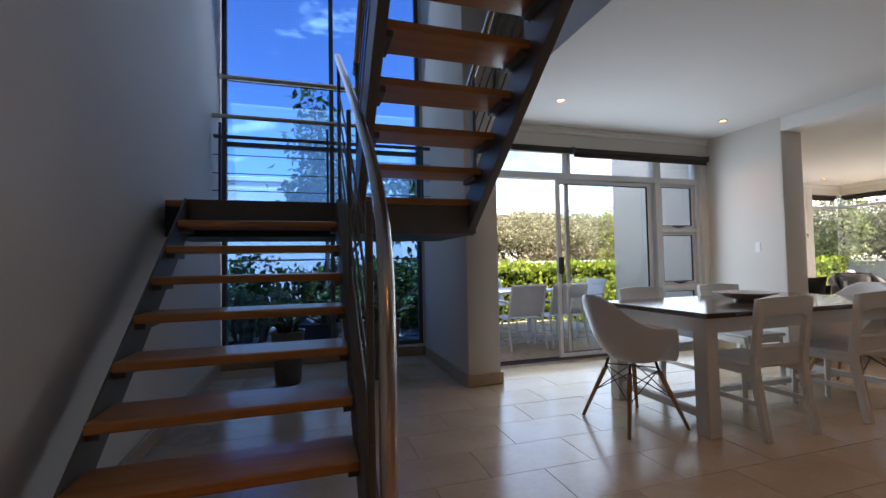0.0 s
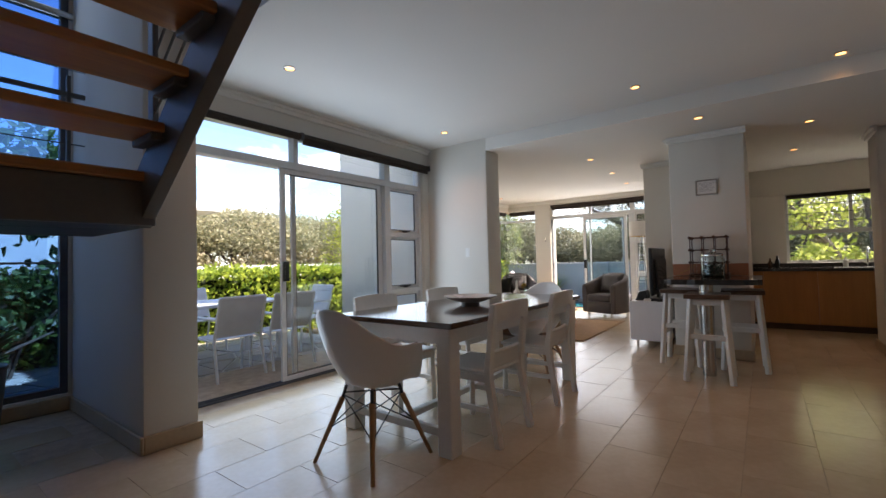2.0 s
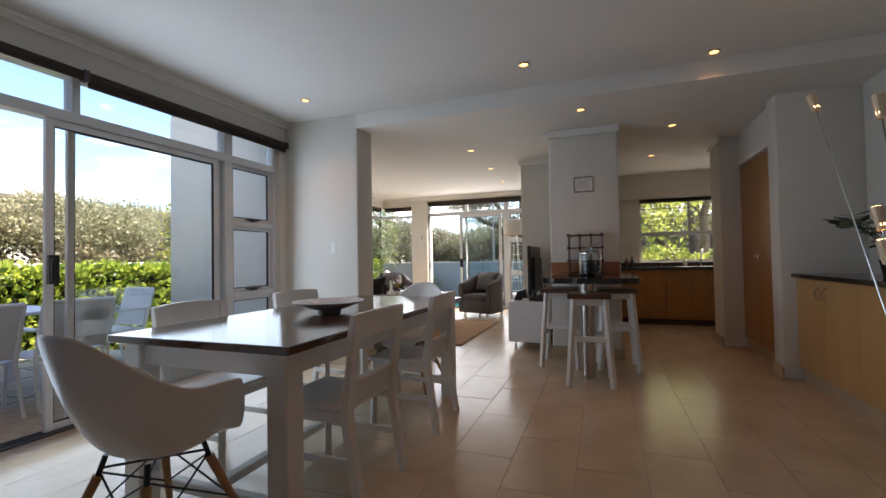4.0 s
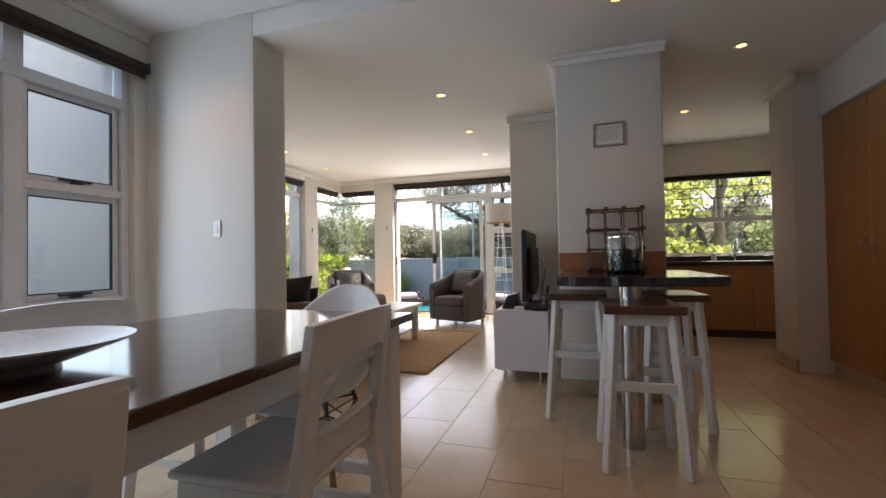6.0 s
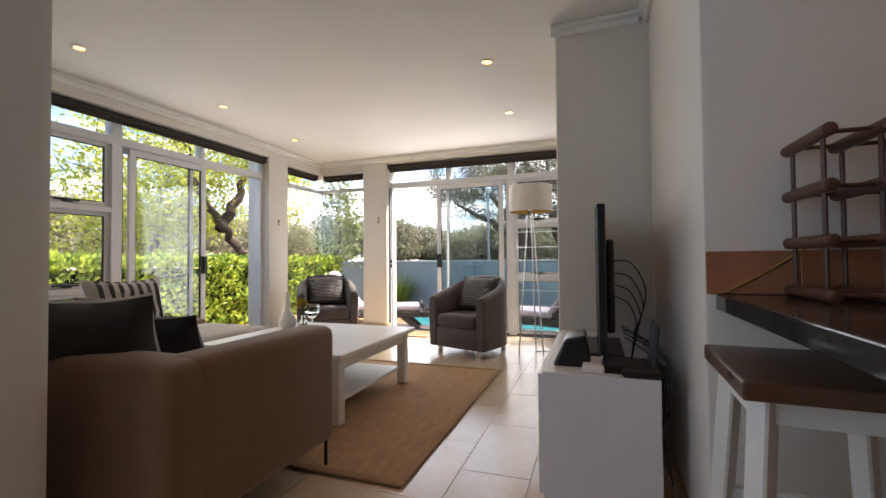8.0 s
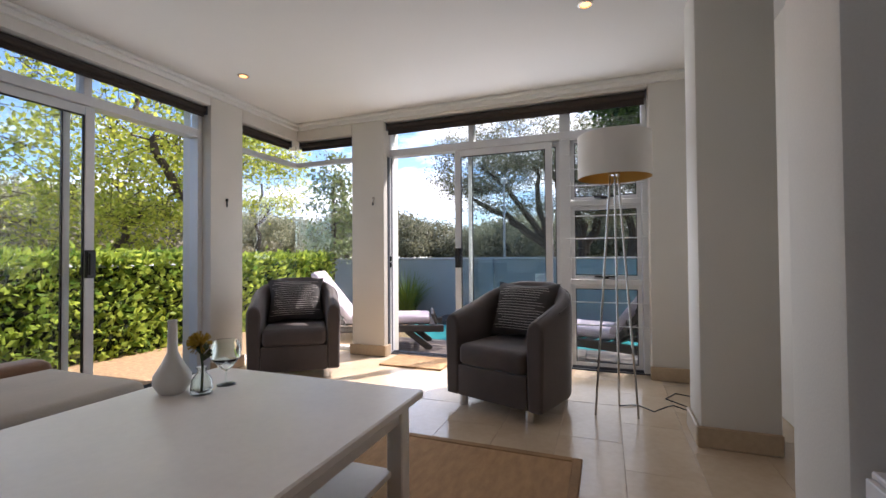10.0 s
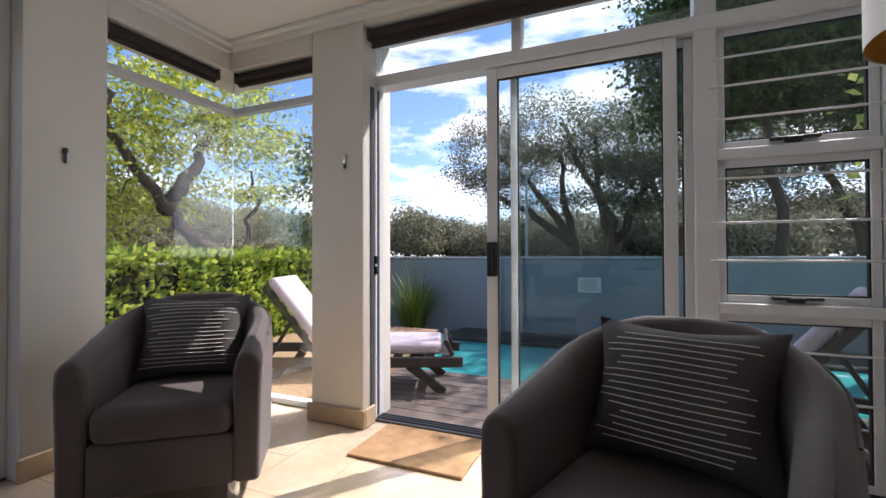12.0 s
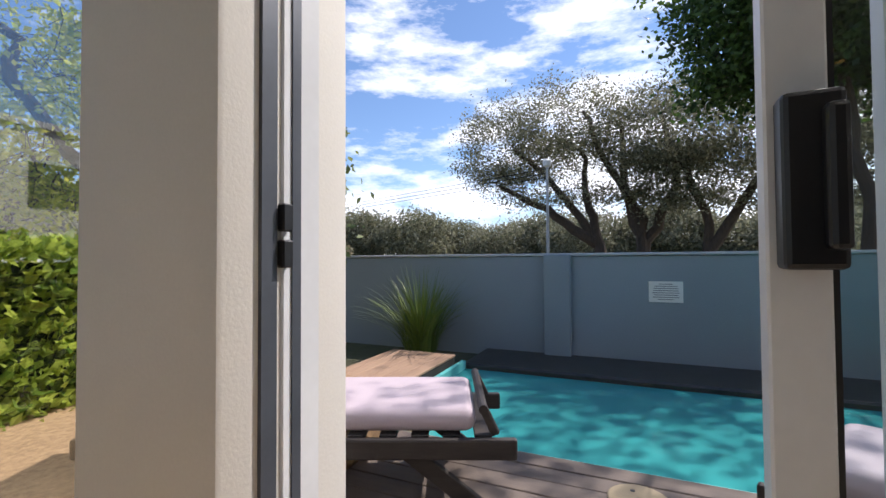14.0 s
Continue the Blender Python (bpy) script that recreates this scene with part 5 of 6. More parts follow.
part("panel", B(-0.45, 0.45, -0.025, 0.012, 0.06, 0.66, bevel=0.008, seg=2), BLACK, t)
part("screen", B(-0.435, 0.435, 0.0121, 0.0145, 0.085, 0.645), mat("dark_screen", (0.01, 0.01, 0.012), 0.08), t)
part("rear_bulge", B(-0.32, 0.32, -0.06, -0.0251, 0.12, 0.52, bevel=0.012, seg=2), BLACK, t)
part("neck", B(-0.05, 0.05, -0.02, 0.01, 0.012, 0.06, bevel=0.004), BLACK, t)
part("foot", B(-0.22, 0.22, -0.10, 0.12, 0.0, 0.012, bevel=0.004), BLACK, t)
s = thing("speaker", "small black wedge-shaped speaker beside the television", "speaker", (6.66, 1.60, 0.572))
bm = bmesh.new()
prism(bm, [(-0.07, 0), (0.08, 0), (0.03, 0.11), (-0.05, 0.13)], "x", -0.08, 0.10, 0.01)
part("case", bm, BLACK, s)
s = thing("set_top_box", "small black box on the television cabinet", "media box", (6.60, 1.43, 0.572))
part("case", B(-0.08, 0.08, -0.06, 0.06, 0, 0.035, bevel=0.005), BLACK, s)
s = thing("white_adapter", "small white plastic adapter on the cabinet", "adapter", (6.53, 1.52, 0.572))
part("case", B(-0.03, 0.03, -0.04, 0.04, 0, 0.03, bevel=0.005), WHITEPLASTIC, s)
s = thing("router", "black wireless router with three aerials", "router", (6.58, 1.34, 0.572))
part("case", B(-0.11, 0.11, -0.05, 0.08, 0, 0.032, bevel=0.008), BLACK, s)
for k in (-0.07, 0.0, 0.07):
    part("aerial", T([(k, -0.03, 0.02), (k * 1.25, -0.045, 0.19)], 0.008, 6), BLACK, s)
c = thing("cable_tangle", "loops of thin black cable behind the television", "cables", (0, 0, 0))
rng = random.Random(21)


def loose(pts, k=6):
    """A smooth line through loose points."""
    p = [Vector(pts[0])] + [Vector(q) for q in pts] + [Vector(pts[-1])]
    return [0.5 * (2 * b + (c_ - a) * t + (2 * a - 5 * b + 4 * c_ - e) * t * t + (3 * b - a - 3 * c_ + e) * t ** 3)
            for a, b, c_, e in zip(p, p[1:], p[2:], p[3:]) for t in [i / k for i in range(k)]]


for k in range(4):
    part("cable", T(loose([(6.66 + 0.04 * k, 1.44, 1.0 - 0.05 * k), (6.64 + 0.05 * k, 1.37, 0.99 - 0.06 * k), (6.63, 1.32 + 0.01 * k, 0.88 - 0.05 * k), (6.66 + 0.03 * k, 1.35, 0.72), (6.64, 1.38, 0.582)]), 0.003, 5), BLACK, c, smooth=True)
for k in range(4):
    pts = [(6.60 + 0.1 * k, 1.40, 0.70)]
    for j in range(4):
        pts.append((6.52 + 0.06 * k + rng.uniform(-0.04, 0.04), 1.262 + rng.uniform(-0.008, 0.015), 0.60 - 0.14 * j + rng.uniform(-0.03, 0.03)))
    part("cable", T(loose(pts), 0.003, 5), BLACK, c, smooth=True)
c = thing("yellow_cable", "thin yellow cable hanging down the splashback", "cable", (0, 0, 0))
part("cable", T([(6.262, 1.14, 0.905), (6.262, 1.03, 0.97), (6.262, 0.96, 1.02), (6.24, 0.94, 1.04)], 0.0025, 5), mat("yellow_cable_skin", (0.5, 0.33, 0.06), 0.5), c)

# tripod floor lamp
fl = thing("tripod_floor_lamp", "floor lamp with white drum shade, gold inside, on steel legs", "floor lamp", (9.37, 2.15, 0))
bm = bmesh.new()
lathe(bm, [(0.225, 1.51), (0.225, 1.785)], 48)
for f in [f for f in bm.faces if len(f.verts) > 4]:
    bm.faces.remove(f)
sh = part("shade", bm, mat("white_lampshade", (0.74, 0.72, 0.68), 0.8, var=0.03, fine=200, bump=0.1), fl, smooth=True)
bm = bmesh.new()
lathe(bm, [(0.222, 1.511), (0.222, 1.784)], 48)
for f in [f for f in bm.faces if len(f.verts) > 4]:
    bm.faces.remove(f)
part("shade_lining", bm, mat("gold_lining", (0.62, 0.40, 0.13), 0.35, 0.8, var=0.05), sh, "gold foil lining", smooth=True)
HUB = (0, 0, 1.55)
for i, (x, y) in enumerate(((-0.09, 0.13), (0.14, -0.015), (-0.07, -0.12))):
    part("leg", T([(x, y, 0), (x * 0.18, y * 0.18, 1.55)], 0.007, 8), STAINLESS, fl, smooth=True)
part("hub", lathe(bmesh.new(), [(0.0, 1.53), (0.035, 1.53), (0.035, 1.575), (0.0, 1.575)], 20), STAINLESS, fl, smooth=True)
part("bulb", lathe(bmesh.new(), [(0.012, 1.576), (0.018, 1.60), (0.03, 1.64), (0.022, 1.68), (0.0, 1.69)], 16), mat("frosted_bulb", (0.8, 0.8, 0.78), 0.4), fl, smooth=True)
for k in range(3):
    a = k * 2.094
    part("spoke", T([(0.03 * math.cos(a), 0.03 * math.sin(a), 1.565), (0.222 * math.cos(a), 0.222 * math.sin(a), 1.565)], 0.003, 5), STAINLESS, fl)
c = thing("lamp_cable", "black lamp cable looped on the floor", "cable", (0, 0, 0))
part("cable", T([(9.50, 2.13, 0.006), (9.55, 2.02, 0.006), (9.45, 1.93, 0.006), (9.50, 1.85, 0.03), (9.62, 1.80, 0.006), (9.52, 1.70, 0.006), (9.66, 1.60, 0.006), (9.85, 1.62, 0.006), (9.90, 1.75, 0.006), (9.75, 1.83, 0.006), (9.55, 1.66, 0.008), (9.50, 1.50, 0.006), (9.58, 1.30, 0.006)], 0.004, 6), BLACK, c, smooth=True)
part("plug", B(9.50, 9.58, 1.60, 1.65, 0.004, 0.035, bevel=0.006), BLACK, c)

mat_ = thing("door_mat", "brown coir door mat before the pool door", "door mat", (10.13, 3.89, 0))
part("coir", B(-0.21, 0.21, -0.31, 0.31, 0.0, 0.016, bevel=0.004), mat("coir", (0.40, 0.24, 0.115), 0.95, var=0.25, scale=14, fine=220, bump=0.8), mat_)
for at in ((9.30, 5.408, 1.52), (10.248, 4.44, 1.57)):
    k = thing("key_hook", "small wall hook with a key on it", "hook", at)
    if at[0] < 10:
        part("hook", B(-0.008, 0.008, -0.02, 0, 0, 0.025, bevel=0.002), BLACK, k)
        part("key", B(-0.006, 0.006, -0.014, -0.008, -0.05, -0.001, bevel=0.001), BLACK, k)
    else:
        part("hook", B(-0.02, 0, -0.008, 0.008, 0.0, 0.025, bevel=0.002), BRASSY, k)
        part("key", B(-0.014, -0.008, -0.010, 0.010, -0.03, -0.001, bevel=0.002), BLACK, k)
        part("key_ring", lathe(bmesh.new(), [(0.012, 0.03), (0.014, 0.045), (0.010, 0.06), (0.0, 0.06)], 12), BRASSY, k)

# ceiling downlights, the two over the entrance unseen and added for brightness
for x, y, z in DOWNLIGHTS:
    d = thing("downlight", "small recessed ceiling downlight, lit", "downlight", (x, y, z), 0, "ceiling downlights")
    part("ring", lathe(bmesh.new(), [(0.034, -0.001), (0.045, -0.001), (0.045, -0.006), (0.034, -0.009), (0.034, -0.001)], 24), BRASSY, d, smooth=True)
    part("bulb", lathe(bmesh.new(), [(0.0, -0.004), (0.031, -0.004), (0.031, -0.001), (0.0, -0.001)], 20), glow_mat("downlight_bulb", (1.0, 0.52, 0.18), 1.3), d, "glowing warm bulb")

# ---- outside ----
GRASS_MAT = mat("dry_ground", (0.16, 0.14, 0.09), 0.95, var=0.3, scale=0.6, fine=8, bump=0.3, tint=(0.06, 0.075, 0.03))
GRAVEL = mat("gravel", (0.50, 0.33, 0.18), 0.95, var=0.3, scale=30, fine=140, bump=0.9, tint=(0.20, 0.12, 0.06))
PAVE = mat("slate_paving", (0.46, 0.42, 0.37), 0.75, var=0.25, scale=3, fine=40, bump=0.3, obj_var=0.6, tint=(0.24, 0.215, 0.19))
DECK = mat("weathered_decking", (0.22, 0.17, 0.135), 0.7, var=0.3, scale=3, fine=30, bump=0.3, stretch=(6, 0.5, 6), tint=(0.10, 0.078, 0.065), obj_var=0.4)
DECK_LIGHT = mat("pale_decking", (0.42, 0.27, 0.17), 0.7, var=0.25, scale=3, fine=30, bump=0.3, stretch=(0.6, 6, 6), tint=(0.26, 0.16, 0.10))
GARDENWALL = mat("grey_blue_wall_paint", (0.29, 0.335, 0.365), 0.85, var=0.08, scale=0.8, fine=60, bump=0.2)
WHITEWALL = mat("white_outside_plaster", (0.72, 0.71, 0.68), 0.85, var=0.06, scale=0.8, fine=60, bump=0.2)
BARK = mat("bark", (0.12, 0.085, 0.06), 0.95, var=0.3, scale=6, fine=40, bump=0.6, stretch=(3, 3, 0.6), tint=(0.05, 0.035, 0.026))
HEDGE_SHADE = mat("hedge_shade", (0.02, 0.03, 0.008), 0.9, var=0.3)

bm = bmesh.new()
# one ground sheet with a hole where the pool is sunk
for x0, x1, y0, y1 in ((-400, 12.35, -400, 400), (14.4, 400, -400, 400), (12.35, 14.4, 5.55, 400), (12.35, 14.4, -400, -3.0)):
    v = [bm.verts.new((x, y, -0.36)) for x, y in ((x0, y0), (x1, y0), (x1, y1), (x0, y1))]
    bm.faces.new(v)
setting("ground", bm, GRASS_MAT, "dry earth and grass reaching to the horizon", "ground")
setting("gravel_bed", B(5.6, 12.9, 5.76, 8.4, -0.4, -0.09), GRAVEL, "pale brown gravel in front of the hedge", "gravel")
setting("gravel_strip", B(10.6, 12.9, 5.2, 5.758, -0.4, -0.094), GRAVEL, "gravel beside the pool deck", "gravel")
terrace = setting("terrace", B(-1.5, 5.24, 4.26, 8.4, -0.4, -0.045), mat("terrace_joint", (0.58, 0.55, 0.50), 0.9, var=0.2, scale=8, fine=60, bump=0.3), "crazy-paved stone terrace with pale joints", "terrace")
setting("pool_wall", B(15.3, 15.55, -9, 9.5, -0.5, 0.95, bevel=0.012), GARDENWALL, "grey-blue painted garden wall behind the pool", "wall")
setting("pool_wall_coping", B(15.27, 15.58, -9, 9.5, 0.951, 0.985, bevel=0.008), mat("coping", (0.55, 0.56, 0.56), 0.8), "pale coping on the garden wall", "coping")
setting("pool_wall_pilaster", B(15.18, 15.299, 4.44, 4.76, -0.4, 0.97, bevel=0.012), GARDENWALL, "grey-blue pilaster of the garden wall", "pilaster")
setting("pool_ledge", B(14.4, 15.3, -3.0, 5.55, -0.9, -0.27, bevel=0.02), mat("dark_brown_stone", (0.055, 0.045, 0.036), 0.35, var=0.3, scale=5, fine=40, bump=0.3), "dark brown stone ledge along the pool", "ledge")
bm = bmesh.new()
box(bm, 12.30, 14.4, -3.0, 5.55, -1.6, -1.5)
box(bm, 12.30, 12.36, -3.0, 5.55, -1.5, -0.24)
box(bm, 12.36, 14.4, 5.5, 5.55, -1.5, -0.24)
box(bm, 12.36, 14.4, -3.05, -3.0, -1.5, -0.24)
setting("pool_basin", bm, mat("pool_plaster", (0.12, 0.52, 0.50), 0.6, var=0.06, scale=2), "turquoise plastered swimming pool basin", "pool")
bm = bmesh.new()
v = [bm.verts.new(p) for p in ((12.36, -3.0, -0.33), (14.4, -3.0, -0.33), (14.4, 5.5, -0.33), (12.36, 5.5, -0.33))]
bm.faces.new(v)
wt = setting("pool_water", bm, mat("turquoise_water", (0.045, 0.34, 0.335), 0.07, var=0.04, scale=0.7, fine=5, bump=0.04), "still turquoise pool water", "water")
deck = setting("pool_deck", B(10.6, 12.34, -3.0, 5.19, -0.4, -0.235), mat("deck_gap", (0.02, 0.017, 0.015), 0.9), "weathered dark timber pool deck", "deck")

# ---- hedge and trees ----
def leaf_quads(bm, centre, n, spread, size, rng, flat=0.0, axis=None):
    for _ in range(n):
        p = Vector(centre) + Vector((rng.gauss(0, spread[0]), rng.gauss(0, spread[1]), rng.gauss(0, spread[2])))
        leaf(bm, p, size * rng.uniform(0.6, 1.3), rng, flat, axis)


def leaf(bm, p, s, rng, flat=0.0, axis=None):
    a = Vector((rng.gauss(0, 1), rng.gauss(0, 1), rng.gauss(0, 1) * (1 - flat)))
    if axis is not None:
        a = a * 0.5 + Vector(axis)
    if a.length < 1e-3:
        a = Vector((1, 0, 0))
    a.normalize()
    b = a.cross(Vector((rng.gauss(0, 1), rng.gauss(0, 1), rng.gauss(0, 1)))).normalized()
    c = a.cross(b)
    w = s * 0.3
    v = [bm.verts.new(p), bm.verts.new(p + a * s * 0.5 + b * w + c * s * 0.08), bm.verts.new(p + a * s), bm.verts.new(p + a * s * 0.5 - b * w + c * s * 0.08)]
    bm.faces.new((v[0], v[1], v[2]))
    bm.faces.new((v[0], v[2], v[3]))


def leaf_mat(name, a, b, glow=0.45):
    """Leaves of two tones, piece by piece, that let some light through."""
    m = bpy.data.materials.new(name)
    m.use_nodes = True
    n, l = m.node_tree.nodes, m.node_tree.links
    pb, out = n["Principled BSDF"], n["Material Output"]
    g = n.new("ShaderNodeNewGeometry")
    mx = n.new("ShaderNodeMix")
    mx.data_type = "RGBA"
    mx.inputs["A"].default_value, mx.inputs["B"].default_value = (*a, 1), (*b, 1)
    l.new(g.outputs["Random Per Island"], mx.inputs["Factor"])
    l.new(mx.outputs["Result"], pb.inputs["Base Color"])
    pb.inputs["Roughness"].default_value = 0.5
    tr = n.new("ShaderNodeBsdfTranslucent")
    l.new(mx.outputs["Result"], tr.inputs["Color"])
    ms = n.new("ShaderNodeMixShader")
    ms.inputs["Fac"].default_value = glow
    l.new(pb.outputs["BSDF"], ms.inputs[1])
    l.new(tr.outputs["BSDF"], ms.inputs[2])
    l.new(ms.outputs["Shader"], out.inputs["Surface"])
    MATS[name] = m
    return m


def tree(name, at, trunks, crown, m, label, leaf_size=0.14, per=26, spread=0.3, r0=0.2, seed=1, flat=0.3, wiggle=0.10, bark=None, shell=0.6, group=""):
    """trunks: lines of points from the root; crown: ellipsoids (centre, radii, tips). Branches run from the nearest wood to each tip,
    and every tip carries a tuft of leaves."""
    rng = random.Random(seed)
    t = thing(name, label, "tree", at, 0, group)
    wood, leaves = bmesh.new(), bmesh.new()
    nodes = []
    for line in trunks:
        pts = []
        for p, q in zip(line, line[1:]):
            for k in range(5):
                f = k / 5
                w = Vector((rng.gauss(0, wiggle * 0.4), rng.gauss(0, wiggle * 0.4), 0)) if pts else Vector((0, 0, 0))
                pts.append(Vector(p).lerp(Vector(q), f) + w)
        pts.append(Vector(line[-1]))
        k = len(pts)
        tube(wood, pts, [r0 * (1 - 0.72 * i / k) for i in range(k)], 9, cap=False)
        nodes += [(tuple(p), r0 * (1 - 0.72 * i / k)) for i, p in enumerate(pts) if i > k * 0.35]
    tips = []
    for c, r, n, *few in crown:
        for _ in range(n):
            d = Vector((rng.gauss(0, 1), rng.gauss(0, 1), rng.gauss(0, 1))).normalized() * (shell + (1 - shell) * rng.random() ** 0.5)
            if d.z < -0.45:
                d.z *= 0.4
            tips.append((Vector((c[0] + d.x * r[0], c[1] + d.y * r[1], c[2] + d.z * r[2])), few[0] if few else per))
    root = Vector(trunks[0][-1])
    tips.sort(key=lambda p: (p[0] - root).length)
    pos = np.array([n[0] for n in nodes])
    rad = [n[1] for n in nodes]
    for tip, tuft in tips:
        dv = pos - np.array(tip)
        cost = np.sqrt((dv ** 2).sum(1)) + 1.2 * np.maximum(0, dv[:, 2] + 0.1)
        i = int(np.argmin(cost))
        a = Vector(pos[i])
        length = (tip - a).length
        ra = min(rad[i] * 0.6, 0.012 + 0.016 * length)
        pts, rs, extra = [a], [ra], []
        for k in (1, 2, 3, 4):
            f = k / 4
            p = a.lerp(tip, f) + Vector((rng.gauss(0, wiggle), rng.gauss(0, wiggle), rng.gauss(0, wiggle) + 0.10 * length * f * (1 - f))) * (1 if k < 4 else 0)
            pts.append(p)
            rs.append(max(0.006, ra * (1 - 0.7 * f)))
            extra.append(tuple(p))
        tube(wood, pts, rs, 5 if ra > 0.03 else 4, cap=False)
        pos = np.vstack([pos, np.array(extra)])
        rad += rs[1:]
        leaf_quads(leaves, tip, tuft, (spread, spread, spread * 0.6), leaf_size, rng, flat)
        if tuft > 8:
            leaf_quads(leaves, pts[3], tuft // 4, (spread * 0.7, spread * 0.7, spread * 0.5), leaf_size, rng, flat)
    part("trunk", wood, bark or BARK, t, smooth=True)
    part("crown", leaves, m, t)["kind"] = "stuff"
    return t


PINE_LEAF = leaf_mat("pine_needles", (0.10, 0.11, 0.06), (0.34, 0.33, 0.21), 0.45)
SPRING_LEAF = leaf_mat("spring_leaf", (0.32, 0.40, 0.05), (0.70, 0.68, 0.12), 0.65)
KITCHEN_LEAF = leaf_mat("sunlit_leaf", (0.27, 0.35, 0.06), (0.56, 0.58, 0.17), 0.65)
COAST_LEAF = leaf_mat("coastal_leaf", (0.20, 0.21, 0.11), (0.50, 0.47, 0.30), 0.4)
DARK_LEAF = leaf_mat("dark_leaf", (0.022, 0.048, 0.013), (0.11, 0.19, 0.042), 0.45)
GREY_LEAF = leaf_mat("olive_leaf", (0.10, 0.14, 0.05), (0.32, 0.36, 0.15), 0.45)
BUSH_LEAF = leaf_mat("dry_bush_leaf", (0.14, 0.13, 0.07), (0.36, 0.31, 0.18), 0.3)
PALE_BARK = mat("pale_bark", (0.20, 0.16, 0.125), 0.95, var=0.3, scale=6, fine=40, bump=0.5, stretch=(3, 3, 0.6), tint=(0.09, 0.07, 0.055))
HEDGE_LEAF = leaf_mat("hedge_leaf", (0.10, 0.19, 0.03), (0.58, 0.66, 0.11), 0.5)


def hedge(name, x0, x1, y0, y1, z0, z1, n, label, seed):
    rng = random.Random(seed)
    h = thing(name, label, "hedge")
    # Near-black box stands in for the shade between the leaves.
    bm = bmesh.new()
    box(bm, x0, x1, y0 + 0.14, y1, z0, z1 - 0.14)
    part("core", bm, HEDGE_SHADE, h)
    bm = bmesh.new()
    for _ in range(n):
        x = rng.uniform(x0, x1)
        top = rng.random() < 0.33
        bulge = 0.07 * noise.noise((x * 1.7, 3.1, seed)) + 0.05 * noise.noise((x * 5, 8, seed))
        if top:
            p = Vector((x, rng.uniform(y0, y1), z1 + bulge - 0.1 + abs(rng.gauss(0, 0.055))))
        else:
            z = z0 + (z1 - z0) * rng.random()
            bz = 0.10 * noise.noise((x * 2, z * 3, seed))
            p = Vector((x, y0 + 0.1 + bz - rng.gauss(0, 0.05), z))
        leaf(bm, p, rng.uniform(0.06, 0.13), rng, 0.2, (0, -0.6, 0.5))
    me = part("foliage", bm, HEDGE_LEAF, h, "glossy green leaves")
    me["kind"] = "stuff"
    return h


hedge("hedge", 0.5, 13.6, 7.25, 8.2, -0.3, 1.05, 26000, "clipped glossy green hedge along the garden", 3)



# bushes, trees and street behind the hedge
def bush(name, at, w, d, h, n, m, seed, label, size=0.16):
    rng = random.Random(seed)
    b = thing(name, label, "bush", at)
    bm = bmesh.new()
    lobes = [(rng.uniform(-0.45, 0.45) * w, rng.uniform(-0.4, 0.4) * d, rng.uniform(0.25, 0.75) * h, rng.uniform(0.18, 0.32)) for _ in range(16)]
    for _ in range(n):
        lx, ly, lz, lr = rng.choice(lobes)
        v = Vector((rng.gauss(0, 1), rng.gauss(0, 1), rng.gauss(0, 1))).normalized() * rng.uniform(0.7, 1.05)
        leaf(bm, Vector((lx + v.x * lr * w * 0.6, ly + v.y * lr * d * 0.6, max(0.0, lz + v.z * lr * h))), size * rng.uniform(0.6, 1.4), rng)
    part("foliage", bm, m, b)["kind"] = "stuff"
    bm = bmesh.new()
    for _ in range(40):
        lx, ly, lz, lr = rng.choice(lobes)
        tube(bm, [(lx * 0.2, ly * 0.2, -0.4), (lx * 0.6, ly * 0.6, lz * 0.5), (lx + rng.gauss(0, 0.2), ly, lz)], [0.05, 0.035, 0.012], 4)
    part("stems", bm, BARK, b)
    return b


# twisted spring-green trees behind the hedge
tree("spring_tree", (15.0, 11.0, -0.3), [[(0, 0, 0), (-0.5, 0, 1.4), (-1.5, 0, 2.3), (-2.4, -0.1, 3.5), (-2.9, 0, 4.8)], [(-1.4, 0, 2.2), (-0.6, 0.1, 3.3), (-0.1, 0.2, 4.4)]],
     [((-2.2, 0, 4.6), (2.6, 2.2, 2.1), 190), ((-0.2, 0.3, 4.2), (2.0, 1.8, 1.5), 110), ((-3.6, 0.4, 2.7), (1.6, 1.4, 1.1), 60)], SPRING_LEAF, "twisted garden tree with fresh yellow-green leaves", 0.11, 27, 0.24, 0.16, 15, 0.2, 0.16)
tree("spring_tree", (12.7, 13.0, -0.3), [[(0, 0, 0), (0.2, 0, 1.3), (0.8, 0, 2.2), (0.9, 0, 3.1)]],
     [((0.9, 0, 2.8), (1.9, 1.8, 1.4), 190), ((-0.3, 0, 1.7), (1.6, 1.5, 0.9), 80)], SPRING_LEAF, "garden tree with fresh yellow-green leaves", 0.11, 22, 0.26, 0.13, 23, 0.2, 0.16)
tree("spring_tree", (16.8, 12.2, -0.3), [[(0, 0, 0), (-0.2, 0, 1.5), (0.2, 0, 2.8), (0.0, 0, 3.6)]],
     [((0.0, 0, 3.4), (1.5, 1.5, 1.5), 110)], SPRING_LEAF, "slim garden tree with fresh yellow-green leaves", 0.10, 20, 0.24, 0.09, 31, 0.2, 0.14)
# slender drooping shrub beside the corner
tree("slender_tree", (13.9, 7.5, -0.3), [[(0, 0, 0), (0.0, 0, 1.6), (0.0, 0, 3.0)]], [((0, 0, 1.9), (0.5, 0.5, 1.5), 90)], GREY_LEAF, "slender grey-green shrub tree by the garden corner", 0.10, 22, 0.14, 0.04, 41, 0.0, 0.05)
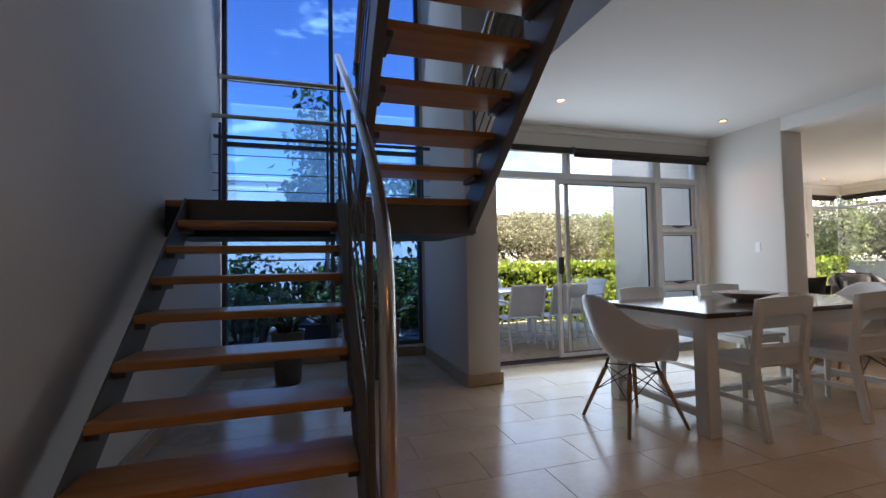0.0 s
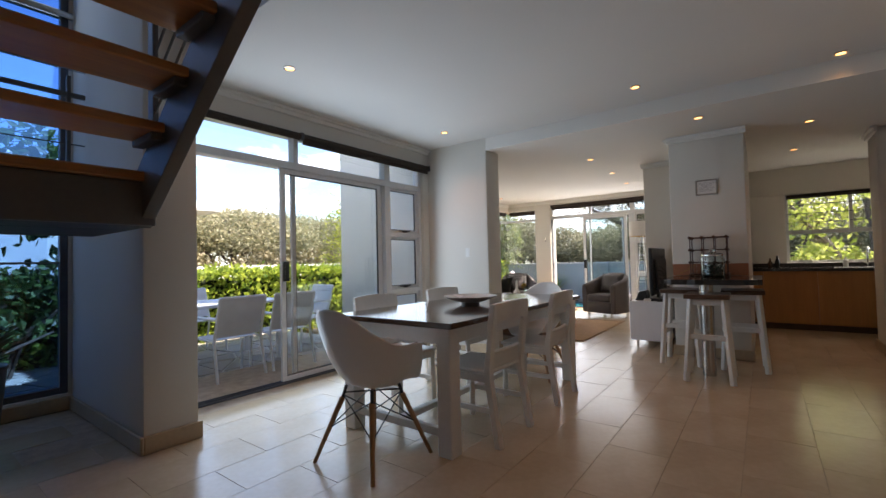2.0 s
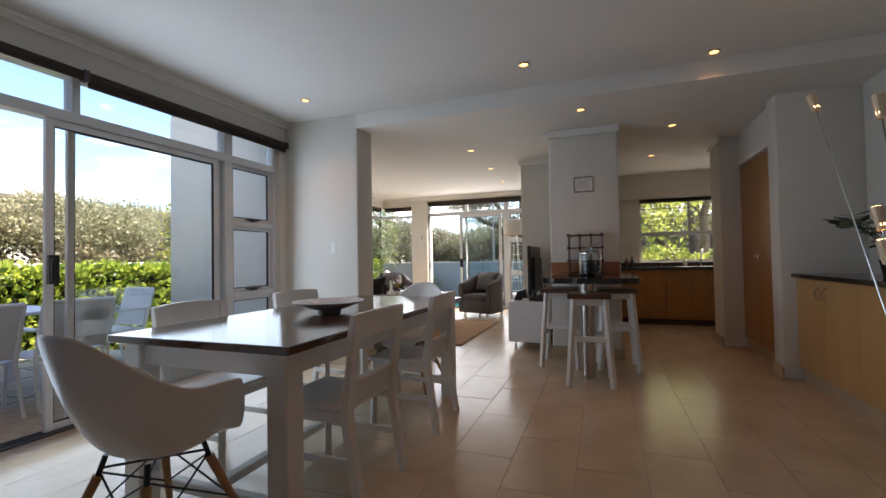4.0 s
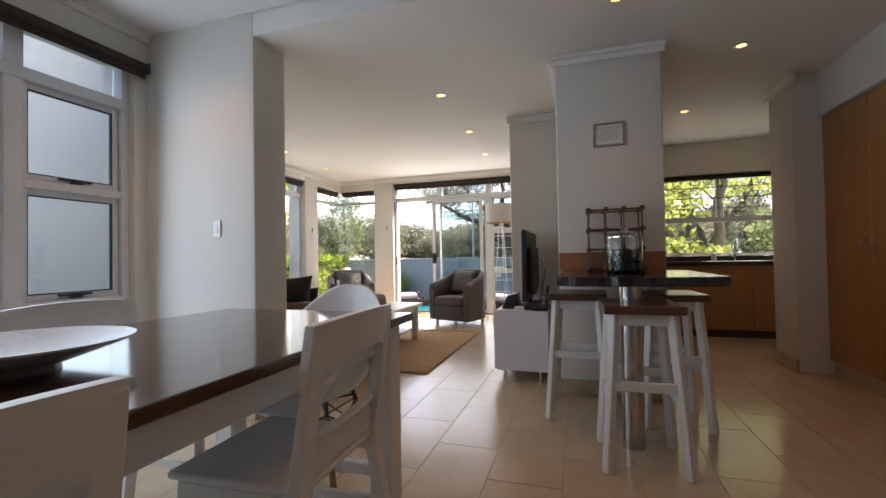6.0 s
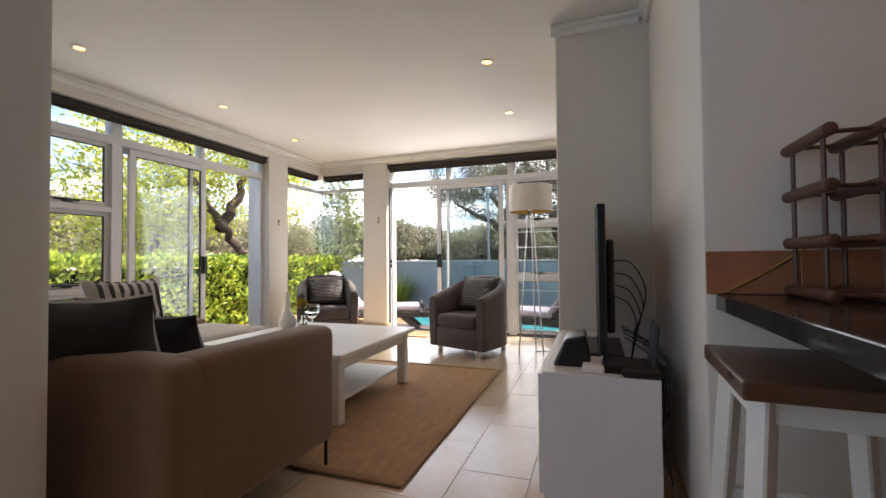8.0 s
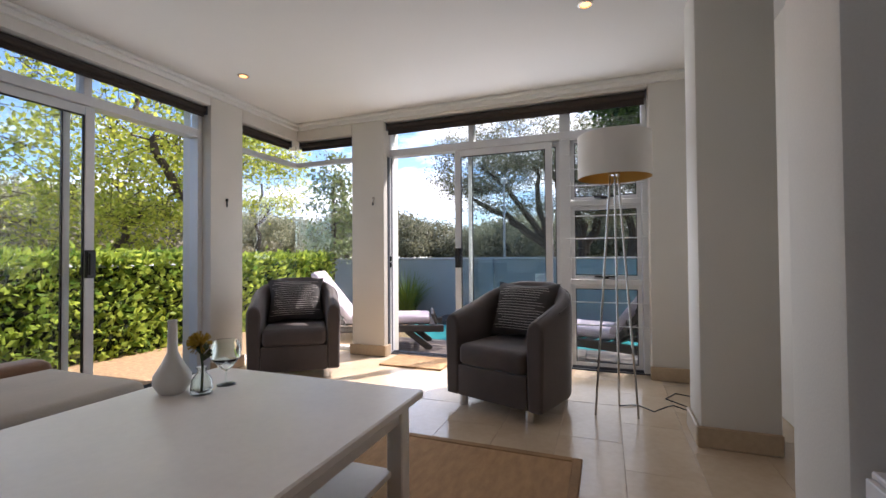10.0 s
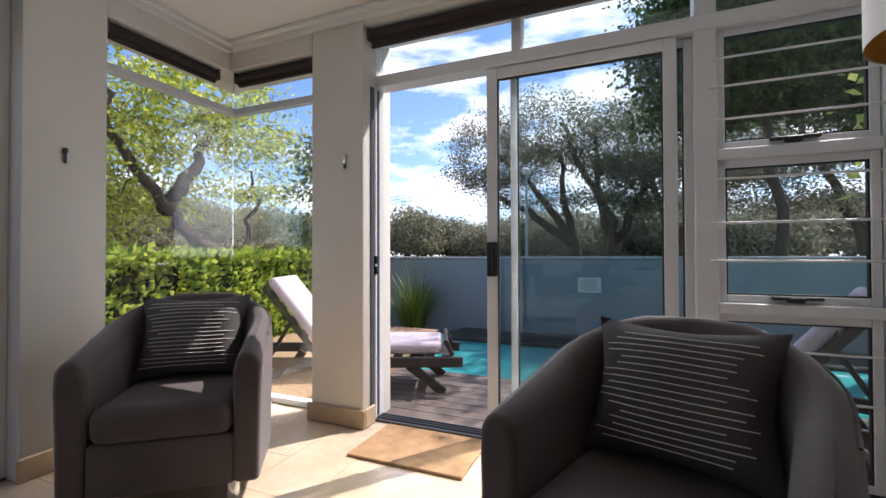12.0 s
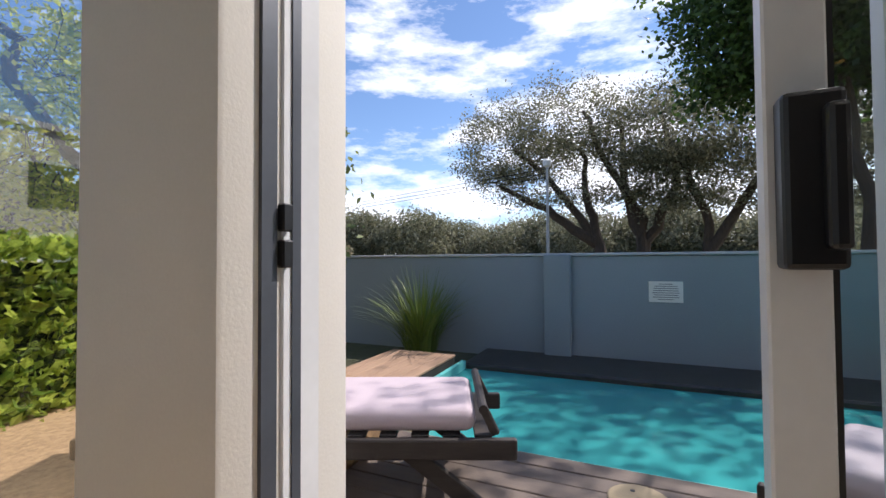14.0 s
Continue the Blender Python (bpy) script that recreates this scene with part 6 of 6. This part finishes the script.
# wind-bent pines beyond the pool wall
tree("wind_bent_pine", (30.0, 4.3, -0.4), [[(0, 0.4, 0), (0, 0.9, 2.2), (0, 2.6, 4.6), (0, 4.6, 6.6)], [(0, -1.0, 0), (0.3, -0.9, 3.0), (0.2, 0.4, 5.6), (0, 1.4, 8.0)], [(0.3, -1.0, 1.5), (0.4, -2.2, 4.4), (0.4, -2.0, 6.8)], [(0, 0.7, 1.4), (0.2, 1.2, 3.6), (0.3, 1.6, 6.4)], [(0.1, 0.9, 2.0), (-0.3, 3.0, 3.6), (-0.2, 5.2, 4.8)], [(0.3, -0.9, 2.4), (0.6, -0.2, 4.6), (0.3, -0.2, 7.2)]],
     [((0, 5.0, 6.3), (2.2, 2.5, 2.9), 230), ((0, 2.2, 7.2), (2.4, 2.8, 2.5), 230), ((0.3, -1.6, 6.4), (2.4, 2.6, 2.6), 220), ((0, 1.6, 4.6), (1.8, 4.4, 1.8), 240, 24), ((0.2, -2.4, 4.4), (1.8, 2.2, 1.7), 150, 24)],
     PINE_LEAF, "broad wind-bent pine tree behind the garden wall", 0.125, 36, 0.36, 0.26, 52, 0.3, 0.18, shell=0.45)
tree("wind_bent_pine", (29.0, 1.2, -0.4), [[(0, 0, 0), (0.2, -0.2, 2.6), (0, 0.8, 5.2), (0, 1.4, 7.2)], [(0.2, -0.2, 1.6), (0.3, -1.8, 4.2), (0.2, -3.0, 6.2)]],
     [((0, 0.6, 6.2), (2.4, 2.4, 2.5), 200), ((0.2, -3.0, 5.4), (2.4, 2.4, 2.4), 190), ((0.2, -0.8, 4.0), (1.8, 3.4, 1.7), 200, 24)], PINE_LEAF, "wind-bent pine tree behind the garden wall", 0.125, 36, 0.36, 0.22, 57, 0.3, 0.18, shell=0.45)
tree("wind_bent_pine", (28.0, -5.5, -0.4), [[(0, 0, 0), (0.2, 0.6, 2.6), (0, 1.8, 5.0), (0, 2.6, 6.8)], [(0, 0.4, 1.4), (0.2, -1.2, 3.8), (0, -2.2, 5.6)]],
     [((0, 0.4, 3.8), (1.8, 3.4, 1.7), 180, 24), ((0, 2.2, 5.8), (2.4, 2.6, 2.5), 190), ((0, -2.2, 5.0), (2.4, 2.4, 2.4), 170)], PINE_LEAF, "wind-bent pine tree behind the garden wall", 0.125, 36, 0.36, 0.22, 61, 0.3, 0.18, shell=0.45)
# dense dark tree leaning over the wall near the side window
tree("dark_tree", (22.0, -1.0, -0.4), [[(0, 0, 0), (0.1, 0.1, 2.6), (0, 0.4, 5.2), (0, 0.5, 7.6), (-0.1, 0.4, 9.6)]],
     [((0, 0.8, 7.0), (2.6, 2.8, 3.8), 420), ((0.0, -3.0, 6.4), (2.6, 2.6, 3.4), 220)], DARK_LEAF, "dense dark evergreen tree over the garden wall", 0.17, 80, 0.42, 0.16, 72, 0.1, 0.16, shell=0.3)
# Unseen high crown, added to shade the living room; lower one dapples the deck.
tree("dark_tree", (17.5, -2.2, -0.4), [[(0, 0, 0), (0, 0.1, 3.0), (-0.3, 0.4, 6.4), (-0.8, 0.0, 9.6), (-1.1, -0.5, 11.2)]],
     [((-1.2, -0.6, 10.9), (1.9, 1.3, 1.6), 90), ((-0.5, 1.9, 7.2), (1.9, 2.0, 1.5), 95)], DARK_LEAF, "tall dark evergreen tree added to shade living room and deck", 0.11, 26, 0.34, 0.16, 73, 0.1, 0.14, shell=0.35)
# low pines in the distance
rng = random.Random(77)
far_pine = tree("far_pine", (60, 30, -0.4), [[(0, 0, 0), (0, 0.5, 2.2), (0, 1.6, 4.0)], [(0, 0.2, 1.0), (0.2, -1.4, 3.6)]], [((0, 0.6, 3.6), (2.6, 3.6, 2.3), 260)], PINE_LEAF, "distant low wind-bent pine", 0.26, 22, 0.45, 0.22, 81, 0.3, 0.2, shell=0.7, group="distant row of pines")
for k in range(36):
    copy_thing(far_pine, pose(56 + rng.uniform(-4, 8), 46 - 2.35 * k + rng.uniform(-1, 1), -1.9 + rng.uniform(-0.5, 0.3), 0, 0, rng.uniform(-40, 40)) @ Matrix.Diagonal((1.15, 1.15, rng.uniform(1.12, 1.5), 1.0)))
# umbrella-shaped coastal trees on the slope behind the hedge
ctree = tree("coastal_tree", (12.5, 24.0, -0.3), [[(0, 0, 0), (0.5, 0, 1.4), (1.6, 0, 2.8)], [(0.2, 0, 0.6), (-0.8, 0.2, 2.0), (-1.8, 0.2, 3.0)], [(0.3, 0, 1.0), (0.2, 0, 2.4), (0.1, 0, 3.4)]],
     [((0, 0, 3.1), (3.0, 2.6, 1.4), 240), ((0, 0, 1.7), (2.6, 2.2, 0.8), 60, 4)], COAST_LEAF, "umbrella-shaped coastal tree on the slope", 0.17, 30, 0.36, 0.13, 95, 0.3, 0.2, bark=PALE_BARK, shell=0.7, group="coastal trees on the slope")


def hill(x, y):
    """Height of the wooded rise behind the street."""
    f = min(1.0, max(0.0, (y - 20.5) / 15))
    g = math.exp(-((x - 16) / 13) ** 2)
    return -0.42 + (1.0 * g + 0.2) * f * f * (3 - 2 * f)


bm = bmesh.new()
hg = [[bm.verts.new((-30 + 3 * i, 18 + 2 * j, hill(-30 + 3 * i, 18 + 2 * j) + 0.1 * noise.noise((i * 0.7, j * 0.7, 0)))) for j in range(24)] for i in range(32)]
for i in range(31):
    for j in range(23):
        bm.faces.new((hg[i][j], hg[i + 1][j], hg[i + 1][j + 1], hg[i][j + 1]))
setting("wooded_slope", bm, mat("dry_scrub_ground", (0.20, 0.17, 0.11), 0.95, var=0.3, scale=0.6, fine=4, bump=0.5), "dry scrub-covered slope behind the street", "slope")
hr = random.Random(140)
for row, (y0, n) in enumerate(((25.5, 9), (29, 11), (33, 11), (37.5, 10))):
    for k in range(n):
        x, y = -8 + (46 / n) * (k + 0.5) + hr.uniform(-1, 1), y0 + hr.uniform(-1.2, 1.2)
        copy_thing(ctree, pose(x, y, hill(x, y) - 0.1, 0, 0, hr.uniform(0, 360)))
bu = bush("dry_bush", (14, 21.5, -0.3), 6, 2.5, 2.4, 4200, BUSH_LEAF, 91, "dry brown-green coastal bush on the slope", 0.2)
bu["group"] = "bushes on the slope"
for x, y, r in ((20, 22, 170), (26, 22.5, 0), (9, 22.5, 185), (2, 22, 10), (-5, 23, 175), (33, 23, 5)):
    copy_thing(bu, pose(x, y, -0.3, 0, 0, r))
# low white boundary wall across the street
setting("street_wall", B(-30, 21, 17.0, 17.25, -0.4, 1.16, bevel=0.01), WHITEWALL, "low white boundary wall across the street", "wall")
setting("street", B(-60, 60, 10.0, 16.5, -0.45, -0.33), mat("asphalt", (0.06, 0.06, 0.06), 0.9, var=0.2, fine=60, bump=0.4), "asphalt street behind the hedge", "road")
# neighbouring house
house = thing("neighbour_house", "pale plastered neighbouring house with a flat roof", "house", (5.9, 19.5, -0.4))
part("wall", B(-9, 3.0, 0, 7, 0, 5.2, bevel=0.02), mat("cream_house_plaster", (0.74, 0.69, 0.60), 0.9, var=0.05), house)
part("roof", B(-9.2, 3.05, -0.1, 7.2, 5.201, 5.4, bevel=0.02), WHITEWALL, house)
part("canopy", B(3.001, 4.3, 0.3, 2.4, 4.0, 4.15, bevel=0.01), WHITEWALL, house)
w = part("window", B(-3.2, -1.2, -0.02, 0.0, 2.9, 4.2), mat("dark_house_glass", (0.05, 0.06, 0.07), 0.1), house)
part("frame", B(-3.3, -1.1, -0.03, -0.021, 4.2, 4.3), ALU, w)

# garden outside the stair window: white wall, beds and shrubs
setting("side_wall", B(-4.5, 2.6, 10.4, 10.6, -0.4, 2.95, bevel=0.01), WHITEWALL, "white garden wall outside the stair window", "wall")
tree("stair_tree", (0.55, 7.2, -0.3), [[(0, 0, 0), (0.1, 0, 1.6), (0.0, 0, 3.0), (-0.1, 0, 4.1)], [(0.05, 0, 1.0), (1.0, 0, 2.3)]], [((0, 0, 2.7), (0.55, 0.5, 0.9), 60), ((-0.1, 0, 3.8), (0.2, 0.2, 0.6), 12), ((1.3, 0, 2.3), (0.8, 0.6, 0.8), 70)], DARK_LEAF, "dark leafy tree outside the stair window", 0.15, 14, 0.16, 0.045, 101, 0.0, 0.06)
bush("garden_shrub", (-0.6, 6.9, -0.1), 1.3, 0.8, 0.95, 2200, GREY_LEAF, 103, "grey-green shrub outside the stair window", 0.10)
bush("garden_shrub", (1.35, 6.9, -0.1), 1.5, 0.9, 1.35, 2600, DARK_LEAF, 105, "tall dark shrub outside the stair window", 0.11)
bush("garden_shrub", (0.3, 7.6, -0.1), 2.6, 0.9, 1.5, 3600, DARK_LEAF, 106, "dark shrub along the garden wall", 0.11)
bush("garden_shrub", (1.0, 6.4, -0.1), 1.1, 0.8, 0.9, 1800, DARK_LEAF, 104, "dark shrub outside the stair window", 0.10)
planter = thing("planter_bowl", "wide dark planter bowl outside the stair window", "planter", (0.45, 6.0, -0.045))
part("bowl", lathe(bmesh.new(), [(0.18, 0), (0.22, 0.03), (0.42, 0.34), (0.45, 0.40), (0.41, 0.40), (0.35, 0.33), (0.0, 0.31)], 32), mat("dark_planter", (0.035, 0.032, 0.03), 0.5), planter, smooth=True)

# trees outside the kitchen window
tree("kitchen_tree", (12.3, -1.5, -0.4), [[(0, 0, 0), (0.05, 0.05, 1.5), (0.1, -0.1, 3.0), (0, 0, 4.0)], [(0.0, 0, 0.3), (-0.1, 0.8, 1.6), (-0.2, 1.5, 2.6)]], [((0, 0.3, 3.2), (1.8, 2.0, 1.2), 130), ((-0.2, 1.5, 2.4), (1.0, 1.0, 0.8), 50)], KITCHEN_LEAF, "bright green tree outside the kitchen window", 0.13, 18, 0.24, 0.13, 111, 0.2, 0.08, bark=PALE_BARK)
bush("kitchen_shrub", (12.6, -0.6, -0.3), 2.6, 1.6, 1.7, 3000, KITCHEN_LEAF, 113, "bright green shrubs outside the kitchen window", 0.14)
bush("kitchen_shrub", (14.2, -2.6, -0.3), 2.6, 1.6, 2.3, 3000, GREY_LEAF, 114, "grey-green shrubs outside the kitchen window", 0.14)

# flax-like clump in the corner by the pool
cl = thing("strap_leaf_plant", "clump of arching yellow-green strap leaves by the pool", "plant", (14.75, 6.25, -0.25))
rng = random.Random(120)
bm = bmesh.new()
for k in range(320):
    a, l = rng.uniform(0, 6.28), rng.uniform(0.6, 1.25)
    r0, reach = rng.uniform(0, 0.22), rng.uniform(0.15, 0.95)
    w = rng.uniform(0.008, 0.015)
    pts = []
    for i in range(6):
        t = i / 5
        pts.append(Vector((math.cos(a) * (r0 + reach * t ** 1.6), math.sin(a) * (r0 + reach * t ** 1.6), l * (t - 0.42 * reach * t ** 2.6))))
    s = Vector((-math.sin(a), math.cos(a), 0)) * w
    rows = [(bm.verts.new(p - s * (1 - i / 5.3)), bm.verts.new(p + s * (1 - i / 5.3))) for i, p in enumerate(pts)]
    for (p, q), (p2, q2) in zip(rows, rows[1:]):
        bm.faces.new((p, q, q2, p2))
part("leaves", bm, mat("strap_leaf", (0.20, 0.26, 0.045), 0.5, var=0.2, island=1.0, tint=(0.07, 0.12, 0.025)), cl)["kind"] = "stuff"

# street lamp beyond the wall
sl = thing("street_lamp", "slim grey street lamp behind the garden wall", "street lamp", (26.0, 6.62, -0.4))
part("pole", tube(bmesh.new(), [(0, 0, 0), (0, 0, 4.75)], [0.07, 0.045], 10), mat("galvanised_pole", (0.45, 0.46, 0.47), 0.5, 0.5), sl)
part("lantern", lathe(bmesh.new(), [(0.05, 4.75), (0.15, 4.8), (0.17, 4.98), (0.08, 5.06), (0.0, 5.07)], 16), WHITEPLASTIC, sl, smooth=True)
wires = thing("power_lines", "thin power lines across the street", "power lines", (0, 0, 0))
for k in range(3):
    part("wire", T([(26.0, 6.62, 4.3 - k * 0.16), (30, 20, 4.0 - k * 0.16), (36, 45, 5.2 - k * 0.16)], 0.012, 4), BLACK, wires)


# ---- pool side ----
def lounger(at, rz, back):
    """A slatted sun lounger; the foot end lies towards -y at rz 0."""
    l = thing("sun_lounger", "dark wooden sun lounger with pale pink cushion, backrest raised", "sun lounger", at, rz, "loungers by the pool")
    W = mat("dark_lounger_wood", (0.055, 0.043, 0.036), 0.6, var=0.3, scale=4, fine=30, stretch=(5, 0.6, 5), bump=0.2)
    P = mat("pale_pink_cushion", (0.54, 0.45, 0.485), 0.85, var=0.06, scale=3, fine=120, bump=0.2)
    for s in (-1, 1):
        part("side_rail", B(s * 0.33 - 0.02, s * 0.33 + 0.02, -0.07, 1.95, 0.235, 0.33, bevel=0.012, seg=2), W, l)
        part("foot_leg", beam(bmesh.new(), (s * 0.29, 0.42, 0.25), (s * 0.29, 0.10, 0.0), 0.035, 0.08, 0.005), W, l)
        part("rear_leg", beam(bmesh.new(), (s * 0.29, 1.55, 0.25), (s * 0.29, 1.72, 0.0), 0.035, 0.08, 0.005), W, l)
        part("grip_post", beam(bmesh.new(), (s * 0.29, 0.02, 0.33), (s * 0.28, 0.075, 0.445), 0.03, 0.04, 0.006), W, l)
    part("grip_bar", T([(-0.33, 0.08, 0.455), (0.33, 0.08, 0.455)], 0.022, 10), W, l)
    for k in range(9):
        y = 0.04 + k * 0.145
        part("slat", B(-0.31, 0.31, y, y + 0.08, 0.315, 0.335, bevel=0.003), W, l)
    ca, sa = math.cos(radians(back)), math.sin(radians(back))
    hinge = Vector((0, 1.24, 0.34))
    d, u = Vector((0, ca, sa)), Vector((0, -sa, ca))
    bm = bmesh.new()
    for s in (-1, 1):
        beam(bm, hinge + Vector((s * 0.28, 0, 0)), hinge + d * 0.78 + Vector((s * 0.28, 0, 0)), 0.035, 0.05, 0.004)
    part("backrest_frame", bm, W, l)
    for k in range(5):
        q = hinge + d * (0.06 + 0.16 * k) + u * 0.03
        part("back_slat", beam(bmesh.new(), q - Vector((0.29, 0, 0)), q + Vector((0.29, 0, 0)), 0.018, 0.08), W, l)
    part("prop", beam(bmesh.new(), hinge + d * 0.45, (0, 1.80, 0.22), 0.03, 0.03), W, l)
    part("seat_pad", B(-0.30, 0.30, 0.11, 1.25, 0.336, 0.445, bevel=0.05, seg=4), P, l, smooth=True)
    bm = B(-0.30, 0.30, 0.0, 0.80, 0.0, 0.09, bevel=0.035, seg=4)
    bmesh.ops.transform(bm, matrix=Matrix.Translation(hinge + u * 0.04) @ Matrix.Rotation(radians(back), 4, "X"), verts=bm.verts[:])
    part("back_pad", bm, P, l, smooth=True)
    return l


lg = lounger((11.98, 4.42, -0.22), 23, 52)
copy_thing(lg, pose(11.95, 3.15, -0.22, 0, 0, 157))
sg = thing("wall_sign", "small white notice on the garden wall", "sign", (15.298, 3.40, 0.53))
part("board", B(-0.008, 0, -0.175, 0.175, -0.12, 0.12, bevel=0.002), WHITEPLASTIC, sg)
bm = bmesh.new()
rng = random.Random(5)
for k in range(8):
    w = 0.07 if k == 0 else rng.uniform(0.08, 0.14)
    box(bm, -0.0088, -0.0082, -w, w, 0.085 - k * 0.025, 0.093 - k * 0.025)
part("text_lines", bm, mat("sign_ink", (0.2, 0.2, 0.2), 0.7), sg)
hole = thing("skimmer_lid", "round sandy plastic skimmer lid in the deck", "lid", (12.02, 3.73, -0.219))
part("disc", lathe(bmesh.new(), [(0.0, 0), (0.135, 0), (0.14, 0.004), (0.135, 0.008), (0.0, 0.008)], 28), mat("sandy_plastic", (0.42, 0.33, 0.2), 0.6), hole, smooth=True)
for a in (0.4, 3.5):
    part("finger_hole", lathe(bmesh.new(), [(0.0, 0.0081), (0.012, 0.0081), (0.012, 0.009), (0.0, 0.009)], 10, (0.07 * math.cos(a), 0.07 * math.sin(a))), BLACK, hole)

# deck boards
board = bpy.data.meshes.new("deck_board")
bm = B(-0.068, 0.068, -1.36, 1.36, -0.022, 0.0, bevel=0.004)
bm.to_mesh(board)
bm.free()
board.materials.append(DECK)
rng = random.Random(9)
for k in range(12):
    x = 10.68 + k * 0.1425
    for j in range(3):
        o = new("deck_board", board)
        o.parent = deck
        o.matrix_basis = pose(x, -1.64 + j * 2.728, -0.221 + rng.uniform(-0.001, 0.001), 0, 0, rng.uniform(-0.08, 0.08))
pd = setting("pool_platform", B(12.45, 14.2, 5.56, 6.35, -0.4, -0.165), mat("deck_gap", (0.02, 0.02, 0.02)), "pale timber platform at the pool's end", "deck")
for k in range(6):
    part("platform_board", B(12.44, 14.22, 5.555 + k * 0.133, 5.68 + k * 0.133, -0.164, -0.14, bevel=0.004), DECK_LIGHT, pd)

# crazy paving on the terrace: split cells of a jittered grid
rng = random.Random(17)
cellw, nxp, nyp = 0.46, 15, 9
pt = {}
for i in range(nxp + 1):
    for j in range(nyp + 1):
        pt[i, j] = (-1.45 + i * cellw + rng.uniform(-0.13, 0.13), 4.30 + j * cellw + rng.uniform(-0.13, 0.13))
for i in range(nxp):
    for j in range(nyp):
        quad = [pt[i, j], pt[i + 1, j], pt[i + 1, j + 1], pt[i, j + 1]]
        polys = [quad] if rng.random() < 0.5 else ([quad[:3], [quad[0], quad[2], quad[3]]] if rng.random() < 0.5 else [[quad[0], quad[1], quad[3]], quad[1:]])
        for poly in polys:
            cx, cy = sum(p[0] for p in poly) / len(poly), sum(p[1] for p in poly) / len(poly)
            if cx > 5.05 or cy > 8.3 or cy < 4.34:
                continue
            sh = [(min(5.22, cx + (p[0] - cx) * 0.90), max(4.28, cy + (p[1] - cy) * 0.90)) for p in poly]
            bm = bmesh.new()
            prism(bm, sh, "z", -0.044, -0.034 + rng.uniform(-0.002, 0.002))
            part("paving_stone", bm, PAVE, terrace)

# ---- floor tiles ----
def tile_mesh(w, d):
    bm = B(-w / 2, w / 2, -d / 2, d / 2, -0.009, 0.0, bevel=0.0012)
    me = bpy.data.meshes.new("floor_tile")
    bm.to_mesh(me)
    bm.free()
    me.materials.append(TILE)
    return me


TW, TD = 0.61, 0.333
full_tile = tile_mesh(TW - 0.0018, TD - 0.0018)
rng = random.Random(7)
rest = bmesh.new()
count = 0
for j in range(-14, 16):
    y = 0.47 + TD * (j + 0.5)
    if y > 5.55:
        continue
    off = TW / 2 if j % 2 else 0.0
    for i in range(-4, 18):
        x = 0.05 + off + TW * (i + 0.5)
        if x - TW / 2 < -0.6 or x + TW / 2 > 10.62 or (y > 3.95 and 1.4 < x < 5.4) or (y > 4.85 and x < 5.3):
            continue
        near = 0.2 < x < 10.4 and 0.2 < y < 4.1 and not (x < 1.5 and y > 2.4)
        if near and count < 290:
            t = new("floor_tile", full_tile)
            t.parent = floor
            t.matrix_basis = pose(x, y, rng.uniform(-0.0006, 0.0006), rng.uniform(-0.05, 0.05), rng.uniform(-0.04, 0.04), 0)
            count += 1
        else:
            box(rest, x - TW / 2 + 0.0015, x + TW / 2 - 0.0015, y - TD / 2 + 0.0015, y + TD / 2 - 0.0015, -0.009, 0.0)
far = part("tile_field", rest, TILE, floor)
far["kind"] = "stuff"
